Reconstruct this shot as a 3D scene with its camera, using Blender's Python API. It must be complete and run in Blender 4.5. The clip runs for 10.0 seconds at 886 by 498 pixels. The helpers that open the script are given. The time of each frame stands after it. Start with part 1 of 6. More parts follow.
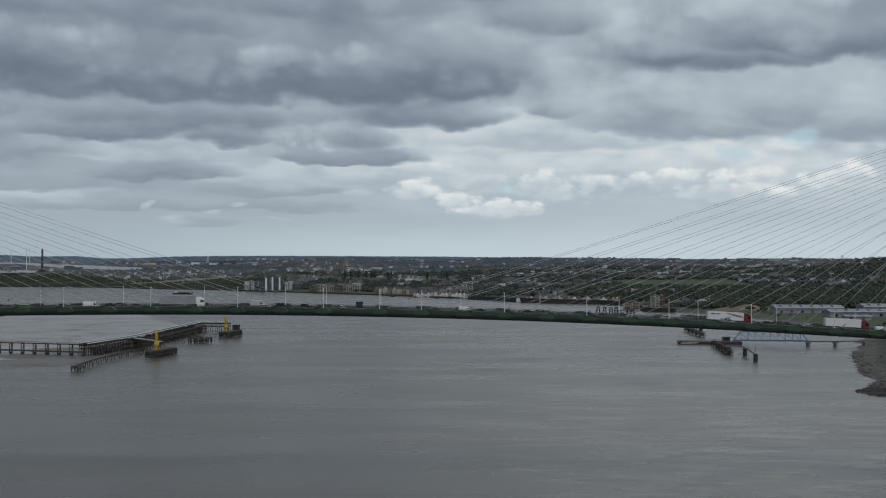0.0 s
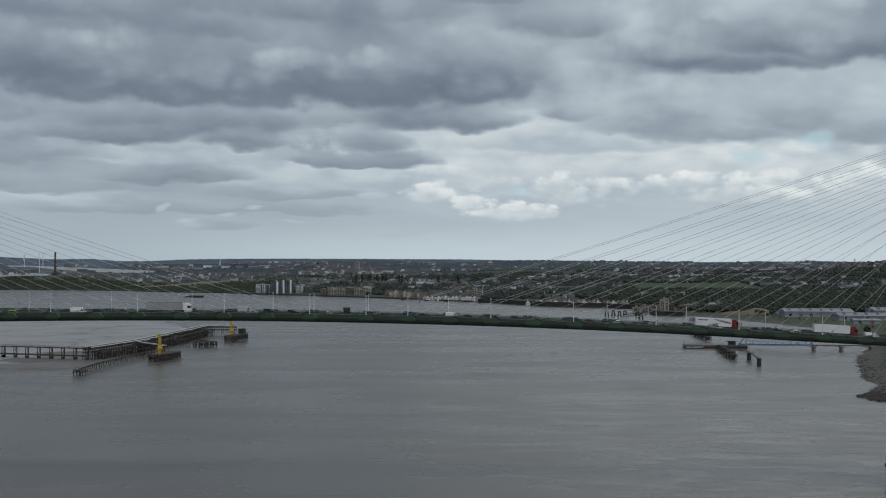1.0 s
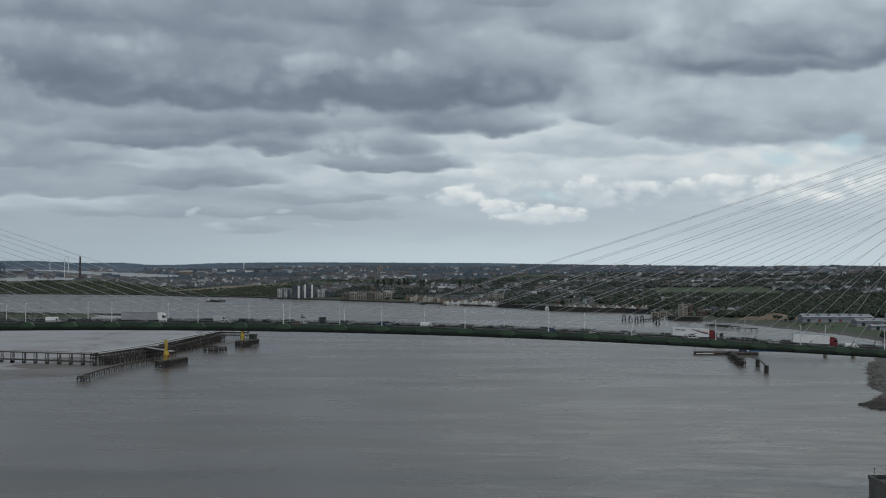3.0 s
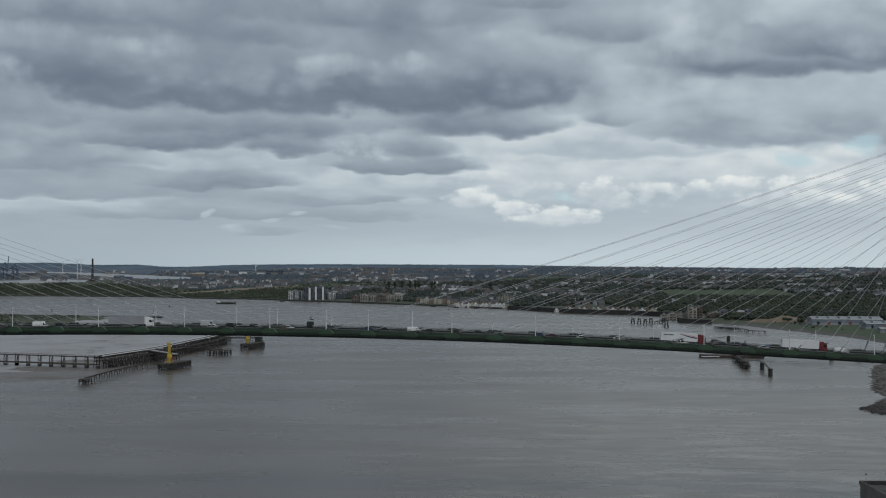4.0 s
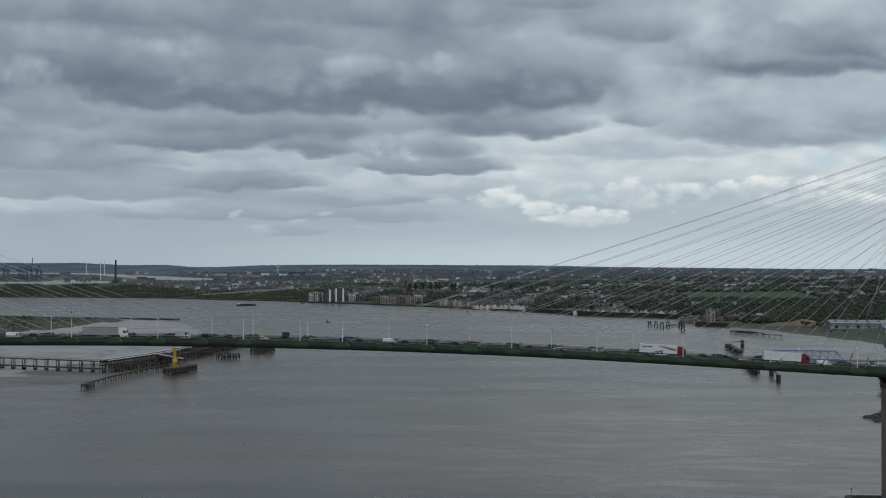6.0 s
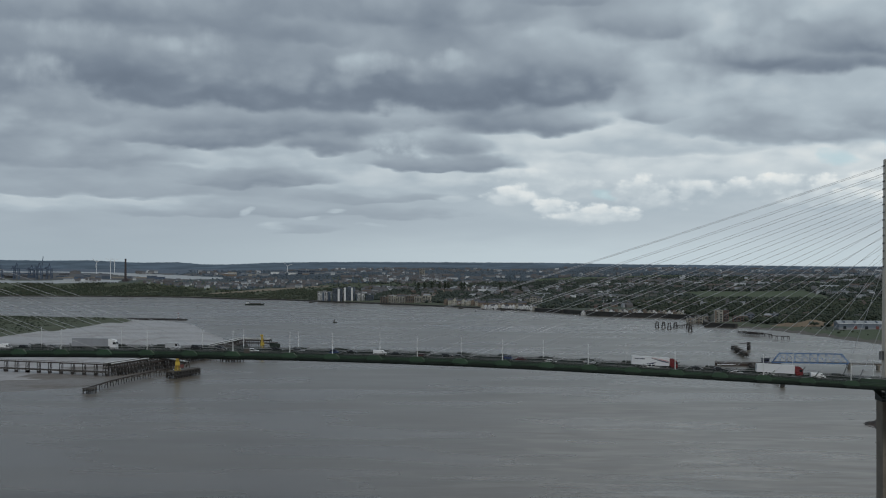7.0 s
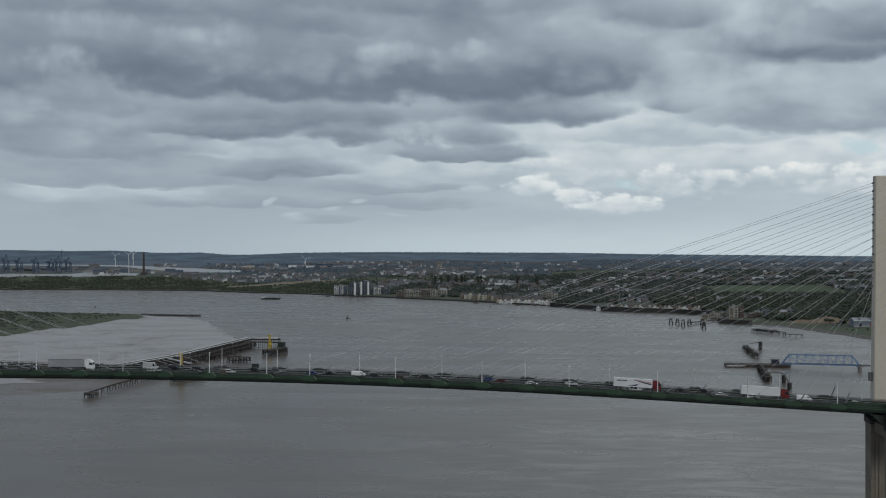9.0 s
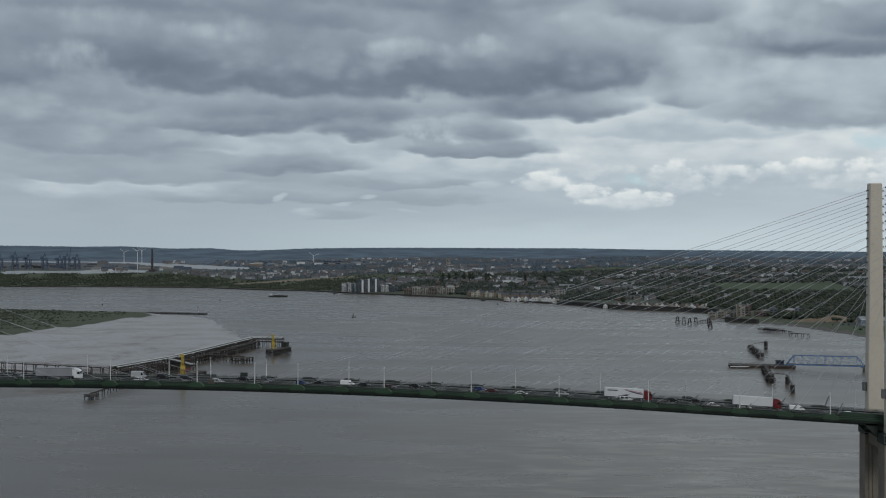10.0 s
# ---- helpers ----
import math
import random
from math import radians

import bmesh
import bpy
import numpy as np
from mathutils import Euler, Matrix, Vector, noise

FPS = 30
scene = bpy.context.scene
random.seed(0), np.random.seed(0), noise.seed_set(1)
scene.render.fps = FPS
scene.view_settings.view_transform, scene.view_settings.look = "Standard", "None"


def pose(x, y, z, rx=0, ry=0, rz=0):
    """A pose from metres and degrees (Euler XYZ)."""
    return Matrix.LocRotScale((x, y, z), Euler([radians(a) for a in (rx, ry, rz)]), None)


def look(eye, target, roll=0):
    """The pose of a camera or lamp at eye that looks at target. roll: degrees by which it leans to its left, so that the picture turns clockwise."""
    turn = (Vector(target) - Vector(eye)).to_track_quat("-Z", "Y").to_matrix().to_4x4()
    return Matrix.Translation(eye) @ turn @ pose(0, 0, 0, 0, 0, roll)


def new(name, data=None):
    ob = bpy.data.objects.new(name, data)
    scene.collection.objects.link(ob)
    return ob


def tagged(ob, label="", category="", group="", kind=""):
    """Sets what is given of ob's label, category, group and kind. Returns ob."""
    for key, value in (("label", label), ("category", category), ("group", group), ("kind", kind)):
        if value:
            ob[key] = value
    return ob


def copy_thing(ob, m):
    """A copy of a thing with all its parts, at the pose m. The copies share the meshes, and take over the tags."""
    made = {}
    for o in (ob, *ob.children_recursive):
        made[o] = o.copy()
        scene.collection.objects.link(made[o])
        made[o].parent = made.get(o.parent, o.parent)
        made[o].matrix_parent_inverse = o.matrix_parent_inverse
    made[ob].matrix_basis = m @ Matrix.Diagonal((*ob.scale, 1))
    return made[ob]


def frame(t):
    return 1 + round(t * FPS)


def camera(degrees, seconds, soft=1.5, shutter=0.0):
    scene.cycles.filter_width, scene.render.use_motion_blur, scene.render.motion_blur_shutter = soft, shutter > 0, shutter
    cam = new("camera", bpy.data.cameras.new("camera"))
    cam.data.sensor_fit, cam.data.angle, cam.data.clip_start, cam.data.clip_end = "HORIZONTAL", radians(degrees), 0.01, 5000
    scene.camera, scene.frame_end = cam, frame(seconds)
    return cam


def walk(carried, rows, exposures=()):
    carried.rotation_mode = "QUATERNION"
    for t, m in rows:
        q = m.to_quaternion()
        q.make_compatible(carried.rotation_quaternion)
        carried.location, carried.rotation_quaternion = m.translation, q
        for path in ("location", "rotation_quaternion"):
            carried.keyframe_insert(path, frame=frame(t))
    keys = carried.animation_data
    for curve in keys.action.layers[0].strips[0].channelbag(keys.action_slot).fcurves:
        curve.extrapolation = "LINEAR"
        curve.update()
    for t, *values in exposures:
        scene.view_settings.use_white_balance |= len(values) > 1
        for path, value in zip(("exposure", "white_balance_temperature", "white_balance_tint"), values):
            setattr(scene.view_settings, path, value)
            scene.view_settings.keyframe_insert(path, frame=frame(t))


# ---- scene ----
cam = camera(38.0, 10.0, soft=1.1)
PATH = [
    (0.0, 20.39, -479.76, 84.34, -1.669, 0.547, 0.173),
    (0.5, 25.57, -479.73, 84.94, -1.339, 0.612, 0.171),
    (1.0, 30.70, -479.61, 85.52, -1.018, 0.669, 0.170),
    (1.5, 35.73, -479.30, 86.09, -0.700, 0.704, 0.174),
    (2.0, 40.65, -478.80, 86.63, -0.383, 0.777, 0.179),
    (2.5, 45.56, -478.24, 87.20, -0.074, 0.795, 0.179),
    (2.7, 47.54, -478.02, 87.43, 0.054, 0.809, 0.176),
    (3.8, 58.54, -476.53, 88.62, 0.759, 0.891, 0.156),
    (4.0, 60.54, -476.10, 88.77, 0.887, 0.907, 0.157),
    (4.5, 65.50, -474.74, 89.08, 1.204, 0.906, 0.174),
    (5.0, 70.31, -473.11, 89.57, 1.511, 0.933, 0.197),
    (5.5, 74.87, -471.41, 90.62, 1.821, 0.956, 0.210),
    (5.7, 76.59, -470.76, 91.28, 1.929, 0.942, 0.209),
    (6.2, 80.65, -469.20, 93.42, 2.198, 0.913, 0.198),
    (6.8, 85.08, -467.42, 96.53, 2.501, 0.830, 0.188),
    (7.0, 86.46, -466.82, 97.59, 2.602, 0.807, 0.190),
    (7.5, 89.91, -465.20, 100.29, 2.821, 0.682, 0.197),
    (8.0, 93.62, -463.22, 103.05, 3.060, 0.581, 0.186),
    (8.5, 97.47, -461.02, 105.76, 3.317, 0.464, 0.163),
    (9.0, 101.23, -458.81, 108.28, 3.572, 0.360, 0.147),
    (9.5, 104.84, -456.65, 110.61, 3.818, 0.242, 0.141),
    (10.0, 108.37, -454.52, 112.85, 4.032, 0.165, 0.141),]
walk(cam, [(t, pose(x, y, z, 90 + pitch, 0, yaw) @ pose(0, 0, 0, 0, 0, roll)) for t, x, y, z, yaw, pitch, roll in PATH])

# ---- sky and sun ----
SUN_EL, SUN_AZ = 42.0, 150.0      # degrees; the azimuth runs clockwise from +y


def link_math(nt, op, a, b=None, c=None, clamp=False):
    n = nt.nodes.new("ShaderNodeMath")
    n.operation, n.use_clamp = op, clamp
    for k, v in enumerate((a, b, c)):
        if v is None:
            continue
        if isinstance(v, (int, float)):
            n.inputs[k].default_value = v
        else:
            nt.links.new(v, n.inputs[k])
    return n.outputs[0]


def link_mix(nt, fac, a, b, blend="MIX"):
    n = nt.nodes.new("ShaderNodeMix")
    n.data_type, n.blend_type = "RGBA", blend
    for sock, v in ((n.inputs[0], fac), (n.inputs[6], a), (n.inputs[7], b)):
        if isinstance(v, (int, float)):
            sock.default_value = v
        elif isinstance(v, tuple):
            sock.default_value = (*v, 1)
        else:
            nt.links.new(v, sock)
    return n.outputs[2]


def link_noise(nt, vec, scale, detail=4.0, rough=0.5, distort=0.0):
    n = nt.nodes.new("ShaderNodeTexNoise")
    n.inputs["Scale"].default_value, n.inputs["Detail"].default_value = scale, detail
    n.inputs["Roughness"].default_value, n.inputs["Distortion"].default_value = rough, distort
    if vec is not None:
        nt.links.new(vec, n.inputs["Vector"])
    return n.outputs["Fac"]


def link_ramp(nt, fac, stops):
    n = nt.nodes.new("ShaderNodeValToRGB")
    r = n.color_ramp
    while len(r.elements) > 1:
        r.elements.remove(r.elements[-1])
    for k, (p, c) in enumerate(stops):
        e = r.elements[0] if k == 0 else r.elements.new(p)
        e.position, e.color = p, (*c, 1) if isinstance(c, tuple) else (c, c, c, 1)
    nt.links.new(fac, n.inputs[0])
    return n.outputs[0]


def link_range(nt, v, a, b, c=0.0, d=1.0, smooth=True):
    n = nt.nodes.new("ShaderNodeMapRange")
    n.interpolation_type = "SMOOTHSTEP" if smooth else "LINEAR"
    for k, x in enumerate((v, a, b, c, d)):
        if isinstance(x, (int, float)):
            n.inputs[k].default_value = x
        else:
            nt.links.new(x, n.inputs[k])
    return n.outputs[0]


world = bpy.data.worlds.new("overcast_sky")
scene.world = world
world.use_nodes = True
wt = world.node_tree
wt.nodes.clear()
sky = wt.nodes.new("ShaderNodeTexSky")
sky.sky_type, sky.sun_disc = "NISHITA", False
sky.sun_elevation, sky.sun_rotation = radians(SUN_EL), radians(SUN_AZ)
sky.dust_density = 2.0
coord = wt.nodes.new("ShaderNodeTexCoord")
split = wt.nodes.new("ShaderNodeSeparateXYZ")
wt.links.new(coord.outputs["Generated"], split.inputs[0])
az = link_math(wt, "MULTIPLY", link_math(wt, "ARCTAN2", split.outputs[0], split.outputs[1]), 57.2958)
el = link_math(wt, "MULTIPLY", link_math(wt, "ARCSINE", split.outputs[2]), 57.2958)


def sky_vec(sa, se, dz=0.0):
    n = wt.nodes.new("ShaderNodeCombineXYZ")
    wt.links.new(link_math(wt, "MULTIPLY", az, sa), n.inputs[0])
    wt.links.new(link_math(wt, "MULTIPLY", el, se), n.inputs[1])
    n.inputs[2].default_value = dz
    return n.outputs[0]


lift = link_math(wt, "LOGARITHM", link_math(wt, "ADD", link_math(wt, "ABSOLUTE", el), 1.5), math.e)


def deck_vec(sa, se, up=0.0, seed=0.0):
    """A place on the cloud deck: lumps shrink and crowd together towards the horizon."""
    n = wt.nodes.new("ShaderNodeCombineXYZ")
    wt.links.new(link_math(wt, "MULTIPLY", az, sa), n.inputs[0])
    wt.links.new(link_math(wt, "ADD", link_math(wt, "MULTIPLY", lift, se), up), n.inputs[1])
    n.inputs[2].default_value = seed
    return n.outputs[0]


# ragged edges: the place in the sky is pushed about by noise before the clouds are drawn
def puffs(vec, scale, detail):
    n = wt.nodes.new("ShaderNodeTexVoronoi")
    n.feature = "SMOOTH_F1"
    n.inputs["Scale"].default_value, n.inputs["Detail"].default_value = scale, detail
    n.inputs["Roughness"].default_value, n.inputs["Smoothness"].default_value = 0.5, 0.6
    wt.links.new(vec, n.inputs["Vector"])
    return link_math(wt, "SUBTRACT", 0.76, n.outputs["Distance"])


wob = link_math(wt, "SUBTRACT", link_noise(wt, deck_vec(0.42, 6.6, 0, 3.1), 1.0, 3, 0.45), 0.5)
wob2 = link_math(wt, "SUBTRACT", link_noise(wt, deck_vec(0.42, 6.6, 0, 9.7), 1.0, 3, 0.45), 0.5)
caz = link_math(wt, "ADD", az, link_math(wt, "MULTIPLY", wob, 1.9))
cel = link_math(wt, "ADD", el, link_math(wt, "MULTIPLY", wob2, 0.85))
cover = link_noise(wt, deck_vec(0.18, 3.4, 0, 0.4), 1.0, 3.0, 0.45, 0.3)
fine = link_math(wt, "SUBTRACT", link_noise(wt, deck_vec(0.40, 7.0, 0, 1.7), 1.0, 4, 0.48, 0.4), 0.5)
lumps = puffs(deck_vec(0.36, 6.2, 0, 2.2), 1.0, 2.5)
heads = puffs(deck_vec(1.15, 8.0, 0, 6.6), 1.0, 3.0)
wisps = link_math(wt, "SUBTRACT", link_noise(wt, deck_vec(1.0, 15.0, 0, 8.0), 1.0, 5, 0.55, 0.5), 0.5)
# cloud layers from far to near: tone of the tops and bases, kind, and each cloud's azimuth, elevation and half-widths
LAYERS = []
LAYERS.append((0.850, 0.760, "bank", [(3.9, 4.23, 6.3, 1.51), (11.2, 4.35, 6.8, 1.26), (2.9, 5.73, 4.8, 1.01), (17.3, 3.72, 3.0, 1.51)]))    # a pale deck far behind
LAYERS.append((0.745, 0.700, "bank", [(12.0, 7.22, 6.5, 1.13), (9.8, 10.19, 2.0, 1.51), (15.5, 11.17, 4.5, 1.01), (7.6, 8.22, 2.3, 1.26), (19.1, 6.98, 3.0, 1.26)]))    # pale upper deck
LAYERS.append((0.780, 0.700, "bank", [(-4.9, 3.72, 4.5, 0.75), (-11.1, 4.73, 4.8, 0.65), (6.9, 5.35, 5.0, 0.55), (-17.5, 2.72, 4.5, 0.65)]))    # bright bands under the banks
LAYERS.append((0.630, 0.605, "bank", [(-5.1, 3.02, 3.8, 0.25), (-8.9, 1.61, 1.5, 0.23), (-17.1, 3.35, 6.5, 0.45), (-10.6, 2.34, 7.5, 0.3)]))    # grey streaks low down
LAYERS.append((0.740, 0.705, "bank", [(-5.7, 1.79, 0.6, 0.15), (-7.5, 2.37, 0.5, 0.15), (-11.2, 2.27, 0.3, 0.2), (-10.4, 1.81, 0.6, 0.13), (-8.5, 2.12, 0.5, 0.13), (-2.1, 2.97, 0.8, 0.25)]))    # small far puffs
LAYERS.append((0.840, 0.700, "heap", [(2.7, 3.47, 2.1, 0.5), (0.6, 3.92, 1.8, 0.45), (7.1, 2.84, 2.4, 0.6), (10.3, 3.22, 2.0, 0.65), (13.6, 2.84, 2.5, 0.55)]))    # shelves of far cloud
LAYERS.append((0.920, 0.770, "heap", [(0.4, 3.1, 1.2, 0.4), (2.2, 2.64, 1.1, 0.35), (3.8, 2.22, 1.6, 0.5), (5.0, 2.37, 0.9, 0.4), (6.0, 3.47, 1.0, 0.6), (8.1, 3.52, 0.9, 0.5)]))    # far cumulus with bright tops
LAYERS.append((0.930, 0.750, "heap", [(10.4, 3.52, 0.9, 0.45), (12.3, 3.65, 1.1, 0.45), (14.0, 3.35, 1.1, 0.6), (15.1, 3.07, 1.0, 0.55), (15.6, 3.77, 0.9, 0.45), (16.5, 2.82, 0.9, 0.4), (18.0, 3.35, 1.1, 0.6), (19.3, 3.72, 1.0, 0.55)]))    # nearer cumulus with bright tops
LAYERS.append((0.695, 0.585, "bank", [(10.5, 6.18, 3.3, 0.75), (13.6, 5.73, 3.1, 0.63), (6.6, 6.65, 1.2, 0.4), (16.6, 6.35, 2.0, 0.75), (19.5, 5.73, 2.3, 0.75)]))    # mid grey heaps
LAYERS.append((0.655, 0.565, "bank", [(-19.4, 6.68, 3.0, 0.86), (-17.1, 5.43, 3.5, 0.6), (-19.4, 4.78, 5.3, 0.65), (-22.5, 5.73, 3.0, 1.26)]))    # left grey heaps
LAYERS.append((0.755, 0.570, "heap", [(-4.6, 5.28, 1.6, 0.75), (-3.1, 4.83, 2.8, 0.5)]))    # heap with a lit crown
LAYERS.append((0.600, 0.545, "bank", [(-10.4, 3.77, 2.8, 0.43), (-2.1, 5.33, 1.6, 0.5), (-0.9, 4.58, 1.5, 0.5), (-3.1, 4.48, 3.0, 0.25)]))    # dark lens
LAYERS.append((0.590, 0.455, "bank", [(-7.2, 8.22, 8.6, 1.71), (-13.5, 7.84, 5.8, 1.26), (-1.1, 7.72, 6.5, 1.26), (2.1, 8.22, 3.3, 1.38), (-17.1, 8.46, 3.8, 1.11)]))    # main dark bank
LAYERS.append((0.585, 0.500, "bank", [(-9.4, 6.08, 5.8, 0.7), (-8.0, 5.38, 1.9, 0.45), (-13.5, 5.53, 3.3, 0.45), (0.4, 6.35, 3.8, 0.6)]))    # its lower folds
LAYERS.append((0.610, 0.535, "bank", [(-15.9, 11.02, 6.8, 0.91), (-5.7, 11.26, 6.5, 0.91), (-9.1, 10.19, 3.0, 0.6), (5.9, 10.48, 2.8, 0.7), (2.7, 11.75, 1.8, 0.4), (-21.9, 10.92, 3.0, 1.26)]))    # upper rolls
LAYERS.append((0.720, 0.640, "rent", [(-19.1, 9.79, 2.3, 0.6), (-12.9, 9.65, 1.2, 0.75), (-15.0, 9.65, 1.2, 0.5), (-20.1, 8.09, 1.5, 0.91), (-5.9, 8.91, 1.8, 0.5), (-2.4, 9.06, 0.9, 0.45), (1.9, 10.04, 1.5, 0.45), (4.4, 9.79, 1.0, 0.5), (8.1, 9.33, 1.5, 0.55)]))    # lit rents in the upper deck
LAYERS.append((0.625, 0.485, "bank", [(14.5, 8.76, 4.8, 0.75), (15.9, 9.65, 2.8, 0.91), (11.2, 8.96, 1.8, 0.5), (19.5, 9.2, 3.0, 0.91)]))    # dark bank to the west
# edge of the body (from, to) at the top and at the base, share of lumps and of small heads, and strength
KINDS = {"bank": (-0.6, 0.9, -0.32, 0.6, 1.1, 0.2, 0.92), "heap": (-0.30, 0.50, -0.6, 0.9, 0.5, 1.1, 0.85), "rent": (-0.6, 1.0, -0.6, 1.0, 0.8, 0.7, 0.75)}

# the cover goes on all round as uneven stratocumulus, darker overhead than low down
tone = link_math(wt, "ADD", link_math(wt, "ADD", link_range(wt, el, 1.5, 9.0, 0.685, 0.61), link_range(wt, az, -18, 18, -0.03, 0.05)), link_math(wt, "MULTIPLY", link_math(wt, "SUBTRACT", cover, 0.5), link_range(wt, el, 1.5, 6.0, 0.05, 0.35)))


def cloud_group():
    """One cloud laid over the tone behind it: a flat, darker base and a billowing, lighter top."""
    g = bpy.data.node_groups.new("cloud_over", "ShaderNodeTree")
    for name in ("Under", "Az", "El", "Bumps", "A", "E", "WA", "WE", "Top", "Base", "Top From", "Top To", "Base From", "Base To", "Strength"):
        g.interface.new_socket(name, in_out="INPUT", socket_type="NodeSocketFloat")
    g.interface.new_socket("Tone", in_out="OUTPUT", socket_type="NodeSocketFloat")
    gin, gout = g.nodes.new("NodeGroupInput").outputs, g.nodes.new("NodeGroupOutput").inputs
    # the faint tie to what lies behind makes the shader work cloud by cloud, within its memory
    da = link_math(g, "DIVIDE", link_math(g, "SUBTRACT", link_math(g, "MULTIPLY_ADD", gin["Under"], 1e-7, gin["Az"]), gin["A"]), gin["WA"])
    de = link_math(g, "DIVIDE", link_math(g, "SUBTRACT", link_math(g, "MULTIPLY_ADD", gin["Under"], 1e-7, gin["El"]), gin["E"]), gin["WE"])
    dd = link_math(g, "MULTIPLY", de, link_range(g, de, -0.3, 0.1, 1.35, 1.0))
    r = link_math(g, "ADD", link_math(g, "MULTIPLY", da, da), link_math(g, "MULTIPLY", dd, dd))
    body = link_math(g, "ADD", link_math(g, "SUBTRACT", 1.0, r), gin["Bumps"])
    up = link_range(g, de, -0.5, 0.4)
    low = link_math(g, "ADD", gin["Base From"], link_math(g, "MULTIPLY", up, link_math(g, "SUBTRACT", gin["Top From"], gin["Base From"])))
    high = link_math(g, "ADD", gin["Base To"], link_math(g, "MULTIPLY", up, link_math(g, "SUBTRACT", gin["Top To"], gin["Base To"])))
    alpha = link_math(g, "MULTIPLY", link_range(g, body, low, high), gin["Strength"])
    lit = link_range(g, link_math(g, "ADD", de, link_math(g, "MULTIPLY", gin["Bumps"], 0.8)), -0.8, 0.9, gin["Base"], gin["Top"])
    g.links.new(link_math(g, "ADD", gin["Under"], link_math(g, "MULTIPLY", alpha, link_math(g, "SUBTRACT", lit, gin["Under"]))), gout["Tone"])
    return g


CLOUD = cloud_group()
BUMPS = {}
for kind, (t0, t1, b0, b1, big, small, strength) in KINDS.items():
    BUMPS[kind] = link_math(wt, "ADD", link_math(wt, "ADD", link_math(wt, "MULTIPLY", lumps, big), link_math(wt, "MULTIPLY", heads, small)), link_math(wt, "MULTIPLY", wisps, 0.35))


def cloud_over(under, a, e, wa, we, top, base, kind):
    n = wt.nodes.new("ShaderNodeGroup")
    n.node_tree = CLOUD
    for name, v in (("Under", under), ("Az", caz), ("El", cel), ("Bumps", BUMPS[kind])):
        wt.links.new(v, n.inputs[name])
    t0, t1, b0, b1, big, small, strength = KINDS[kind]
    for name, v in (("A", a), ("E", e), ("WA", wa * 1.15), ("WE", we * 1.15), ("Top", top), ("Base", base), ("Top From", t0), ("Top To", t1), ("Base From", b0), ("Base To", b1), ("Strength", strength)):
        n.inputs[name].default_value = v
    return n.outputs[0]


for top, base, kind, clouds in LAYERS:
    for c in clouds:
        tone = cloud_over(tone, *c, top, base, kind)
tone = link_math(wt, "ADD", tone, link_math(wt, "MULTIPLY", fine, link_range(wt, el, 1.0, 5.0, 0.02, 0.10)))
tone = link_math(wt, "ADD", tone, link_math(wt, "MULTIPLY", lumps, link_range(wt, el, 2.0, 6.0, 0.0, 0.045)))


def light_of(r, g, b):
    return tuple(((c / 255 + 0.055) / 1.055) ** 2.4 for c in (r, g, b))


cloud = link_ramp(wt, tone, [(0.40, light_of(96, 108, 123)), (0.50, light_of(119, 131, 145)), (0.60, light_of(147, 159, 170)), (0.70, light_of(171, 184, 193)),
                             (0.80, light_of(198, 208, 213)), (0.90, light_of(224, 229, 229)), (0.98, light_of(243, 240, 233))])
# the veil above the horizon is even and pale
veil = link_range(wt, link_math(wt, "ADD", el, link_math(wt, "MULTIPLY", fine, 0.8)), 2.1, 0.3)
cloud = link_mix(wt, link_math(wt, "MULTIPLY", veil, 0.75), cloud, link_mix(wt, link_range(wt, az, -20, 4), light_of(163, 177, 186), light_of(195, 209, 215)))
# gaps of blue where the cover breaks
def rent(a, e, wa, we):
    da = link_math(wt, "DIVIDE", link_math(wt, "SUBTRACT", caz, a), wa)
    de = link_math(wt, "DIVIDE", link_math(wt, "SUBTRACT", cel, e), we)
    r = link_math(wt, "ADD", link_math(wt, "MULTIPLY", da, da), link_math(wt, "MULTIPLY", de, de))
    return link_range(wt, link_math(wt, "SUBTRACT", r, link_math(wt, "MULTIPLY", wisps, 1.6)), 1.3, 0.0, 0.0, 0.6)


gap = link_math(wt, "MAXIMUM", link_math(wt, "MAXIMUM", rent(14.4, 4.73, 1.0, 0.35), rent(4.6, 3.17, 0.5, 0.3)), rent(17.3, 5.43, 0.7, 0.5))
blue = link_mix(wt, 1.0, sky.outputs[0], (0.10, 0.10, 0.10), "MULTIPLY")
out_col = link_mix(wt, gap, cloud, link_mix(wt, 0.3, (0.45, 0.66, 0.75), blue))
# downs closing the view, too far to shift; their blue is painted-in haze
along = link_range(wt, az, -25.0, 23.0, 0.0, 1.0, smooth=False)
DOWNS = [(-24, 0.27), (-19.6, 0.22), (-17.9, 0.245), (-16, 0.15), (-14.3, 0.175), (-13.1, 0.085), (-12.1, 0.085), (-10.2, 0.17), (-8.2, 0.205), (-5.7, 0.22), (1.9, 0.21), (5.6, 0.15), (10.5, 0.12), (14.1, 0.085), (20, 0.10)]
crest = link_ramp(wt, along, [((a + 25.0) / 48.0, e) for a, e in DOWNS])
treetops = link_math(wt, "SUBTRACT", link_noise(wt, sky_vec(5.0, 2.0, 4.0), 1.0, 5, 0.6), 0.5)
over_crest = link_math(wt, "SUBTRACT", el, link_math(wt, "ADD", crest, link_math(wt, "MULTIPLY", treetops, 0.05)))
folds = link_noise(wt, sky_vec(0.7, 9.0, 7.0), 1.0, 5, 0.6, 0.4)
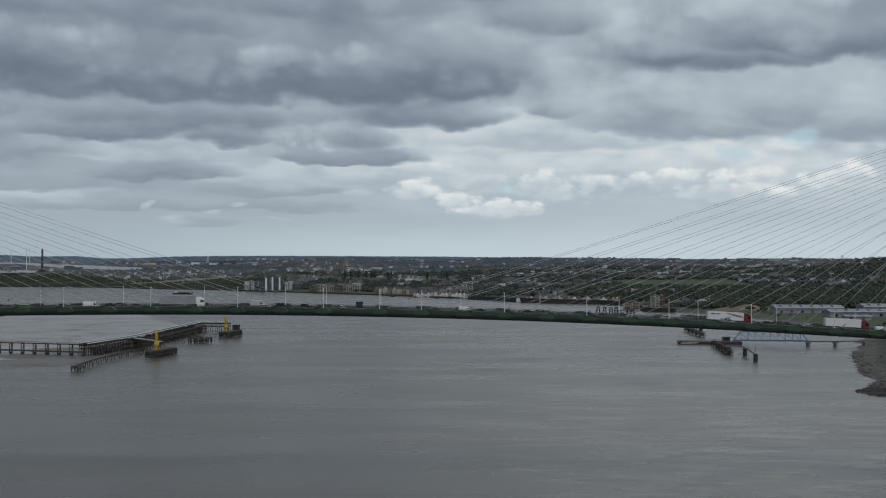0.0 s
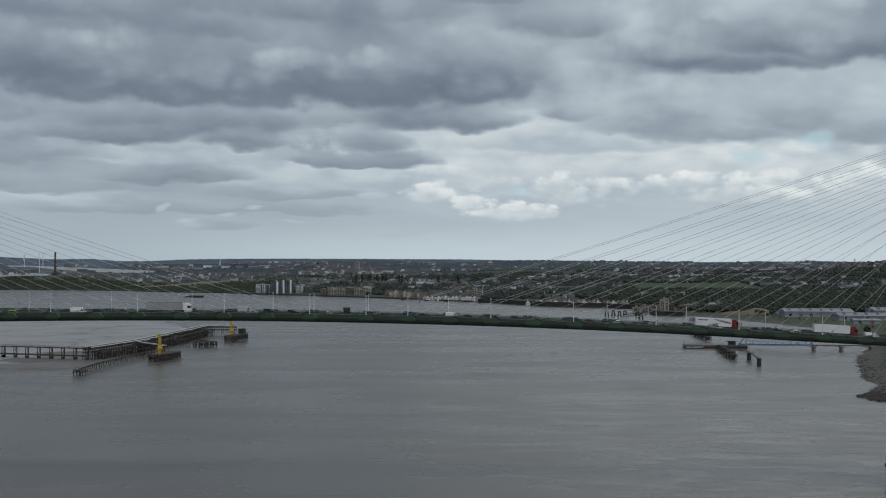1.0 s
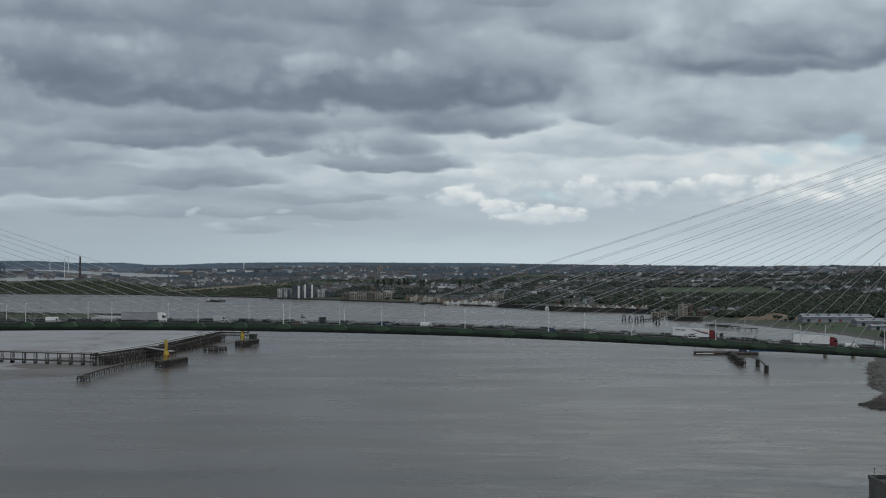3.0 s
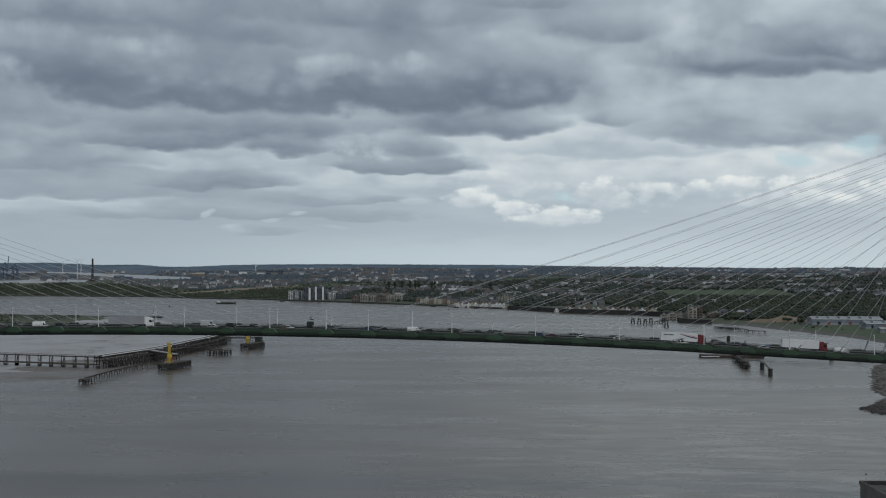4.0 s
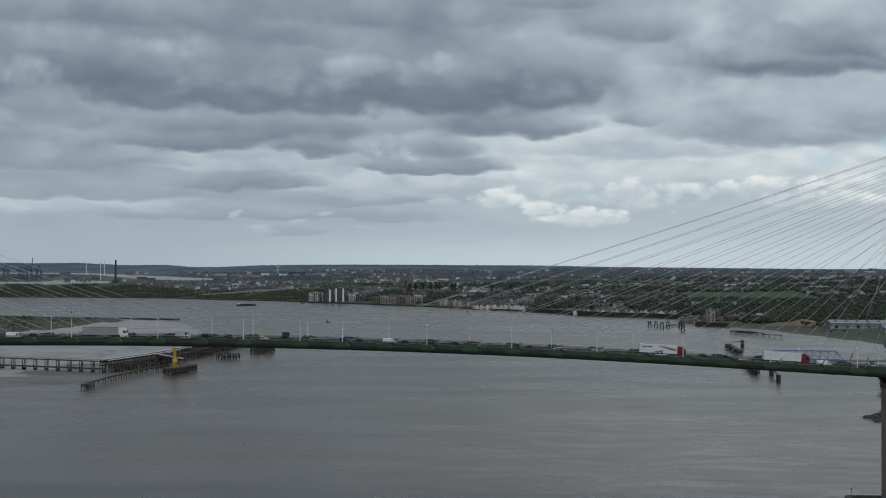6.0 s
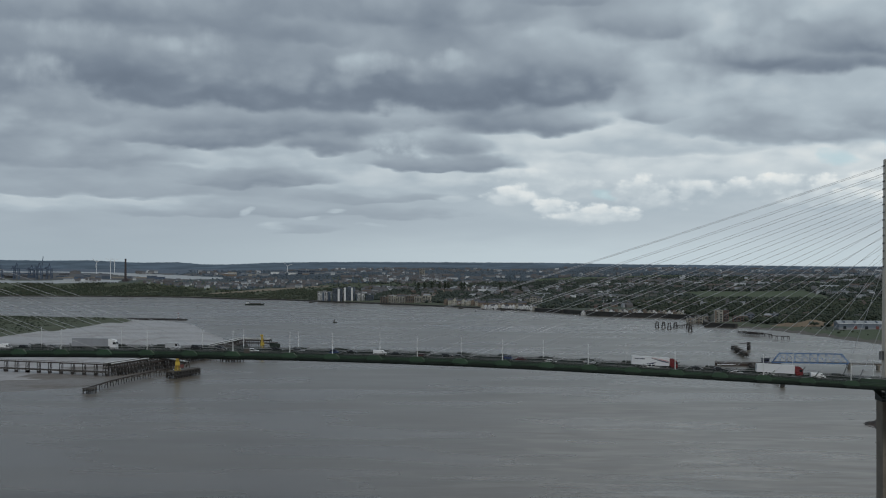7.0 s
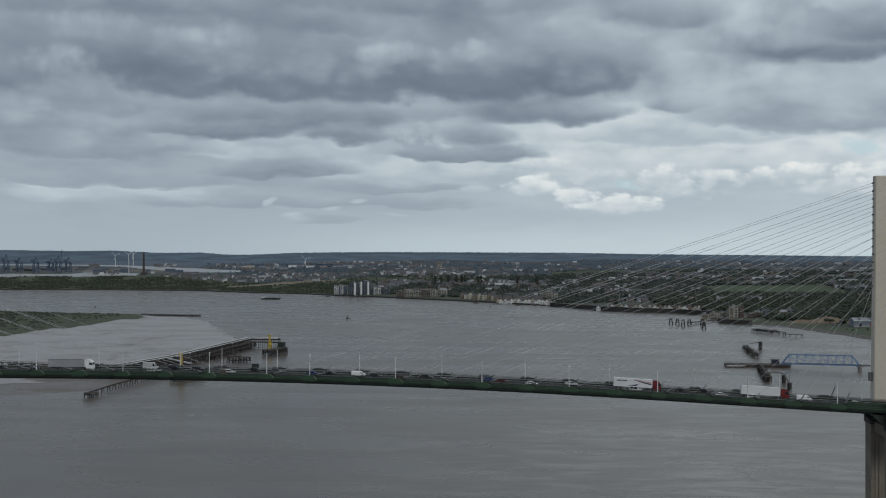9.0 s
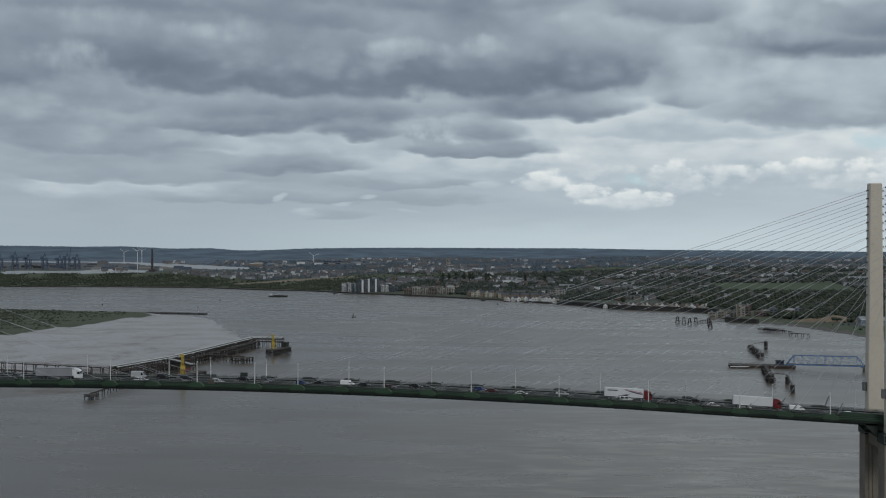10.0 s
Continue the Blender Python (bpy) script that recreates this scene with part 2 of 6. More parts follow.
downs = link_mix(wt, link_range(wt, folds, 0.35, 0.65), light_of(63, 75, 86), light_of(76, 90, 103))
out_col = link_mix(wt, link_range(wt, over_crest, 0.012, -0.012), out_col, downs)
bg = wt.nodes.new("ShaderNodeBackground")
bg.inputs[1].default_value = 1.0
wt.links.new(out_col, bg.inputs[0])
wo = wt.nodes.new("ShaderNodeOutputWorld")
wt.links.new(bg.outputs[0], wo.inputs[0])

sun = new("sun", bpy.data.lights.new("sun", "SUN"))
sun.data.energy, sun.data.angle, sun.data.color = 0.9, radians(14), (1.0, 0.95, 0.88)
sa, se = radians(SUN_AZ), radians(SUN_EL)
sun.matrix_world = look((0, 0, 400), (-math.sin(sa) * math.cos(se), -math.cos(sa) * math.cos(se), 400 - math.sin(se)))

# ---- materials ----


def mat(name, colour, rough=0.6, metal=0.0, vary=0.25, scale=1.0, bump=0.0, stain=None, spec=0.5, per_object=0.0):
    """A painted or raw surface with fine grain and broad stains at real size."""
    m = bpy.data.materials.new(name)
    m.use_nodes = True
    nt = m.node_tree
    b = nt.nodes["Principled BSDF"]
    tc = nt.nodes.new("ShaderNodeNewGeometry")
    pos = tc.outputs["Position"]
    big = link_noise(nt, pos, 0.15 * scale, 4, 0.6)
    small = link_noise(nt, pos, 2.2 * scale, 5, 0.6)
    f = link_math(nt, "ADD", link_math(nt, "MULTIPLY", big, 0.6), link_math(nt, "MULTIPLY", small, 0.4))
    lo = tuple(c * (1 - vary) for c in colour)
    hi = tuple(min(1, c * (1 + vary)) for c in colour)
    col = link_mix(nt, link_range(nt, f, 0.32, 0.68), lo, hi)
    if stain:
        col = link_mix(nt, link_math(nt, "MULTIPLY", link_range(nt, link_noise(nt, pos, 0.6 * scale, 6, 0.65), 0.52, 0.75), 0.7), col, stain)
    if per_object:
        oi = nt.nodes.new("ShaderNodeObjectInfo")
        col = link_mix(nt, 1.0, col, link_ramp(nt, oi.outputs["Random"], [(0, 1 - per_object), (1, 1.0)]), "MULTIPLY")
    nt.links.new(col, b.inputs["Base Color"])
    b.inputs["Metallic"].default_value = metal
    b.inputs["Specular IOR Level"].default_value = spec
    nt.links.new(link_range(nt, small, 0.2, 0.8, max(0.02, rough - 0.12), min(1, rough + 0.12)), b.inputs["Roughness"])
    if bump:
        bp = nt.nodes.new("ShaderNodeBump")
        bp.inputs["Strength"].default_value, bp.inputs["Distance"].default_value = bump, 0.05
        nt.links.new(small, bp.inputs["Height"])
        nt.links.new(bp.outputs[0], b.inputs["Normal"])
    return m


M = dict(
    green=mat("green_bridge_paint", (0.019, 0.042, 0.024), 0.55, stain=(0.02, 0.04, 0.025)),
    fairing=mat("green_fairing_paint", (0.025, 0.058, 0.030), 0.5, vary=0.2, stain=(0.02, 0.045, 0.025)),
    girder=mat("dark_girder_steel", (0.018, 0.028, 0.022), 0.7),
    asphalt=mat("asphalt", (0.030, 0.031, 0.032), 0.9, vary=0.18, scale=0.6),
    line=mat("road_paint", (0.6, 0.6, 0.57), 0.7),
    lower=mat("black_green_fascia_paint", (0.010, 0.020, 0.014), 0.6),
    rail=mat("galvanised_rail", (0.20, 0.205, 0.205), 0.55, metal=0.3),
    pole=mat("lamp_pole_grey", (0.62, 0.63, 0.63), 0.5),
    cable=mat("cable_sheath_grey", (0.44, 0.45, 0.47), 0.5),
    cream=mat("cream_pylon_paint", (0.62, 0.56, 0.47), 0.55, vary=0.07, scale=0.5, stain=(0.54, 0.48, 0.40)),
    concrete=mat("pier_concrete", (0.225, 0.20, 0.165), 0.9, vary=0.22, stain=(0.10, 0.095, 0.08)),
    caisson=mat("caisson_concrete", (0.17, 0.16, 0.14), 0.9, vary=0.3, stain=(0.06, 0.06, 0.05)),
    white=mat("white_paint", (0.80, 0.80, 0.80), 0.4, vary=0.05),
    timber=mat("wet_black_timber", (0.030, 0.027, 0.025), 0.75, vary=0.4),
    rust=mat("rusty_steel", (0.045, 0.033, 0.028), 0.8, vary=0.45, stain=(0.10, 0.055, 0.035)),
    jetty=mat("jetty_deck_grey", (0.075, 0.066, 0.058), 0.85, vary=0.3),
    pipe=mat("pale_pipe_lagging", (0.55, 0.55, 0.54), 0.5, vary=0.2),
    yellow=mat("yellow_arm_paint", (0.50, 0.36, 0.05), 0.5, vary=0.2, stain=(0.35, 0.2, 0.03)),
    truss=mat("blue_truss_paint", (0.10, 0.19, 0.36), 0.55, vary=0.2),
    redwall=mat("red_shed_paint", (0.18, 0.055, 0.045), 0.6),
)


class Shape:
    """Vertices and faces of one mesh, gathered piece by piece."""

    def __init__(self):
        self.v, self.f = [], []

    def add(self, v, f):
        n = len(self.v)
        self.v += [tuple(p) for p in v]
        self.f += [tuple(i + n for i in q) for q in f]
        return self

    def box(self, x0, y0, z0, x1, y1, z1):
        v = [(x, y, z) for z in (z0, z1) for x, y in ((x0, y0), (x1, y0), (x1, y1), (x0, y1))]
        return self.add(v, [(3, 2, 1, 0), (4, 5, 6, 7), (0, 1, 5, 4), (1, 2, 6, 5), (2, 3, 7, 6), (3, 0, 4, 7)])

    def loft(self, rings, cap=True):
        """Rings of equally many points, in order."""
        n, v, f = len(rings[0]), [p for r in rings for p in r], []
        for k in range(len(rings) - 1):
            for i in range(n):
                j = (i + 1) % n
                f.append((k * n + i, k * n + j, (k + 1) * n + j, (k + 1) * n + i))
        if cap:
            f += [tuple(range(n))[::-1], tuple((len(rings) - 1) * n + i for i in range(n))]
        return self.add(v, f)

    def prism(self, outline, y0, y1):
        """An outline in x and z, drawn out along y."""
        return self.loft([[(x, y0, z) for x, z in outline], [(x, y1, z) for x, z in outline]])

    def tube(self, a, b, r, n=6, r2=None):
        a, b = Vector(a), Vector(b)
        d = (b - a).normalized()
        u = d.orthogonal().normalized()
        w = d.cross(u)
        ring = lambda p, q: [p + q * (math.cos(t) * u + math.sin(t) * w) for t in [2 * math.pi * k / n for k in range(n)]]
        return self.loft([ring(a, r), ring(b, r if r2 is None else r2)])

    def beam(self, a, b, w, h):
        """A square bar from a to b."""
        a, b = Vector(a), Vector(b)
        d = (b - a).normalized()
        u = d.cross(Vector((0, 0, 1)))
        u = u.normalized() if u.length > 1e-4 else Vector((1, 0, 0))
        s = u.cross(d)
        ring = lambda p: [p + u * (w / 2 * i) + s * (h / 2 * j) for i, j in ((-1, -1), (1, -1), (1, 1), (-1, 1))]
        return self.loft([ring(a), ring(b)])

    def mesh(self, name, material, smooth=False):
        me = bpy.data.meshes.new(name)
        me.from_pydata(self.v, [], self.f)
        me.materials.append(material)
        bm = bmesh.new()
        bm.from_mesh(me)
        bmesh.ops.recalc_face_normals(bm, faces=bm.faces)
        bm.to_mesh(me)
        bm.free()
        if smooth:
            me.shade_smooth()
        return me


def part(name, shape, material, parent, label=""):
    me = shape if isinstance(shape, bpy.types.Mesh) else shape.mesh(name, material)
    ob = new(name, me)
    ob.parent = parent
    return tagged(ob, label) if label else ob


def thing(name, label, category, group="", kind="", at=None):
    ob = new(name)
    ob.empty_display_size = 0.5
    if at is not None:
        ob.matrix_world = at
    return tagged(ob, label, category, group, kind)


def placed(name, me, parent, x, y, z, rz=0.0):
    """A piece on shared mesh data."""
    ob = new(name, me)
    ob.parent = parent
    ob.matrix_basis = pose(x, y, z, 0, 0, rz)
    return ob

# ---- the land and the river ----
FAR_SHORE = [(-3200, 3560), (-1573, 3540), (-1228, 3580), (-914, 3520), (-709, 3340), (-511, 3220), (-394, 3070), (-256, 2945), (-94, 2750), (22, 2610),
             (147, 2425), (222, 2290), (283, 2140), (387, 2070), (455, 1985), (440, 1800), (427, 1690), (468, 1655), (510, 1595), (530, 1460),
             (552, 1340), (572, 1220), (578, 1110), (555, 990), (505, 890), (480, 811), (437, 707), (399, 600), (372, 500), (345, 400),
             (313, 357), (320, 322), (350, 300), (410, 240), (450, 60), (470, -600), (470, -2600), (3200, -2600), (3200, 4700), (-3200, 4700)]
MUD = [(-1700, 440), (-700, 470), (-300, 512), (-250, 560), (-238, 690), (-228, 800), (-232, 930), (-254, 1149), (-345, 1419), (-455, 1720),
       (-500, 1790), (-640, 1850), (-1700, 1700)]
SPIT = [(-3200, 2020), (-932, 1990), (-757, 1917), (-600, 1888), (-580, 1850), (-545, 1770), (-560, 1581), (-566, 1394), (-568, 1262), (-590, 1160), (-680, 1040),
        (-1000, 930), (-1600, 700), (-1900, -600), (-1900, -2600), (-3200, -2600)]

SMEARS = [(-378, 1086), (-335, 1015), (-290, 935), (-345, 950), (-285, 845), (-441, 883), (-300, 720)]      # brown silt lying on the grey mud


def inside_by(poly, X, Y):
    """Signed distance to a polygon's edge, positive within."""
    P = np.array(poly, float)
    best = np.full(X.shape, 1e12)
    odd = np.zeros(X.shape, bool)
    for (ax, ay), (bx, by) in zip(P, np.roll(P, -1, 0)):
        dx, dy = bx - ax, by - ay
        t = np.clip(((X - ax) * dx + (Y - ay) * dy) / (dx * dx + dy * dy), 0, 1)
        best = np.minimum(best, (X - ax - t * dx) ** 2 + (Y - ay - t * dy) ** 2)
        cross = (ay > Y) != (by > Y)
        with np.errstate(divide="ignore", invalid="ignore"):
            odd ^= cross & (X < (bx - ax) * (Y - ay) / (by - ay if by != ay else 1e-9) + ax)
    return np.where(odd, 1, -1) * np.sqrt(best)


def waves(X, Y, seed, size):
    """Smooth, cheap unevenness made of a few sines."""
    r = np.random.RandomState(seed)
    s = 0
    for k in range(7):
        a, p = r.uniform(0, 6.28), r.uniform(0, 6.28)
        w = 6.28 / (size * r.uniform(0.5, 1.6))
        s = s + np.sin(X * w * math.cos(a) + Y * w * math.sin(a) + p)
    return s / 4


def rise(X, Y):
    """How high the country lies behind the banks."""
    right = np.interp(Y, [0, 900, 1500, 2000, 2500, 3000, 3500, 4000, 4300, 4480, 4560, 4700], [3, 4, 6, 8, 20, 38, 57, 77, 88, 94, 94, 80])
    mid = np.interp(Y, [0, 2500, 3000, 3400, 3800, 4200, 4480, 4560, 4700], [2, 5, 11, 26, 54, 79, 92, 92, 78])
    left = np.interp(Y, [0, 3600, 3800, 4000, 4200, 4380, 4480, 4560, 4700], [1, 3, 22, 46, 66, 82, 88, 88, 76])
    k = np.clip((X + 900) / 700, 0, 1)
    low = left * (1 - k) + mid * k
    k = np.clip((X - 100) / 500, 0, 1)
    z = low * (1 - k) + right * k
    z = z + 50 * np.exp(-(((X - 1420) / 330) ** 2 + ((Y - 3050) / 420) ** 2))
    far = np.clip((Y - 3300) / 1100, 0, 1)
    return z + far * (waves(X, Y * 0.4, 3, 700) * 3.5 + waves(X, Y, 8, 260) * 1.5) * np.where((X < -650) & (Y < 4330), 0.15, 1.0) + 0.6 * waves(X, Y, 5, 120) * np.clip(z / 20, 0, 1)


def ground_height(X, Y):
    X, Y = np.asarray(X, float), np.asarray(Y, float)
    d = inside_by(FAR_SHORE, X, Y) + waves(X, Y, 1, 90) * 4
    z = np.clip(d * 0.10, -4, 3.0) + np.where(d > 30, np.clip((d - 30) / 260, 0, 1) * rise(X, Y), 0)
    d2 = inside_by(SPIT, X, Y) + waves(X, Y, 2, 80) * 6
    z = np.maximum(z, np.clip(d2 * 0.12, -4, 2.6) + 0.3 * waves(X, Y, 4, 60) * (d2 > 20))
    d3 = inside_by(MUD, X, Y) + waves(X, Y, 6, 120) * 5
    z = np.maximum(z, np.clip(d3 * 0.012, -4, 0.5) + 0.05 * waves(X, Y, 7, 50) * (d3 > 0))
    return z


def ground_mat():
    m = bpy.data.materials.new("river_country")
    m.use_nodes = True
    nt = m.node_tree
    b = nt.nodes["Principled BSDF"]
    geo = nt.nodes.new("ShaderNodeNewGeometry")
    pos = geo.outputs["Position"]

    def attr(name):
        a = nt.nodes.new("ShaderNodeAttribute")
        a.attribute_name = name
        return a.outputs["Fac"]
    n1 = link_noise(nt, pos, 0.012, 6, 0.6)
    n2 = link_noise(nt, pos, 0.11, 6, 0.65)
    n3 = link_noise(nt, pos, 0.9, 4, 0.6)
    grass = link_ramp(nt, n2, [(0.3, (0.034, 0.046, 0.026)), (0.5, (0.056, 0.070, 0.038)), (0.7, (0.088, 0.088, 0.055))])
    grass = link_mix(nt, link_range(nt, n1, 0.45, 0.65), grass, (0.055, 0.062, 0.030))
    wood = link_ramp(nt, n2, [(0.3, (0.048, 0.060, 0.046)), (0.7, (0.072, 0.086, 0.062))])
    # far wood colour, with the blue of distance haze painted in
    hazed_wood = link_ramp(nt, n2, [(0.3, (0.082, 0.108, 0.145)), (0.7, (0.096, 0.124, 0.160))])
    wood = link_mix(nt, attr("haze_share"), wood, hazed_wood)
    field = link_ramp(nt, n2, [(0.3, (0.042, 0.060, 0.029)), (0.7, (0.062, 0.084, 0.038))])
    sand = link_ramp(nt, n3, [(0.3, (0.15, 0.125, 0.09)), (0.7, (0.23, 0.19, 0.14))])
    mud = link_ramp(nt, n2, [(0.3, (0.25, 0.236, 0.232)), (0.55, (0.34, 0.328, 0.325)), (0.75, (0.27, 0.248, 0.236))])
    mp2 = nt.nodes.new("ShaderNodeMapping")
    mp2.inputs["Scale"].default_value, mp2.inputs["Rotation"].default_value = (0.035, 0.008, 0.03), (0, 0, 0.35)
    nt.links.new(pos, mp2.inputs[0])
    runs = link_noise(nt, mp2.outputs[0], 1.0, 7, 0.62, 1.4)
    mud = link_mix(nt, link_range(nt, runs, 0.50, 0.72, 0.0, 0.55), mud, (0.165, 0.135, 0.118))
    mud = link_mix(nt, link_range(nt, n3, 0.66, 0.74, 0.0, 0.5), mud, (0.13, 0.11, 0.10))
    stone = link_ramp(nt, n3, [(0.35, (0.020, 0.020, 0.018)), (0.65, (0.07, 0.065, 0.055))])
    edge = link_math(nt, "MULTIPLY", link_math(nt, "SUBTRACT", n2, 0.5), 0.8)

    def over(base, name, top):
        k = link_range(nt, link_math(nt, "ADD", attr(name), edge), 0.42, 0.58)
        return link_mix(nt, k, base, top)
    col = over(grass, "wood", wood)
    reach = link_ramp(nt, n2, [(0.3, (0.30, 0.31, 0.315)), (0.7, (0.36, 0.37, 0.375))])
    col = over(col, "field", field)
    yard = link_ramp(nt, n2, [(0.3, (0.055, 0.058, 0.062)), (0.7, (0.13, 0.13, 0.128))])
    col = over(col, "yard", yard)
    col = over(col, "sand", sand)
    beach = link_ramp(nt, n2, [(0.3, (0.060, 0.054, 0.047)), (0.7, (0.125, 0.113, 0.100))])
    col = over(col, "beach", beach)
    col = over(col, "stone", stone)
    col = over(col, "mud", mud)
    silt = link_ramp(nt, n2, [(0.3, (0.10, 0.085, 0.072)), (0.7, (0.17, 0.145, 0.125))])
    col = over(col, "silt", silt)
    col = over(col, "reach", reach)
    nt.links.new(col, b.inputs["Base Color"])
    wet = link_range(nt, attr("mud"), 0.4, 0.6)
    dull = link_range(nt, link_math(nt, "MULTIPLY", wet, link_range(nt, n1, 0.35, 0.6, 0.45, 1.0)), 0, 1, 0.95, 0.40)
    nt.links.new(link_math(nt, "SUBTRACT", dull, link_range(nt, attr("reach"), 0.4, 0.6, 0.0, 0.6)), b.inputs["Roughness"])
    bp = nt.nodes.new("ShaderNodeBump")
    bp.inputs["Strength"].default_value, bp.inputs["Distance"].default_value = 0.5, 0.5
    nt.links.new(n3, bp.inputs["Height"])
    nt.links.new(bp.outputs[0], b.inputs["Normal"])
    return m


def box_mask(X, Y, x0, y0, x1, y1, soft=25.0):
    return np.clip(np.minimum(np.minimum(X - x0, x1 - X), np.minimum(Y - y0, y1 - Y)) / soft + 0.5, 0, 1)


def marsh_edge(X):
    """How far inland the marsh reaches before the streets begin."""
    return 3940 - 330 * np.clip((np.asarray(X) + 1250) / 700, 0, 1)


def zones(X, Y):
    """What covers the land: shares of wood, field, sand, stone and mud."""
    d = inside_by(FAR_SHORE, X, Y)
    d2, d3 = inside_by(SPIT, X, Y), inside_by(MUD, X, Y)
    z = {}
    w = np.clip(0.55 + 0.5 * waves(X, Y * 0.6, 21, 420) + (X > -300) * 0.2 + (Y > 4050) * 0.6, 0, 1) * (d > 60)
    marsh = box_mask(X, Y, -3200, 3500, -420, 3960, 60) * (Y < marsh_edge(X))
    z["field"] = np.maximum.reduce([box_mask(X, Y, 560, 2540, 860, 2880, 40), box_mask(X, Y, 200, 3700, 700, 3800), box_mask(X, Y, 900, 3200, 1500, 3330),
                                    box_mask(X, Y, -500, 3560, -150, 3620), box_mask(X, Y, 700, 3900, 1300, 3970), 0.9 * box_mask(X, Y, 560, 900, 900, 1500)])
    bare = box_mask(X, Y, -860, 3640, -470, 3695, 20)
    z["sand"] = np.maximum.reduce([bare, box_mask(X, Y, 560, 1620, 690, 1665, 15), box_mask(X, Y, -1500, 4060, -1000, 4090, 12)])
    low = inside_by([(-1748, 3912), (-1708, 3964), (-1479, 3978), (-1400, 4010), (-1247, 3994), (-1236, 3920), (-1450, 3900), (-1624, 3906), (-1705, 3870)], X, Y)
    bend = inside_by([(-1910, 4298), (-1729, 4284), (-1465, 4274), (-1363, 4254), (-1258, 4226), (-1139, 4178), (-999, 4120), (-911, 4096), (-895, 4040), (-1013, 4020), (-1130, 4058),
                      (-1225, 4110), (-1289, 4146), (-1370, 4208), (-1499, 4240), (-1716, 4244), (-1896, 4258)], X, Y)
    z["reach"] = np.clip(np.maximum(low / 10, bend / 16) + 0.5, 0, 1)
    z["yard"] = box_mask(X, Y, -2100, 3990, -1000, 4225, 20) * np.clip(0.75 + 0.35 * waves(X, Y, 61, 140), 0, 1)
    # share of the painted haze tint, growing with distance
    z["haze_share"] = np.clip((Y - 3850) / 400, 0, 1)
    w = np.maximum(w, (Y > 4230) * 1.0)
    z["wood"] = w * (1 - marsh * 0.6) * (1 - z["field"])
    z["stone"] = np.maximum.reduce([(np.abs(d - 8) < 14) * (Y > 1900) * 0.9, (np.abs(d - 26) < 7) * (Y < 900) * (Y > 400) * 0.7, (np.hypot((X - 326) / 1.3, Y - 335) < 34) * (d < 24) * 1.0])
    z["mud"] = np.clip(d3 / 30 + 1.6, 0, 1) * (d2 < 14) * (Y < 4000)
    z["beach"] = ((d > -60) & (d < 20) & (Y > 380) & (Y < 1700)) * 1.0
    z["mud"] = np.maximum(z["mud"], (d2 > -30) * (d2 < 10) * 1.0)
    smear = np.maximum.reduce([np.exp(-(((X - cx) / 26) ** 2 + ((Y - cy) / 60) ** 2)) for cx, cy in SMEARS]) * 0.54
    z["silt"] = np.maximum(smear, ((d3 < 85 + 20 * waves(X, Y, 71, 60)) & (d3 > -12) & (Y < 760) & (d2 < 0)) * 1.0) * (d3 > -12)
    return z


def grid_lines(stops):
    out = []
    for a, b, step in stops:
        out += list(np.arange(a, b, step))
    return np.array(out)


gx = grid_lines([(-3200, -1700, 100), (-1700, 900, 14), (900, 1700, 24), (1700, 3201, 100)])
gy = grid_lines([(-2600, 200, 200), (200, 2100, 13), (2100, 4720, 20)])
GX, GY = np.meshgrid(gx, gy)
GZ = ground_height(GX, GY)
rows_n, cols_n = GX.shape
idx = np.arange(rows_n * cols_n).reshape(rows_n, cols_n)
quads = np.stack([idx[:-1, :-1], idx[:-1, 1:], idx[1:, 1:], idx[1:, :-1]], -1).reshape(-1, 4)
ground_me = bpy.data.meshes.new("ground")
ground_me.from_pydata(np.stack([GX, GY, GZ], -1).reshape(-1, 3).tolist(), [], quads.tolist())
ground_me.materials.append(ground_mat())
ground_me.shade_smooth()
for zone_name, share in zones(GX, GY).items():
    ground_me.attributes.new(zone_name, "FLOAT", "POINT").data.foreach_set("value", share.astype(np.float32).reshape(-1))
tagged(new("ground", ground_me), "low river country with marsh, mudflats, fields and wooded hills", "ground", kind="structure")


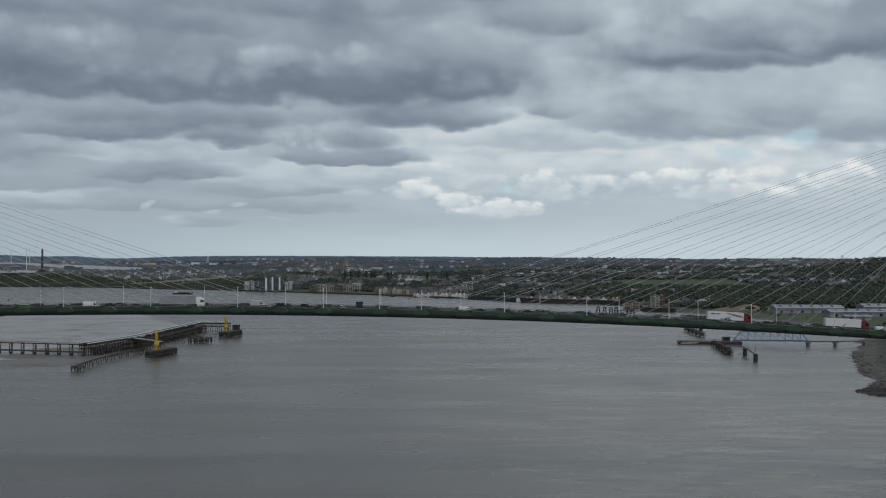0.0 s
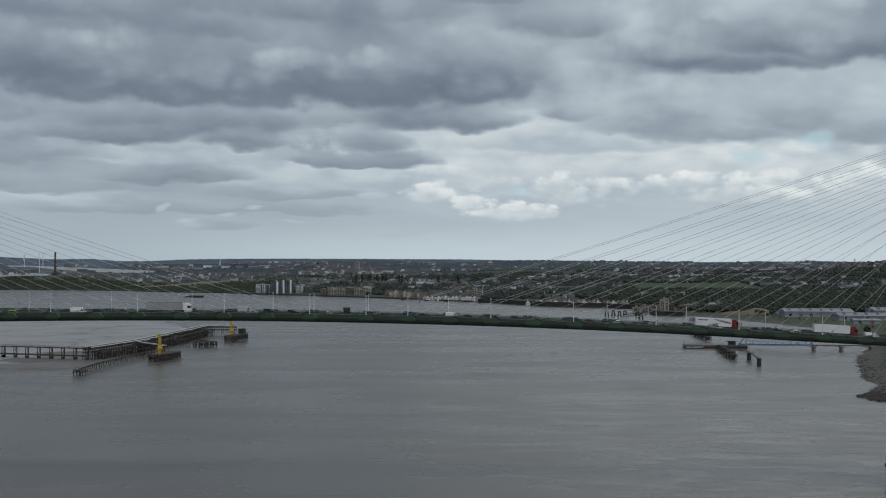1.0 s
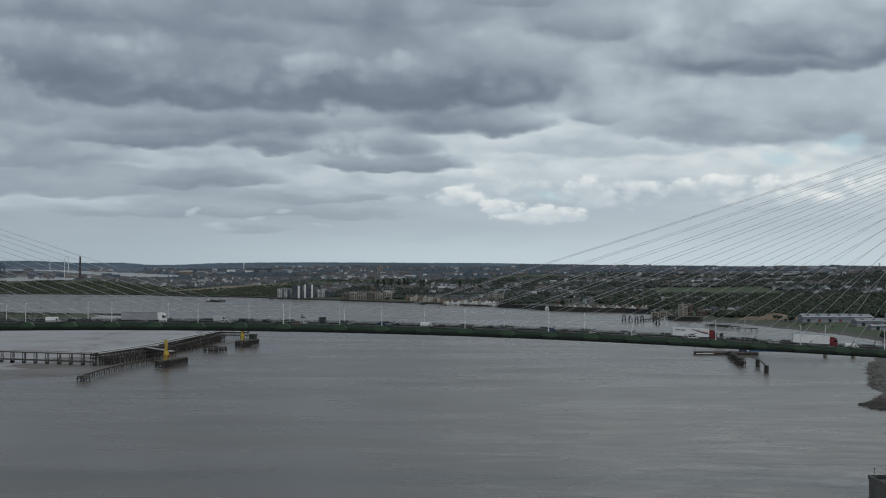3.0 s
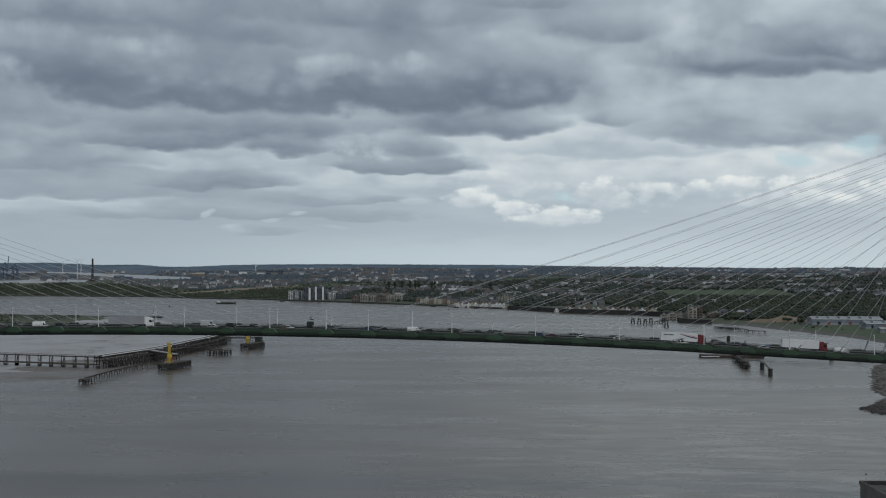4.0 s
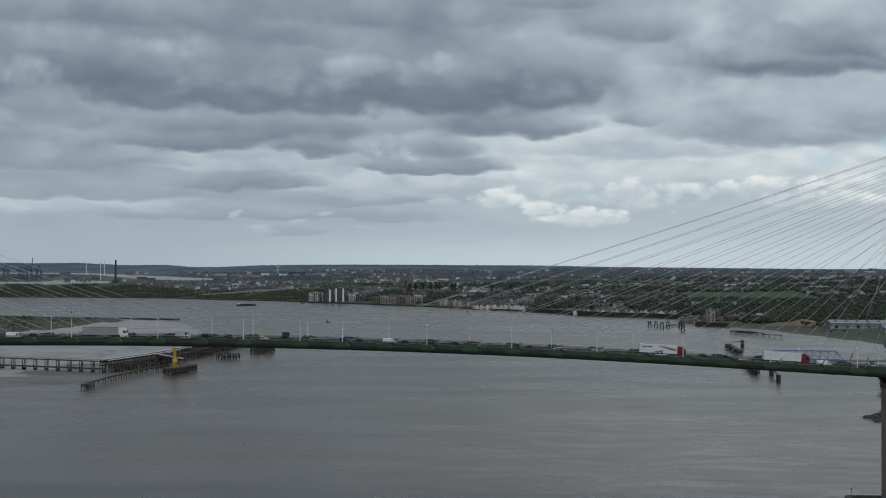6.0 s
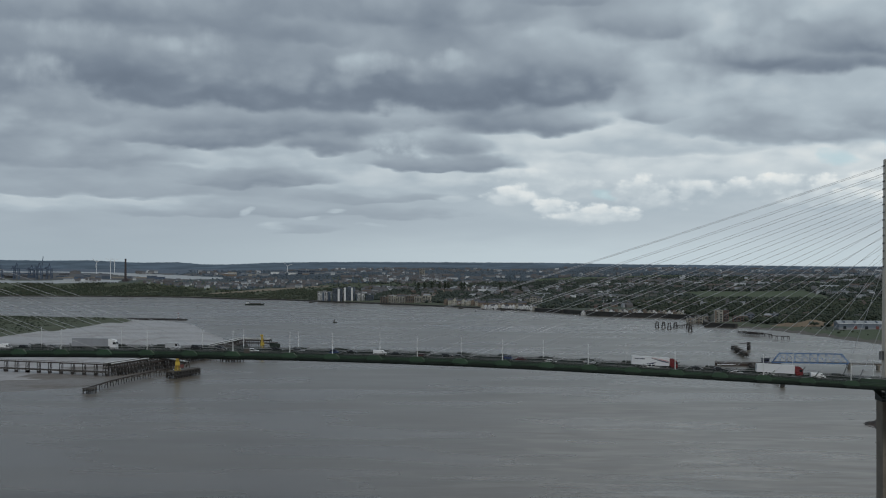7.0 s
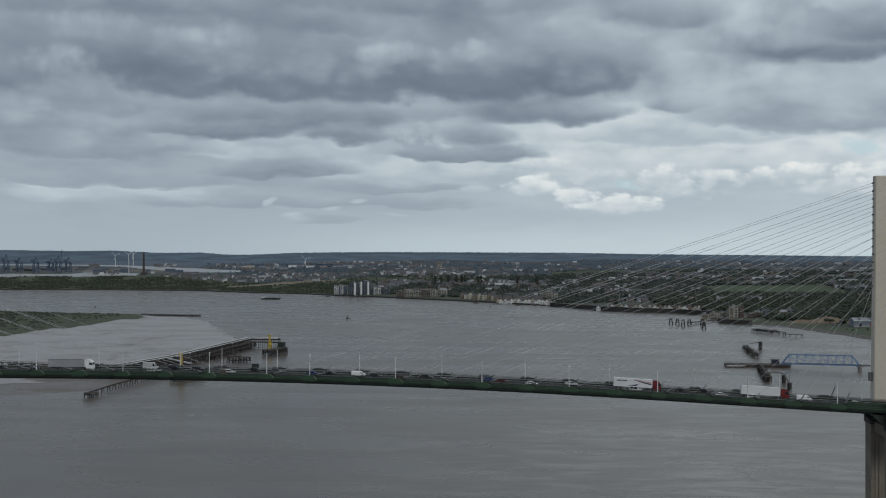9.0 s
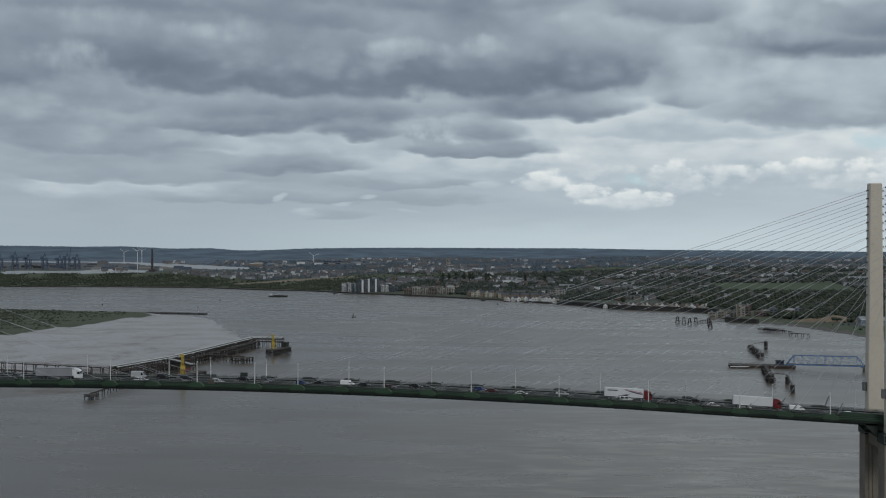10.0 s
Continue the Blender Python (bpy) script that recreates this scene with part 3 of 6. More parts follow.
def water_mat():
    m = bpy.data.materials.new("silty_river_water")
    m.use_nodes = True
    nt = m.node_tree
    b = nt.nodes["Principled BSDF"]
    geo = nt.nodes.new("ShaderNodeNewGeometry")
    mp = nt.nodes.new("ShaderNodeMapping")
    mp.inputs["Scale"].default_value = (0.45, 1.0, 1.0)
    mp.inputs["Rotation"].default_value = (0, 0, 0.25)
    nt.links.new(geo.outputs["Position"], mp.inputs[0])
    p = mp.outputs[0]
    drift = link_noise(nt, p, 0.0045, 5, 0.55, 0.6)
    streak = link_noise(nt, p, 0.022, 3, 0.5, 0.3)
    swirl = link_noise(nt, p, 0.07, 3, 0.5, 0.3)
    sep = nt.nodes.new("ShaderNodeSeparateXYZ")
    nt.links.new(geo.outputs["Position"], sep.inputs[0])
    bright_race = link_math(nt, "MULTIPLY", link_range(nt, sep.outputs[0], -20, 190), link_range(nt, sep.outputs[1], 750, 150))     # the tide race by the pier, with its brightness put into the colour
    boil = link_math(nt, "MULTIPLY", link_range(nt, streak, 0.42, 0.60), bright_race)
    silt = link_mix(nt, link_range(nt, drift, 0.35, 0.65), (0.085, 0.070, 0.054), (0.112, 0.094, 0.074))
    silt = link_mix(nt, link_math(nt, "MULTIPLY", link_range(nt, streak, 0.42, 0.66), 0.35), silt, (0.125, 0.108, 0.088))
    # paler tone and swirls painted in for sky reflected off the ripples
    silt = link_mix(nt, link_math(nt, "MULTIPLY", bright_race, 0.6), silt, (0.178, 0.146, 0.114))
    silt = link_mix(nt, link_math(nt, "MULTIPLY", link_range(nt, swirl, 0.48, 0.64), link_math(nt, "MULTIPLY", bright_race, 0.75)), silt, (0.232, 0.203, 0.168))
    silt = link_mix(nt, link_math(nt, "MULTIPLY", link_range(nt, swirl, 0.46, 0.34), link_math(nt, "MULTIPLY", boil, 0.6)), silt, (0.100, 0.078, 0.060))
    nt.links.new(silt, b.inputs["Base Color"])
    b.inputs["IOR"].default_value = 1.33
    sheen = link_math(nt, "ADD", link_math(nt, "MULTIPLY", link_noise(nt, p, 0.016, 2.0, 0.45), 0.5), link_math(nt, "MULTIPLY", drift, 0.5))
    nt.links.new(link_range(nt, sheen, 0.38, 0.62, 0.25, 0.31), b.inputs["Roughness"])
    bp = nt.nodes.new("ShaderNodeBump")
    bp.inputs["Strength"].default_value, bp.inputs["Distance"].default_value = 0.25, 1.0
    nt.links.new(link_math(nt, "MULTIPLY", link_noise(nt, p, 0.06, 1.5, 0.45), link_math(nt, "MULTIPLY", boil, 2.0)), bp.inputs["Height"])
    nt.links.new(bp.outputs[0], b.inputs["Normal"])
    return m


water_me = bpy.data.meshes.new("water")
wx, wy = np.linspace(-3200, 3200, 17), np.linspace(-2600, 4300, 17)
water_me.from_pydata([(x, y, 0.0) for y in wy for x in wx], [], [(r * 17 + c, r * 17 + c + 1, r * 17 + c + 18, r * 17 + c + 17) for r in range(16) for c in range(16)])
water_me.materials.append(water_mat())
tagged(new("water", water_me), "wide grey-brown silty tidal river with light ripples", "water", kind="structure")

# ---- the cable-stayed bridge ----
PYLON, LEG_Y = 229.3, 12.6
ANCHOR_R = [11.0 + 15.22 * k for k in range(14)]
ANCHOR_L = [-9.5 - 15.5 * k for k in range(14)]
SIDE = [PYLON + 13 + 12.6 * k for k in range(14)]


def deck_z(x):
    """The road's level: a crest near midspan that falls to both ends."""
    d = abs(x + 62)
    return 67.0 - (1.32e-4 * d * d if d < 210 else 1.32e-4 * 210 * 210 + (d - 210) * 0.0554)


def span(x0, x1, step=10.0):
    n = max(1, int(round((x1 - x0) / step)))
    return [x0 + (x1 - x0) * k / n for k in range(n + 1)]


def ribbon(outline, xs):
    """An outline in y and height over the road, carried along the deck."""
    return Shape().loft([[(x, y, deck_z(x) + z) for y, z in outline] for x in xs])


bridge = thing("cable_stayed_bridge", "long green steel cable-stayed road bridge over the river", "bridge")
X0, X1 = -460.0, 460.0
ALONG = span(X0, X1, 8.0)
part("deck_slab", ribbon([(-9.6, -0.45), (9.6, -0.45), (9.6, -0.02), (-9.6, -0.02)], ALONG), M["asphalt"], bridge, "grey asphalt carriageway")
for s in (-1, 1):
    part("edge_beam", ribbon([(s * 9.62, -0.95), (s * 10.5, -0.95), (s * 10.5, 0.12), (s * 9.62, 0.12)], ALONG), M["green"], bridge, "green painted steel edge beam")
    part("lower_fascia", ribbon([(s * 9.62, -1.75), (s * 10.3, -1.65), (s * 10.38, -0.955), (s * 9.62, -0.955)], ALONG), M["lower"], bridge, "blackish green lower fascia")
    part("fascia_rib", ribbon([(s * 10.5, -0.55), (s * 10.62, -0.5), (s * 10.62, -0.38), (s * 10.5, -0.33)], ALONG), M["fairing"], bridge)
    part("main_girder", ribbon([(s * 8.6, -2.35), (s * 9.6, -2.35), (s * 9.6, -1.76), (s * 8.6, -1.76)], ALONG), M["girder"], bridge, "dark steel main girder")
part("soffit", ribbon([(-8.5, -2.0), (8.5, -2.0), (8.5, -0.5), (-8.5, -0.5)], ALONG), M["girder"], bridge)
dash_me = Shape().box(-2.5, -0.08, -0.015, 2.5, 0.08, 0.005).mesh("lane_dash", M["line"])
for y in (-3.65, 0.0, 3.65):
    for k in range(54):
        x = -240 + 9 * k
        placed("lane_dash", dash_me, bridge, x, y, deck_z(x)).rotation_euler.y = math.atan2(deck_z(x - 2) - deck_z(x + 2), 4)
for y in (-7.4, 7.4):
    part("edge_line", ribbon([(y - 0.08, -0.015), (y + 0.08, -0.015), (y + 0.08, 0.005), (y - 0.08, 0.005)], span(X0, X1, 12)), M["line"], bridge)

# parapets: posts and three rails on each side
post_me = Shape().box(-0.07, -0.09, 0, 0.07, 0.09, 1.25).mesh("parapet_post", M["lower"])
for s in (-1, 1):
    for h in (0.45, 0.85, 1.22):
        colour = M["lower"] if s < 0 or h < 1 else M["rail"]
        part("parapet_rail", ribbon([(s * 9.25, h - 0.07), (s * 9.4, h - 0.07), (s * 9.4, h + 0.07), (s * 9.25, h + 0.07)], ALONG), colour, bridge, "steel parapet rail")
    part("safety_barrier", ribbon([(s * 8.35, 0.45), (s * 8.45, 0.45), (s * 8.45, 0.78), (s * 8.35, 0.78)], ALONG), M["rail"], bridge)
    part("kerb", ribbon([(s * 8.7, -0.02), (s * 9.6, -0.02), (s * 9.6, 0.3), (s * 8.7, 0.3)], ALONG), M["girder"], bridge)
    for k in range(130):
        x = -240 + 3.75 * k
        placed("parapet_post", post_me, bridge, x, s * 9.32, deck_z(x))

# fairings over the cable anchors
def fairing(top, half, material):
    """A trapezoid cover with a sloped back, narrower above than below."""
    return Shape().loft([[(x, y, z) for x, z in ((-half + i, -1.15), (half - i, -1.15), (half - i, -0.5), (half - 1.3 - i, top), (-half + 1.3 + i, top), (-half + i, -0.5))]
                         for y, i in ((-0.5, 0.3), (-0.38, 0.0), (0.4, 0.0))]).mesh("anchor_fairing", material)


near_me, far_me = fairing(0.62, 2.9, M["fairing"]), fairing(1.4, 2.9, M["lower"])
hood_me = Shape().prism([(-2.4, 0.1), (3.4, 0.1), (3.0, 1.05), (2.4, 1.05)], -0.3, 0.3).mesh("cable_hood", M["lower"])
box_me = Shape().box(-2.2, -0.4, -1.7, 2.2, 0.3, -1.3).mesh("anchor_box", M["lower"])
stay_me = Shape().tube((0, 0, 0), (0, 0, 1), 0.22, 8).mesh("anchor_sleeve", M["green"])
for x in ANCHOR_R + ANCHOR_L + SIDE[:8] + [-q for q in SIDE[:8]]:
    for s in (-1, 1):
        ob = placed("anchor_fairing", near_me if s < 0 else far_me, bridge, x, s * 10.35, deck_z(x), 0 if s < 0 else 180)
        ob.rotation_euler.y = math.atan2(deck_z(x - 4) - deck_z(x + 4), 8) * (1 if s < 0 else -1)
        placed("anchor_box", box_me, bridge, x, s * 10.75, deck_z(x))
        placed("cable_hood", hood_me, bridge, x, s * 10.05, deck_z(x), 0 if 0 < x < PYLON or x < -PYLON else 180)

# legs, piers and caissons
LEG_TOP = 137.9


def pylon_parts(px):
    for s in (-1, 1):
        y = s * LEG_Y
        ring = lambda hx, hy, z: [(px + a * (hx - (0.35 if b else 0)), y + c * (hy - (0 if b else 0.35)), z) for a, c, b in ((-1, -1, 0), (-1, -1, 1), (1, -1, 1), (1, -1, 0), (1, 1, 0), (1, 1, 1), (-1, 1, 1), (-1, 1, 0))]
        part("pylon_leg", Shape().loft([ring(2.95, 2.3, 52.5), ring(2.75, 2.2, 75), ring(2.4, 2.0, 110), ring(2.22, 1.9, LEG_TOP - 0.3), ring(2.0, 1.7, LEG_TOP)]), M["cream"], bridge, "cream painted steel pylon leg")
        for k in range(14):
            z = 135.3 - 2.84 * k
            for e in (-1, 1):
                part("cable_socket", Shape().beam((px + e * 2.2, y - s * 0.2, z + 0.2), (px + e * 3.0, y - s * 0.2, z - 0.15), 0.5, 0.5), M["rail"], bridge)
        for e in (-1, 1):
            part("inspection_cage", Shape().box(px + e * 2.9, y - 0.9, 64.2, px + e * 4.1, y + 0.9, 64.35).box(px + e * 2.9, y - 0.9, 67.2, px + e * 4.1, y + 0.9, 67.3)
                 .box(px + e * 3.9, y - 0.9, 64.3, px + e * 4.1, y + 0.9, 67.2).box(px + e * 2.9, y - 0.9, 64.3, px + e * 4.0, y - 0.8, 67.2), M["rail"], bridge, "grey steel inspection cage")
        # ribbed concrete pier below the road
        for a, b in ((-4.2, -3.2), (-2.75, -2.0), (-1.45, 1.45), (2.0, 2.75), (3.2, 4.2)):
            part("pier_rib", Shape().box(px + a, y - 4.0, 6.5, px + b, y + 4.0, 50.0), M["concrete"], bridge)
        part("pier_column", Shape().box(px - 3.95, y - 3.7, 6.5, px + 3.95, y + 3.7, 50.2), M["concrete"], bridge, "ribbed grey concrete pier column")
        part("pier_head", Shape().loft([[(px - 4.6, y - 4.3, 49.2), (px + 4.6, y - 4.3, 49.2), (px + 4.6, y + 4.3, 49.2), (px - 4.6, y + 4.3, 49.2)],
                                        [(px - 4.6, y - 4.3, 52.4), (px + 4.6, y - 4.3, 52.4), (px + 4.6, y + 4.3, 52.4), (px - 4.6, y + 4.3, 52.4)]]), M["girder"], bridge)
        cage = Shape()
        for z in (50.0, 51.2, 52.4):
            cage.box(px - 4.6, y - 5.3, z, px + 3.4, y - 5.2, z + 0.12)
        for q in range(9):
            cage.box(px - 4.6 + q, y - 5.3, 50.0, px - 4.52 + q, y - 5.22, 52.4)
        cage.box(px - 4.6, y - 5.3, 49.85, px + 3.4, y - 4.3, 50.0)
        part("access_platform", cage, M["rail"], bridge)
        for e in (-1, 1):
            part("haunch", Shape().prism([(px + e * 4.6, 50.6), (px + e * 8.4, 54.2), (px + e * 8.4, 55.4), (px + e * 4.6, 55.4)], s * 8.6, s * 9.6), M["girder"], bridge)
    part("crosshead", Shape().box(px - 3.2, -8.2, 46.5, px + 3.2, 8.2, 50.0), M["concrete"], bridge)
    part("cross_girder", Shape().box(px - 2.8, -14.4, 52.45, px + 2.8, 14.4, 54.6), M["girder"], bridge)
    # wind screens by the legs: a solid panel on one side, slats on the other
    a, b = px - 17.5, px + 17.5
    part("wind_panel", ribbon([(-9.58, 0.12), (-9.50, 0.12), (-9.50, 1.55), (-9.58, 1.55)], span(a, b, 5)), M["green"], bridge, "solid green wind panel")
    slat_me = Shape().box(-0.1, -0.05, 0, 0.1, 0.05, 1.35).mesh("fence_slat", M["rail"])
    for k in range(34):
        x = px - 29 + 0.75 * k if px > 0 else px + 4 + 0.75 * k
        placed("fence_slat", slat_me, bridge, x, 9.55, deck_z(x) + 0.05)


for px in (PYLON, -PYLON):
    pylon_parts(px)
    c = thing("pier_caisson", "walled concrete caisson at the foot of the bridge pier", "pier")
    e = 1 if px > 0 else -1
    A = [(px - 15.6, -30), (px + 15.6, -30), (px + 15.6, 23), (px - 15.6, 23)]
    part("base", Shape().loft([[(x, y, -4) for x, y in A], [(x, y, 6.4) for x, y in A]]), M["caisson"], c)
    for a, b in zip(A, A[1:] + A[:1]):
        x0, x1 = sorted((a[0], b[0]))
        y0, y1 = sorted((a[1], b[1]))
        part("parapet_wall", Shape().box(x0 - 0.3, y0 - 0.3, 6.4, x1 + 0.3, y1 + 0.3, 7.9), M["caisson"], c)
    lamp = thing("navigation_light", "small navigation light on a thin post on the caisson wall", "light")
    part("post", Shape().tube((px - e * 14.0, 21, 6.4), (px - e * 14.0, 21, 10.3), 0.08, 6), M["rail"], lamp)
    part("lantern", Shape().tube((px - e * 14.0, 21, 10.3), (px - e * 14.0, 21, 11.0), 0.3, 8, 0.2), M["girder"], lamp)

# stay cables, two planes, each sagging a little under its own weight


def stay(a, b):
    a, b = Vector(a), Vector(b)
    sag = 0.0055 * (b - a).length
    pts = [a.lerp(b, k / 8) - Vector((0, 0, sag * 4 * (k / 8) * (1 - k / 8))) for k in range(9)]
    d = (b - a).normalized()
    u = d.orthogonal().normalized()
    w = d.cross(u)
    return Shape().loft([[p + 0.062 * (math.cos(q) * u + math.sin(q) * w) for q in [2 * math.pi * i / 6 for i in range(6)]] for p in pts])


for s in (-1, 1):
    for k in range(14):
        top = 98.4 + 2.84 * k
        for e, anchors in ((1, ANCHOR_R), (-1, ANCHOR_L)):
            xa = anchors[13 - k]
            up = top if e > 0 else top + 3.0
            xb = xa + e * 2.9
            part("stay_cable", stay((xb, s * 10.2, deck_z(xb) + 0.95), (e * (PYLON - 2.6), s * (LEG_Y - 0.2), up)), M["cable"], bridge)
            part("cable_sleeve", Shape().tube((xb - e * 0.5, s * 10.2, deck_z(xb) + 0.75), (xb + e * 1.1, s * 10.2, deck_z(xb) + 0.95 + 1.6 * (up - deck_z(xb)) / abs(e * PYLON - xb)), 0.2, 7), M["rail"], bridge)
            xs = e * SIDE[k]
            part("stay_cable", stay((xs, s * 10.2, deck_z(xs) + 1.0), (e * (PYLON + 2.6), s * (LEG_Y - 0.2), top)), M["cable"], bridge)


def street_lamp(x, y, s):
    z = deck_z(x)
    t = thing("street_lamp", "slim pale grey steel lamp post on the bridge edge", "street lamp", "lamps along the bridge", at=pose(x, y, z))
    part("base_plate", Shape().box(-0.25, -0.25, 0.0, 0.25, 0.25, 0.12), M["rail"], t)
    part("pole", Shape().tube((0, 0, 0.1), (0, 0, 7.6), 0.17, 8, 0.10), M["pole"], t)
    part("lantern", Shape().loft([[(-0.16, 0, 7.55), (0.16, 0, 7.55), (0.16, 0, 7.72), (-0.16, 0, 7.72)], [(-0.2, -s * 0.9, 7.62), (0.2, -s * 0.9, 7.62), (0.2, -s * 0.9, 7.76), (-0.2, -s * 0.9, 7.76)]]), M["pole"], t)


for x in (11.0, 26.3, 56.6, 86.9, 117.2, 147.7, 178.5, 208.9, -9.5, -40.6, -72.0, -103.4, -134, -165, -196):
    street_lamp(x, -9.55, -1)
for x in (-9.5, 11.1, 41.5, 71.7, 102, 132.3, 162.6, 193, 222, -25, -55.6, -86, -117, -148, -179):
    street_lamp(x, 9.55, 1)

# ---- traffic on the bridge ----
PAINT = {}


def paint(name, colour, rough=0.3):
    if name not in PAINT:
        PAINT[name] = mat("car_paint_" + name, colour, rough, vary=0.08, spec=0.6)
    return PAINT[name]


M["glass"] = mat("dark_car_glass", (0.012, 0.014, 0.016), 0.12, vary=0.1)
M["tyre"] = mat("tyre_rubber", (0.02, 0.02, 0.02), 0.85)
M["rim"] = mat("alloy_rim", (0.4, 0.4, 0.42), 0.4, metal=0.7)
M["headlight"] = mat("headlight_lens", (0.7, 0.72, 0.75), 0.15)
M["taillight"] = mat("tail_light_lens", (0.35, 0.02, 0.02), 0.25)
M["trailer_grey"] = mat("grey_curtain_side", (0.30, 0.31, 0.33), 0.6, vary=0.12)
M["trailer_white"] = mat("white_box_trailer", (0.66, 0.67, 0.68), 0.45, vary=0.06)
M["chassis"] = mat("black_chassis", (0.02, 0.02, 0.022), 0.7)
M["navy_mark"] = mat("dark_blue_livery", (0.03, 0.035, 0.07), 0.5)
M["red_mark"] = mat("red_livery", (0.35, 0.03, 0.03), 0.5)
COLOURS = dict(white=(0.78, 0.78, 0.78), black=(0.012, 0.012, 0.014), grey=(0.10, 0.105, 0.11), silver=(0.42, 0.43, 0.44), blue=(0.025, 0.05, 0.16),
               red=(0.14, 0.012, 0.014), lime=(0.36, 0.62, 0.05), darkred=(0.09, 0.015, 0.018))


def wheel_under(parent, x, y, r, w=0.24):
    wh = part("wheel", Shape().tube((x, y - w / 2, r), (x, y + w / 2, r), r, 14), M["tyre"], parent)
    s = 1 if y > 0 else -1
    part("rim", Shape().tube((x, y + s * (w / 2 - 0.02), r), (x, y + s * (w / 2 + 0.015), r), r * 0.62, 10), M["rim"], wh)
    return wh


CAR_SHAPES = {
    # length, width, sill, belt, roof, then the cabin's base and roof along the length
    "hatchback": (4.1, 1.76, 0.28, 0.92, 1.48, (-1.95, 0.95), (-1.55, 0.25)),
    "saloon": (4.6, 1.80, 0.26, 0.90, 1.43, (-1.75, 0.95), (-1.05, 0.30)),
    "suv": (4.5, 1.88, 0.34, 1.02, 1.68, (-2.15, 0.95), (-1.85, 0.35)),
    "estate": (4.7, 1.82, 0.28, 0.92, 1.48, (-2.25, 1.0), (-1.95, 0.35)),
}


def car(kind, colour, at):
    L, W, sill, belt, roof, base, top = CAR_SHAPES[kind]
    t = thing("car", f"{colour} {kind} driving along the bridge deck", "car", "cars on the bridge", at=at)
    p = paint(colour, COLOURS[colour])
    h, w = L / 2, W / 2
    side = [(-h, sill + 0.12), (-h + 0.12, sill), (h - 0.15, sill), (h, sill + 0.15), (h - 0.04, belt - 0.28), (h - 0.35, belt - 0.14), (base[1], belt), (base[0], belt), (-h + 0.08, belt - 0.06), (-h, belt - 0.3)]
    rings = []
    for y, k in ((-w, 0.90), (-w + 0.1, 1.0), (w - 0.1, 1.0), (w, 0.90)):
        rings.append([(x * (0.98 if k < 1 else 1), y, (sill + belt) / 2 + (z - (sill + belt) / 2) * k) for x, z in side])
    part("body", Shape().loft(rings), p, t)
    i = 0.14
    cab = [[(base[0] + 0.02, -w + 0.06, belt - 0.01), (base[1] - 0.02, -w + 0.06, belt - 0.01), (base[1] - 0.02, w - 0.06, belt - 0.01), (base[0] + 0.02, w - 0.06, belt - 0.01)],
           [(top[0], -w + 0.06 + i, roof - 0.06), (top[1], -w + 0.06 + i, roof - 0.06), (top[1], w - 0.06 - i, roof - 0.06), (top[0], w - 0.06 - i, roof - 0.06)]]
    part("window_band", Shape().loft(cab), M["glass"], t, "dark tinted windows")
    part("roof", Shape().loft([[(top[0] - 0.06, -w + i, roof - 0.07), (top[1] + 0.06, -w + i, roof - 0.07), (top[1] + 0.06, w - i, roof - 0.07), (top[0] - 0.06, w - i, roof - 0.07)],
                               [(top[0] + 0.1, -w + i + 0.12, roof), (top[1] - 0.1, -w + i + 0.12, roof), (top[1] - 0.1, w - i - 0.12, roof), (top[0] + 0.1, w - i - 0.12, roof)]]), p, t)
    for s in (-1, 1):
        for a, b in ((base[1], top[1]), (base[0], top[0]), ((base[0] + base[1]) / 2 - 0.1, (top[0] + top[1]) / 2)):
            part("pillar", Shape().beam((a, s * (w - 0.055), belt), (b, s * (w - 0.05 - i), roof - 0.05), 0.07, 0.07), p, t)
        part("headlight", Shape().box(h - 0.28, s * (w - 0.42) - 0.16, belt - 0.36, h - 0.02, s * (w - 0.42) + 0.16, belt - 0.22), M["headlight"], t)
        part("tail_light", Shape().box(-h - 0.01, s * (w - 0.3) - 0.14, belt - 0.3, -h + 0.15, s * (w - 0.3) + 0.14, belt - 0.14), M["taillight"], t)
        part("mirror", Shape().box(base[1] - 0.35, s * (w + 0.06) - 0.09, belt, base[1] - 0.2, s * (w + 0.06) + 0.09, belt + 0.14), p, t)
        for x in (-h + 0.82, h - 0.85):
            wheel_under(t, x, s * (w - 0.13), 0.33)
    part("underbody", Shape().box(-h + 0.3, -w + 0.25, 0.16, h - 0.3, w - 0.25, sill + 0.1), M["chassis"], t)
    return t


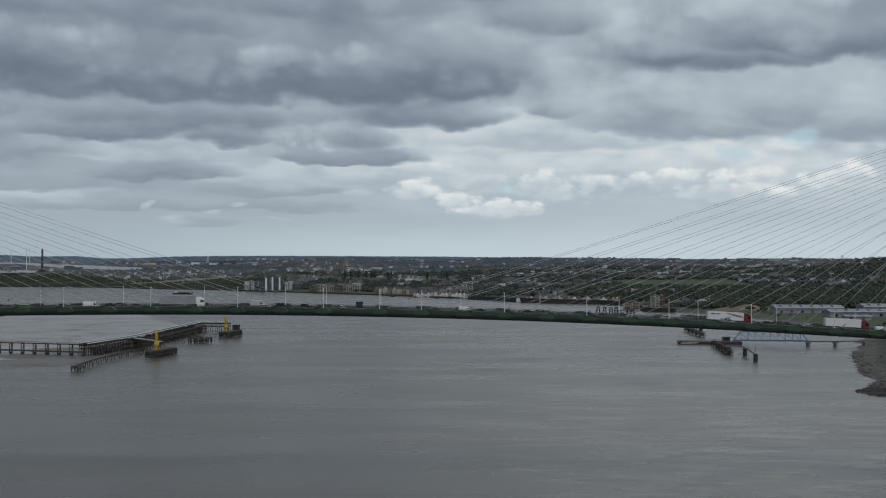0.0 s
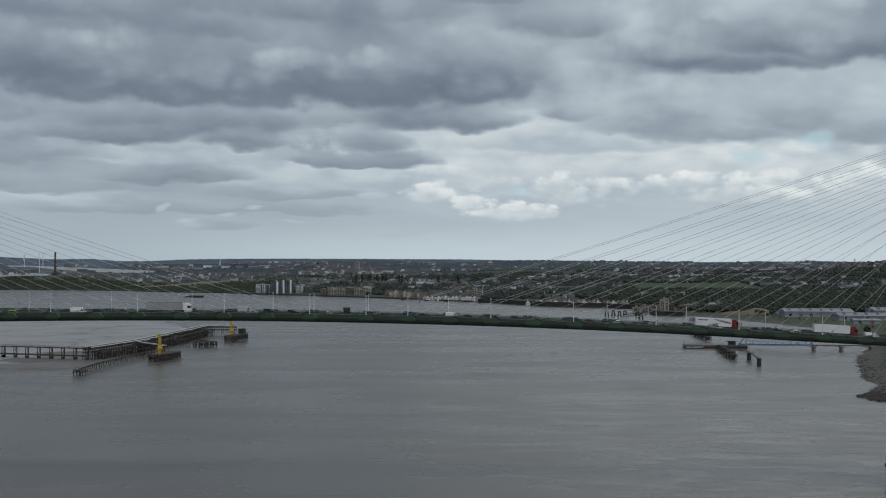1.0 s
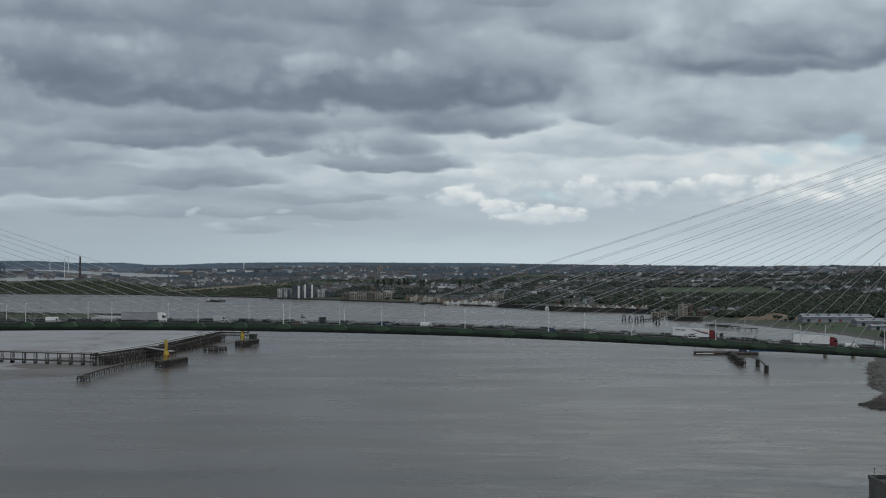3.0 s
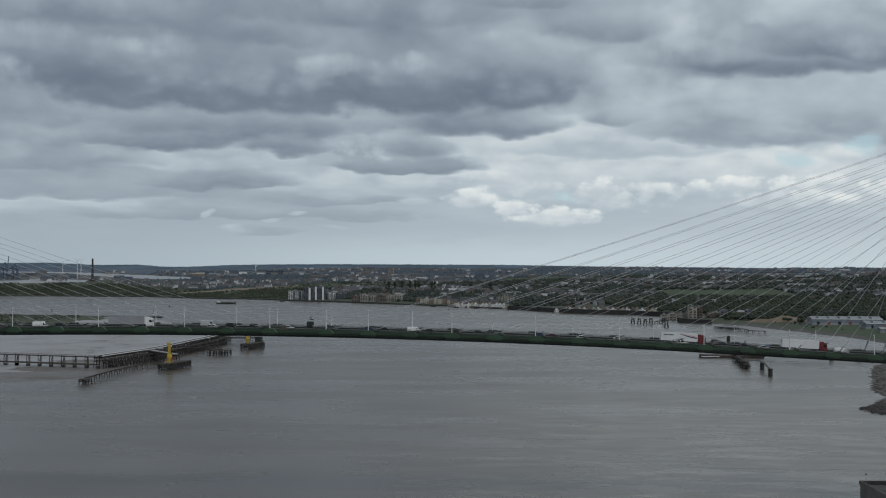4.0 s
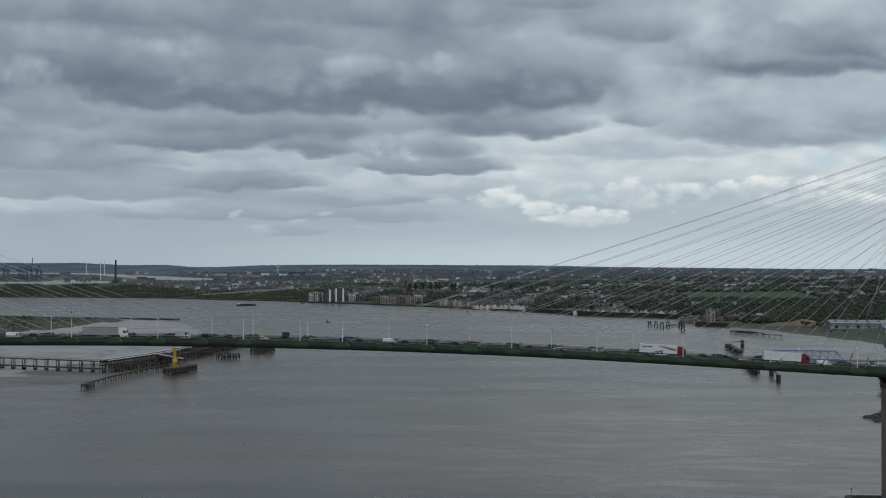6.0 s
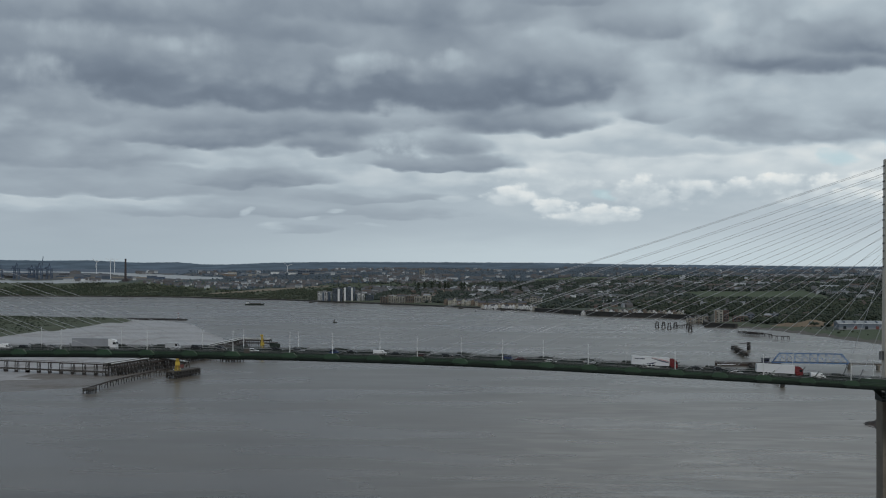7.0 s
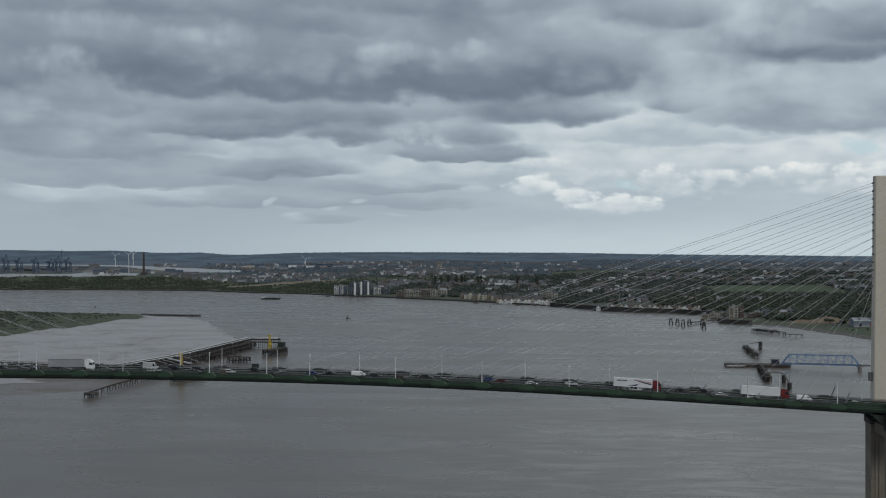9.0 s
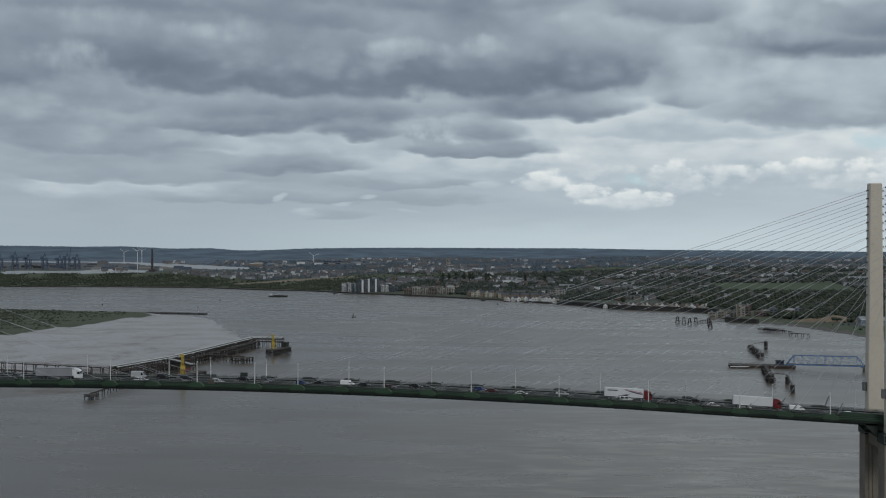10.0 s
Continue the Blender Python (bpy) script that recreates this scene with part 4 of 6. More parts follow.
def van(colour, at, L=5.6, H=2.35, text="panel van"):
    t = thing("van", f"{colour} {text} driving along the bridge deck", "van", "vans on the bridge", at=at)
    p = paint(colour, COLOURS[colour])
    h, w = L / 2, 0.98
    side = [(-h, 0.42), (h - 0.1, 0.42), (h, 0.6), (h - 0.03, 1.0), (h - 0.55, 1.18), (h - 1.15, H - 0.25), (h - 1.45, H - 0.03), (h - 1.8, H), (-h + 0.1, H), (-h, H - 0.1)]
    part("body", Shape().loft([[(x, y, z if z < H - 0.3 else z - d) for x, z in side] for y, d in ((-w, 0.12), (-w + 0.14, 0), (w - 0.14, 0), (w, 0.12))]), p, t)
    for s in (-1, 1):
        part("side_window", Shape().prism([(h - 1.75, 1.2), (h - 0.85, 1.2), (h - 1.25, H - 0.42), (h - 1.75, H - 0.42)], s * w - 0.012, s * w + 0.012), M["glass"], t)
        part("headlight", Shape().box(h - 0.2, s * 0.72 - 0.16, 0.78, h + 0.01, s * 0.72 + 0.16, 0.98), M["headlight"], t)
        for x in (-h + 1.0, h - 0.95):
            wheel_under(t, x, s * 0.88, 0.34)
    part("windscreen", Shape().add([(h - 0.56, -0.85, 1.2), (h - 0.56, 0.85, 1.2), (h - 1.14, 0.78, H - 0.27), (h - 1.14, -0.78, H - 0.27), (h - 0.52, -0.85, 1.21), (h - 0.52, 0.85, 1.21), (h - 1.10, 0.78, H - 0.26), (h - 1.10, -0.78, H - 0.26)],
                                   [(0, 1, 2, 3), (7, 6, 5, 4), (0, 4, 5, 1), (1, 5, 6, 2), (2, 6, 7, 3), (3, 7, 4, 0)]), M["glass"], t)
    part("underbody", Shape().box(-h + 0.2, -0.75, 0.25, h - 0.3, 0.75, 0.5), M["chassis"], t)
    return t


def articulated_lorry(cab_colour, side, at, label, livery=False):
    t = thing("articulated_lorry", label, "lorry", "lorries on the bridge", at=at)
    p = paint(cab_colour, COLOURS[cab_colour])
    box = part("trailer", Shape().loft([[(x, y, z) for x, y in ((-8.2, -1.25), (5.2, -1.25), (5.2, 1.25), (-8.2, 1.25))] for z in (1.25, 4.05)] + [[(-8.1, -1.18, 4.12), (5.1, -1.18, 4.12), (5.1, 1.18, 4.12), (-8.1, 1.18, 4.12)]]), M[side], t)
    for z0, z1 in ((1.15, 1.32), (3.95, 4.10)):
        for s in (-1, 1):
            part("side_rail", Shape().box(-8.22, s * 1.26 - 0.03, z0, 5.22, s * 1.26 + 0.03, z1), M["trailer_white"] if side != "trailer_grey" else M["rail"], box)
    part("front_trim", Shape().box(5.2, -1.22, 1.3, 5.26, 1.22, 4.0), M["trailer_white"], box)
    if livery:
        for s in (-1, 1):
            y0, y1 = s * 1.275 - 0.01, s * 1.275 + 0.01
            part("dark_swoosh", Shape().prism([(-1.5, 3.75), (4.9, 2.6), (4.9, 2.2), (2.0, 2.7), (-1.2, 3.55)], y0, y1), M["navy_mark"], box, "dark curved livery stripe")
            part("dark_swoosh", Shape().prism([(-3.6, 1.5), (1.2, 2.5), (-0.4, 1.9), (0.6, 1.5)], y0, y1), M["navy_mark"], box)
            part("red_stripe", Shape().prism([(-1.2, 3.9), (4.9, 2.95), (4.9, 2.75), (-1.2, 3.8)], y0, y1), M["red_mark"], box)
            for k in range(2):
                part("lettering_bar", Shape().box(-7.2 + 1.9 * k, y0, 3.1, -5.5 + 1.9 * k, y1, 3.45), M["navy_mark"], box)
    part("chassis", Shape().box(-8.0, -0.55, 0.85, 7.6, 0.55, 1.2), M["chassis"], t)
    for s in (-1, 1):
        part("side_guard", Shape().box(-3.6, s * 1.16 - 0.03, 0.5, 2.6, s * 1.16 + 0.03, 1.0), M["rail"], t)
    part("cab", Shape().loft([[(x, y, z) for x, z in ((5.75, 0.55), (8.15, 0.55), (8.25, 1.2), (8.22, 2.1), (7.95, 3.05), (7.5, 3.55), (6.6, 3.9), (5.9, 3.95), (5.75, 3.8))] for y in (-1.22, 1.22)]), p, t)
    part("windscreen", Shape().add([(8.24, -1.05, 2.08), (8.24, 1.05, 2.08), (7.99, 1.0, 2.98), (7.99, -1.0, 2.98), (8.28, -1.05, 2.08), (8.28, 1.05, 2.08), (8.03, 1.0, 2.98), (8.03, -1.0, 2.98)],
                                   [(0, 1, 2, 3), (7, 6, 5, 4), (0, 4, 5, 1), (1, 5, 6, 2), (2, 6, 7, 3), (3, 7, 4, 0)]), M["glass"], t)
    for s in (-1, 1):
        part("side_window", Shape().prism([(6.9, 2.0), (7.95, 2.0), (7.75, 2.85), (6.9, 2.85)], s * 1.225 - 0.012, s * 1.225 + 0.012), M["glass"], t)
        part("air_deflector", Shape().prism([(5.3, 1.4), (5.75, 1.4), (5.75, 3.7), (5.3, 3.9)], s * 1.18 - 0.03, s * 1.18 + 0.03), p, t)
        part("headlight", Shape().box(8.1, s * 0.85 - 0.2, 0.75, 8.24, s * 0.85 + 0.2, 1.0), M["headlight"], t)
        part("mirror", Shape().box(8.0, s * 1.42 - 0.1, 2.1, 8.15, s * 1.42 + 0.1, 2.8), M["chassis"], t)
        for x in (-6.6, -5.3, -4.0, 4.6, 7.2):
            wheel_under(t, x, s * 1.05, 0.5, 0.3)
    part("bumper", Shape().box(7.9, -1.22, 0.35, 8.3, 1.22, 0.75), M["chassis"] if cab_colour != "white" else p, t)
    return t


def on_road(x, y):
    return pose(x, y, deck_z(x), 0, math.degrees(math.atan2(deck_z(x - 3) - deck_z(x + 3), 6)), 0)


N1, N2, F1, F2 = -5.5, -1.85, 1.85, 5.5
articulated_lorry("white", "trailer_grey", on_road(-62.0, N2), "white articulated lorry with a grey curtain-side trailer")
articulated_lorry("red", "trailer_white", on_road(141.2, N2), "red-cabbed articulated lorry with a pale trailer and dark swooping livery", True)
articulated_lorry("red", "trailer_white", on_road(185.5, N2), "red-cabbed articulated lorry with a plain white box trailer")
van("white", on_road(-94.4, N1))
van("white", on_road(42.6, N2), 4.9, 1.95, "small van with a ladder rack")
van("silver", on_road(-35.0, F2), 5.4, 2.5, "box van")
van("white", on_road(199.2, N2), 5.2, 2.0, "pickup-based van")
for kind, colour, x, y in (("suv", "black", -88.0, N2), ("saloon", "grey", -79.0, F1), ("estate", "white", -30.7, N1), ("suv", "black", -26.0, F2), ("suv", "black", -16.5, F1),
                           ("estate", "white", -3.2, N1), ("hatchback", "grey", 12.5, F1), ("hatchback", "blue", 26.2, N2), ("saloon", "black", 31.5, F1), ("saloon", "black", 48.6, N2),
                           ("hatchback", "darkred", 58.3, N1), ("saloon", "black", 66.5, F1), ("saloon", "grey", 71.2, N2), ("hatchback", "blue", 89.3, F1), ("saloon", "darkred", 93.8, N2),
                           ("saloon", "white", 104.2, N1), ("suv", "white", 140.4, N1), ("hatchback", "black", 157.0, F1), ("saloon", "white", 170.2, N1), ("hatchback", "white", 181.2, N1),
                           ("saloon", "black", 165.5, F2), ("hatchback", "white", 216.5, N1), ("hatchback", "lime", -118.0, N1), ("saloon", "silver", -131.0, N1), ("hatchback", "white", -141.0, F1),
                           ("saloon", "silver", 118.5, F1), ("hatchback", "grey", -107.0, F2), ("saloon", "black", 3.5, F2)):
    car(kind, colour, on_road(x, y))

cab_t = thing("roadside_cabinet", "small weathered equipment cabinet by the parapet at midspan", "cabinet", at=pose(-4.4, -9.9, deck_z(-4.4)))
part("body", Shape().box(-1.0, -0.5, 0.0, 1.0, 0.2, 1.7).box(-0.6, -0.52, 0.3, 0.0, -0.5, 1.5), M["jetty"], cab_t)
part("lid", Shape().box(-1.1, -0.58, 1.7, 1.1, 0.28, 1.82), M["rail"], cab_t)
sg = thing("matrix_sign", "dark rectangular message sign on two posts beside the road", "road sign", at=pose(3.0, 9.0, deck_z(3)))
part("board", Shape().box(-1.35, -0.12, 1.1, 1.35, 0.12, 2.5).box(-1.2, -0.15, 1.2, 1.2, -0.12, 2.4), M["girder"], sg)
for x in (-1.1, 1.1):
    part("post", Shape().tube((x, 0, 0), (x, 0, 1.2), 0.09, 6), M["rail"], sg)

# ---- the oil jetty beside the mudflat ----
rng = random.Random(11)


def bed(x, y):
    return float(min(0.3, ground_height(np.array([x]), np.array([y]))[0])) - 1.0


def rack(t, pts, top, spacing, width, level=None, brace=True, pipes=(), rail=True, plank="jetty"):
    """Piles, cross heads, bracing and a deck along a line of points."""
    for (ax, ay), (bx, by) in zip(pts, pts[1:]):
        d = Vector((bx - ax, by - ay, 0))
        n = max(1, int(d.length / spacing))
        u = d.normalized()
        q = Vector((-u.y, u.x, 0))
        a0, b0 = Vector((ax, ay, 0)), Vector((bx, by, 0))
        for s in (-1, 1):
            part("deck_beam", Shape().beam(a0 + q * (s * width / 2) + Vector((0, 0, top)), b0 + q * (s * width / 2) + Vector((0, 0, top)), 0.5, 0.7), M["rust"], t)
            if level:
                part("lower_beam", Shape().beam(a0 + q * (s * width / 2) + Vector((0, 0, level)), b0 + q * (s * width / 2) + Vector((0, 0, level)), 0.5, 0.9), M["jetty"], t)
            if rail:
                part("handrail", Shape().beam(a0 + q * (s * width / 2) + Vector((0, 0, top + 1.4)), b0 + q * (s * width / 2) + Vector((0, 0, top + 1.4)), 0.12, 0.12), M["rust"], t)
        part("walkway", Shape().beam(a0 + Vector((0, 0, top + 0.4)), b0 + Vector((0, 0, top + 0.4)), width * 0.5, 0.15), M[plank], t)
        for k in range(n + 1):
            c = a0 + d * (k / n)
            pp = []
            for s in (-1, 1):
                f = c + q * (s * width / 2 * 1.1)
                foot = f + q * (s * rng.uniform(0.2, 0.8)) + u * rng.uniform(-0.5, 0.5)
                part("support_post", Shape().tube((foot.x, foot.y, bed(foot.x, foot.y)), (f.x, f.y, top), rng.uniform(0.28, 0.4), 6), M["timber"], t)
                pp.append((foot, f))
            part("cross_head", Shape().beam(pp[0][1] + Vector((0, 0, top - 0.5)), pp[1][1] + Vector((0, 0, top - 0.5)), 0.45, 0.5), M["timber"], t)
            if brace:
                part("brace", Shape().beam(pp[0][0] + Vector((0, 0, 2.0)), pp[1][1] + Vector((0, 0, top - 1.0)), 0.22, 0.22), M["rust"], t)
            if rail:
                for s in (-1, 1):
                    f = c + q * (s * width / 2)
                    part("rail_post", Shape().beam((f.x, f.y, top), (f.x, f.y, top + 1.4), 0.12, 0.12), M["rust"], t)
        for off, h, r, m in pipes:
            part("pipe", Shape().tube(a0 + q * off + Vector((0, 0, top + h)), b0 + q * off + Vector((0, 0, top + h)), r, 7), M[m], t, "long pipe along the jetty")


def dolphin(name, x, y, lx, ly, top, rz, label, fender=True):
    """A clad berthing platform on clustered piles."""
    t = thing(name, label, "jetty", "berthing dolphins", at=pose(x, y, 0, 0, 0, rz))
    part("deck", Shape().box(-lx / 2, -ly / 2, top - 1.1, lx / 2, ly / 2, top), M["jetty"], t)
    nx, ny = max(2, int(lx / 2.6)), max(2, int(ly / 2.8))
    for i in range(nx):
        for j in range(ny):
            if 0 < i < nx - 1 and 0 < j < ny - 1:
                continue
            px, py = -lx / 2 + 0.5 + (lx - 1) * i / (nx - 1), -ly / 2 + 0.5 + (ly - 1) * j / (ny - 1)
            part("support_post", Shape().tube((px * 1.05, py * 1.1, -3), (px, py, top - 1.0), 0.42, 6), M["timber"], t)
            if fender and (j == 0 or i in (0, nx - 1)) and (i + j) % 2 == 0:
                part("fender", Shape().box(px - 0.9, py - 0.6, 1.4, px + 0.9, py + 0.6, top - 0.6 + 0.3), M["timber"], t)
    for s in (-1, 1):
        part("waling", Shape().box(-lx / 2, s * ly / 2 - 0.3, 2.2, lx / 2, s * ly / 2 + 0.3, 2.9), M["timber"], t)
        part("handrail", Shape().beam((-lx / 2, s * ly / 2, top + 1.1), (lx / 2, s * ly / 2, top + 1.1), 0.1, 0.1), M["rust"], t)
    return t


def loading_arm(x, y, z, h, rz):
    t = thing("loading_arm", "yellow steel marine loading arm folded upright", "loading arm", "loading arms", at=pose(x, y, z, 0, 0, rz))
    part("pedestal", Shape().tube((0, 0, 0), (0, 0, h * 0.42), 0.75, 10, 0.6), M["yellow"], t)
    mast = Shape()
    for a, b in ((-2.0, -1.6), (2.0, -1.6), (2.0, 1.6), (-2.0, 1.6)):
        mast.beam((a, b, 0), (a * 0.35, b * 0.35, h * 0.8), 0.4, 0.4)
    for k in range(6):
        q = 1.8 * (1 - 0.1 * k)
        z0 = h * 0.8 * k / 6
        mast.beam((-q, -q, z0), (q, -q, z0 + h * 0.12), 0.16, 0.16).beam((q, q, z0), (-q, q, z0 + h * 0.12), 0.16, 0.16).beam((-q, q, z0), (-q, -q, z0 + h * 0.12), 0.16, 0.16)
    part("tower", mast, M["yellow"], t)
    for dx in (-0.9, 0.3):
        part("inner_arm", Shape().tube((dx, 0.3, h * 0.42), (dx - 0.3, 0.6, h), 0.34, 8), M["yellow"], t)
        part("outer_arm", Shape().tube((dx + 0.5, 0.8, h), (dx + 1.7, 1.3, h * 0.35), 0.28, 8), M["yellow"], t)
    part("jib", Shape().beam((0.6, 0.2, h * 0.62), (-2.6, -0.6, h * 1.06), 0.5, 0.6).beam((1.3, 0.2, h * 0.55), (2.3, 0.8, h * 0.12), 0.4, 0.5), M["yellow"], t)
    part("ladder_cage", Shape().beam((1.9, -1.4, 0), (1.2, -0.9, h * 0.7), 0.7, 0.5), M["rust"], t)
    part("counterweight", Shape().box(-2.4, -1.8, h * 0.28, 1.6, -0.4, h * 0.46), M["yellow"], t)
    part("sheave", Shape().tube((-0.7, 0.5, h), (0.9, 0.9, h), 0.8, 12), M["yellow"], t)
    for s in (-1, 1):
        part("stay", Shape().tube((0.5, 0, h * 0.8), (3.4 * s, 1.5, 0.3), 0.1, 5), M["pipe"], t)
    return t


oil = thing("pipe_jetty", "rusty piled pipe jetty with pale lagged pipes on top", "jetty")
PIPES = [(-3.6, 1.5, 0.50, "pipe"), (-2.4, 1.2, 0.7, "timber"), (-1.0, 1.5, 0.75, "timber"), (0.4, 2.3, 0.50, "pipe"), (1.6, 1.2, 0.7, "timber"), (2.6, 2.0, 0.42, "pipe"), (3.5, 1.5, 0.7, "timber")]
rack(oil, [(-262, 660), (-243, 765), (-240, 800), (-226, 1060), (-188, 1055)], 9.6, 5.0, 7.5, 6.4, True, PIPES)
rack(oil, [(-256, 664), (-234, 770), (-218, 1052)], 7.2, 6.0, 5.0, 4.0, True, [(0.0, 0.6, 0.4, "rust")], rail=False)
rack(oil, [(-243, 765), (-203, 705)], 9.2, 8, 5.5, None, True, [(-1.6, 1.0, 0.4, "pipe"), (0.0, 1.0, 0.3, "pipe"), (1.5, 1.0, 0.35, "pipe")])
rack(oil, [(-236, 860), (-200, 842), (-186, 838)], 6.6, 7, 3.0, None, True)
# older timbers left among the supports: raking posts, walings and stubs at odd heights
old = [(-258, 668), (-240, 768), (-236, 800), (-223, 1055)]
for k in range(120):
    f = rng.random() * (len(old) - 1)
    a, b = old[int(f)], old[int(f) + 1]
    x, y = a[0] + (b[0] - a[0]) * (f % 1) + rng.uniform(-3, 7), a[1] + (b[1] - a[1]) * (f % 1)
    top_z = rng.uniform(2.5, 7.5)
    part("raking_post", Shape().tube((x + rng.uniform(-1.5, 1.5), y + rng.uniform(-1.5, 1.5), bed(x, y)), (x, y, top_z), rng.uniform(0.2, 0.42), 6), M[rng.choice(("timber", "timber", "rust"))], oil)
    if k % 3 == 0:
        part("waling", Shape().beam((x, y - 4, top_z - 0.4), (x + rng.uniform(-0.8, 0.8), y + 5, top_z - rng.uniform(0, 1.5)), 0.35, 0.4), M[rng.choice(("timber", "rust"))], oil)
for k in range(46):
    f = k / 45 * (len(old) - 1) * 0.999
    a, b = old[int(f)], old[int(f) + 1]
    x, y = a[0] + (b[0] - a[0]) * (f % 1) + 5.5, a[1] + (b[1] - a[1]) * (f % 1)
    part("raking_post", Shape().tube((x + 3.2, y - 2.0, bed(x, y)), (x - 0.6, y + 0.4, 9.2), 0.45, 6), M["timber"], oil)
    if k % 2:
        part("cross_timber", Shape().beam((x + 2.4, y - 4, 2.6), (x + 0.4, y + 5, 7.4), 0.4, 0.5), M[rng.choice(("rust", "timber"))], oil)
    if k % 5 == 2:
        part("drip_tray", Shape().box(x - 2.5, y - 3, 6.6, x + 1.5, y + 3, 7.3), M[rng.choice(("rust", "redwall"))], oil, "rust-red drip tray")
for k in range(26):
    f = rng.random() * (len(old) - 1)
    a, b = old[int(f)], old[int(f) + 1]
    x, y, q = a[0] + (b[0] - a[0]) * (f % 1), a[1] + (b[1] - a[1]) * (f % 1), rng.uniform(0.5, 1.1)
    part("valve_box", Shape().box(x - q, y - q, 9.7, x + q, y + q, 10.2 + q), M[rng.choice(("timber", "rust", "pipe", "girder"))], oil)
appr = thing("approach_trestle", "long thin piled trestle carrying a walkway over the mud", "trestle")
rack(appr, [(-262, 660), (-345, 690), (-450, 728), (-560, 768)], 10.2, 11.5, 4.0, 3.4, False, [(-1.0, 0.6, 0.22, "rust"), (0.4, 0.6, 0.2, "pipe")])
LINE = [(-262, 660), (-345, 690), (-450, 728), (-560, 768)]
for (ax, ay), (bx, by) in zip(LINE, LINE[1:]):
    part("lower_walkway", Shape().beam((ax, ay, 4.0), (bx, by, 4.0), 3.4, 0.4), M["jetty"], appr, "weathered lower walkway")
    n = int(math.hypot(bx - ax, by - ay) / 11.5)
    for k in range(n + 1):
        x, y = ax + (bx - ax) * k / n + 1.3, ay + (by - ay) * k / n
        part("twin_post", Shape().tube((x, y - 2, bed(x, y)), (x, y - 2, 10.2), 0.32, 6), M["timber"], appr)
        part("bent_brace", Shape().beam((x - 1.3, y - 2, 4.2), (x, y - 2, 9.6), 0.3, 0.3), M["rust"], appr)
        part("fender_block", Shape().box(x - 2.2, y - 2.8, 0.2, x + 0.7, y - 1.6, 2.6), M["timber"], appr)
cat_w = thing("catwalk", "low timber catwalk on raking piles reaching out to a mooring dolphin", "walkway")
rack(cat_w, [(-229, 508), (-229, 565), (-226, 615), (-218, 690)], 4.6, 12, 1.5, None, True, rail=False, plank="timber")
d1 = dolphin("mooring_dolphin", -228, 505, 9, 6, 4.6, 70, "small mooring dolphin of raking black timber piles", False)
d2 = dolphin("berthing_dolphin", -194, 660, 46, 9, 6.6, 76, "black timber-fendered berthing platform of the jetty")
d3 = dolphin("berthing_dolphin", -173, 954, 44, 10, 6.8, 76, "black timber-fendered berthing platform at the jetty's far end")
d4 = dolphin("berthing_dolphin", -187, 838, 20, 8, 6.0, 40, "dark piled breasting dolphin beside the pipe jetty")
loading_arm(-195.0, 643, 6.6, 17.0, 30)
loading_arm(-177.0, 944, 6.8, 15.0, 30)
shed = thing("pump_shed", "small dark red pump shed on the jetty", "shed", at=pose(-203, 682, 5.9, 0, 0, 76))
part("wall", Shape().box(-4, -2.2, 0, 4, 2.2, 3.4), M["redwall"], shed)
part("roof", Shape().prism([(-4.3, 3.4), (4.3, 3.4), (4.3, 3.6), (0, 4.3), (-4.3, 3.6)], -2.5, 2.5), M["rust"], shed)
part("leg", Shape().box(-3.8, -2, -6.5, -3.3, -1.5, 0), M["timber"], shed)
part("leg", Shape().box(3.3, 1.5, -6.5, 3.8, 2, 0), M["timber"], shed)
hut = thing("jetty_hut", "dark steel control hut at the jetty's end", "hut", at=pose(-169, 970, 6.8, 0, 0, 76))
part("wall", Shape().box(-4, -3, 0, 4, 3, 5.2), M["girder"], hut)
part("roof", Shape().box(-4.4, -3.4, 5.2, 4.4, 3.4, 5.6), M["rust"], hut)
part("window", Shape().box(-2.5, -3.05, 2.2, 2.5, -3.0, 3.6), M["glass"], hut)

# ---- the landing stage by the other bank ----
barge = thing("landing_pontoon", "long flat rust-brown floating landing pontoon", "pontoon", at=pose(334, 840, 0, 0, 0, -9))
part("hull", Shape().loft([[(-31, -11.5, -1), (31, -11.5, -1), (31, 11.5, -1), (-31, 11.5, -1)], [(-32.5, -12, 2.4), (32.5, -12, 2.4), (32.5, 12, 2.4), (-32.5, 12, 2.4)]]), M["rust"], barge)
part("deck", Shape().box(-32.3, -11.8, 2.4, 32.3, 11.8, 2.65), M["jetty"], barge)
for k in range(12):
    part("bollard", Shape().tube((-29 + 5.2 * k, -11.2, 2.6), (-29 + 5.2 * k, -11.2, 3.5), 0.35, 7), M["timber"], barge)
part("mast", Shape().tube((-30.5, 0, 2.6), (-30.5, 0, 9.0), 0.2, 6), M["rail"], barge)
for s in (-1, 1):
    part("handrail", Shape().beam((-32, s * 11.6, 3.7), (32, s * 11.6, 3.7), 0.1, 0.1), M["rust"], barge)
tender = thing("work_boat", "small white and grey work boat moored at the pontoon", "boat", at=pose(310, 827, 0))
part("hull", Shape().loft([[(-8, -1.6, -0.4), (6, -1.6, -0.4), (9, 0, -0.4), (6, 1.6, -0.4), (-8, 1.6, -0.4)], [(-8.4, -2.1, 1.5), (6.5, -2.1, 1.6), (10, 0, 1.9), (6.5, 2.1, 1.6), (-8.4, 2.1, 1.5)]]), M["jetty"], tender)
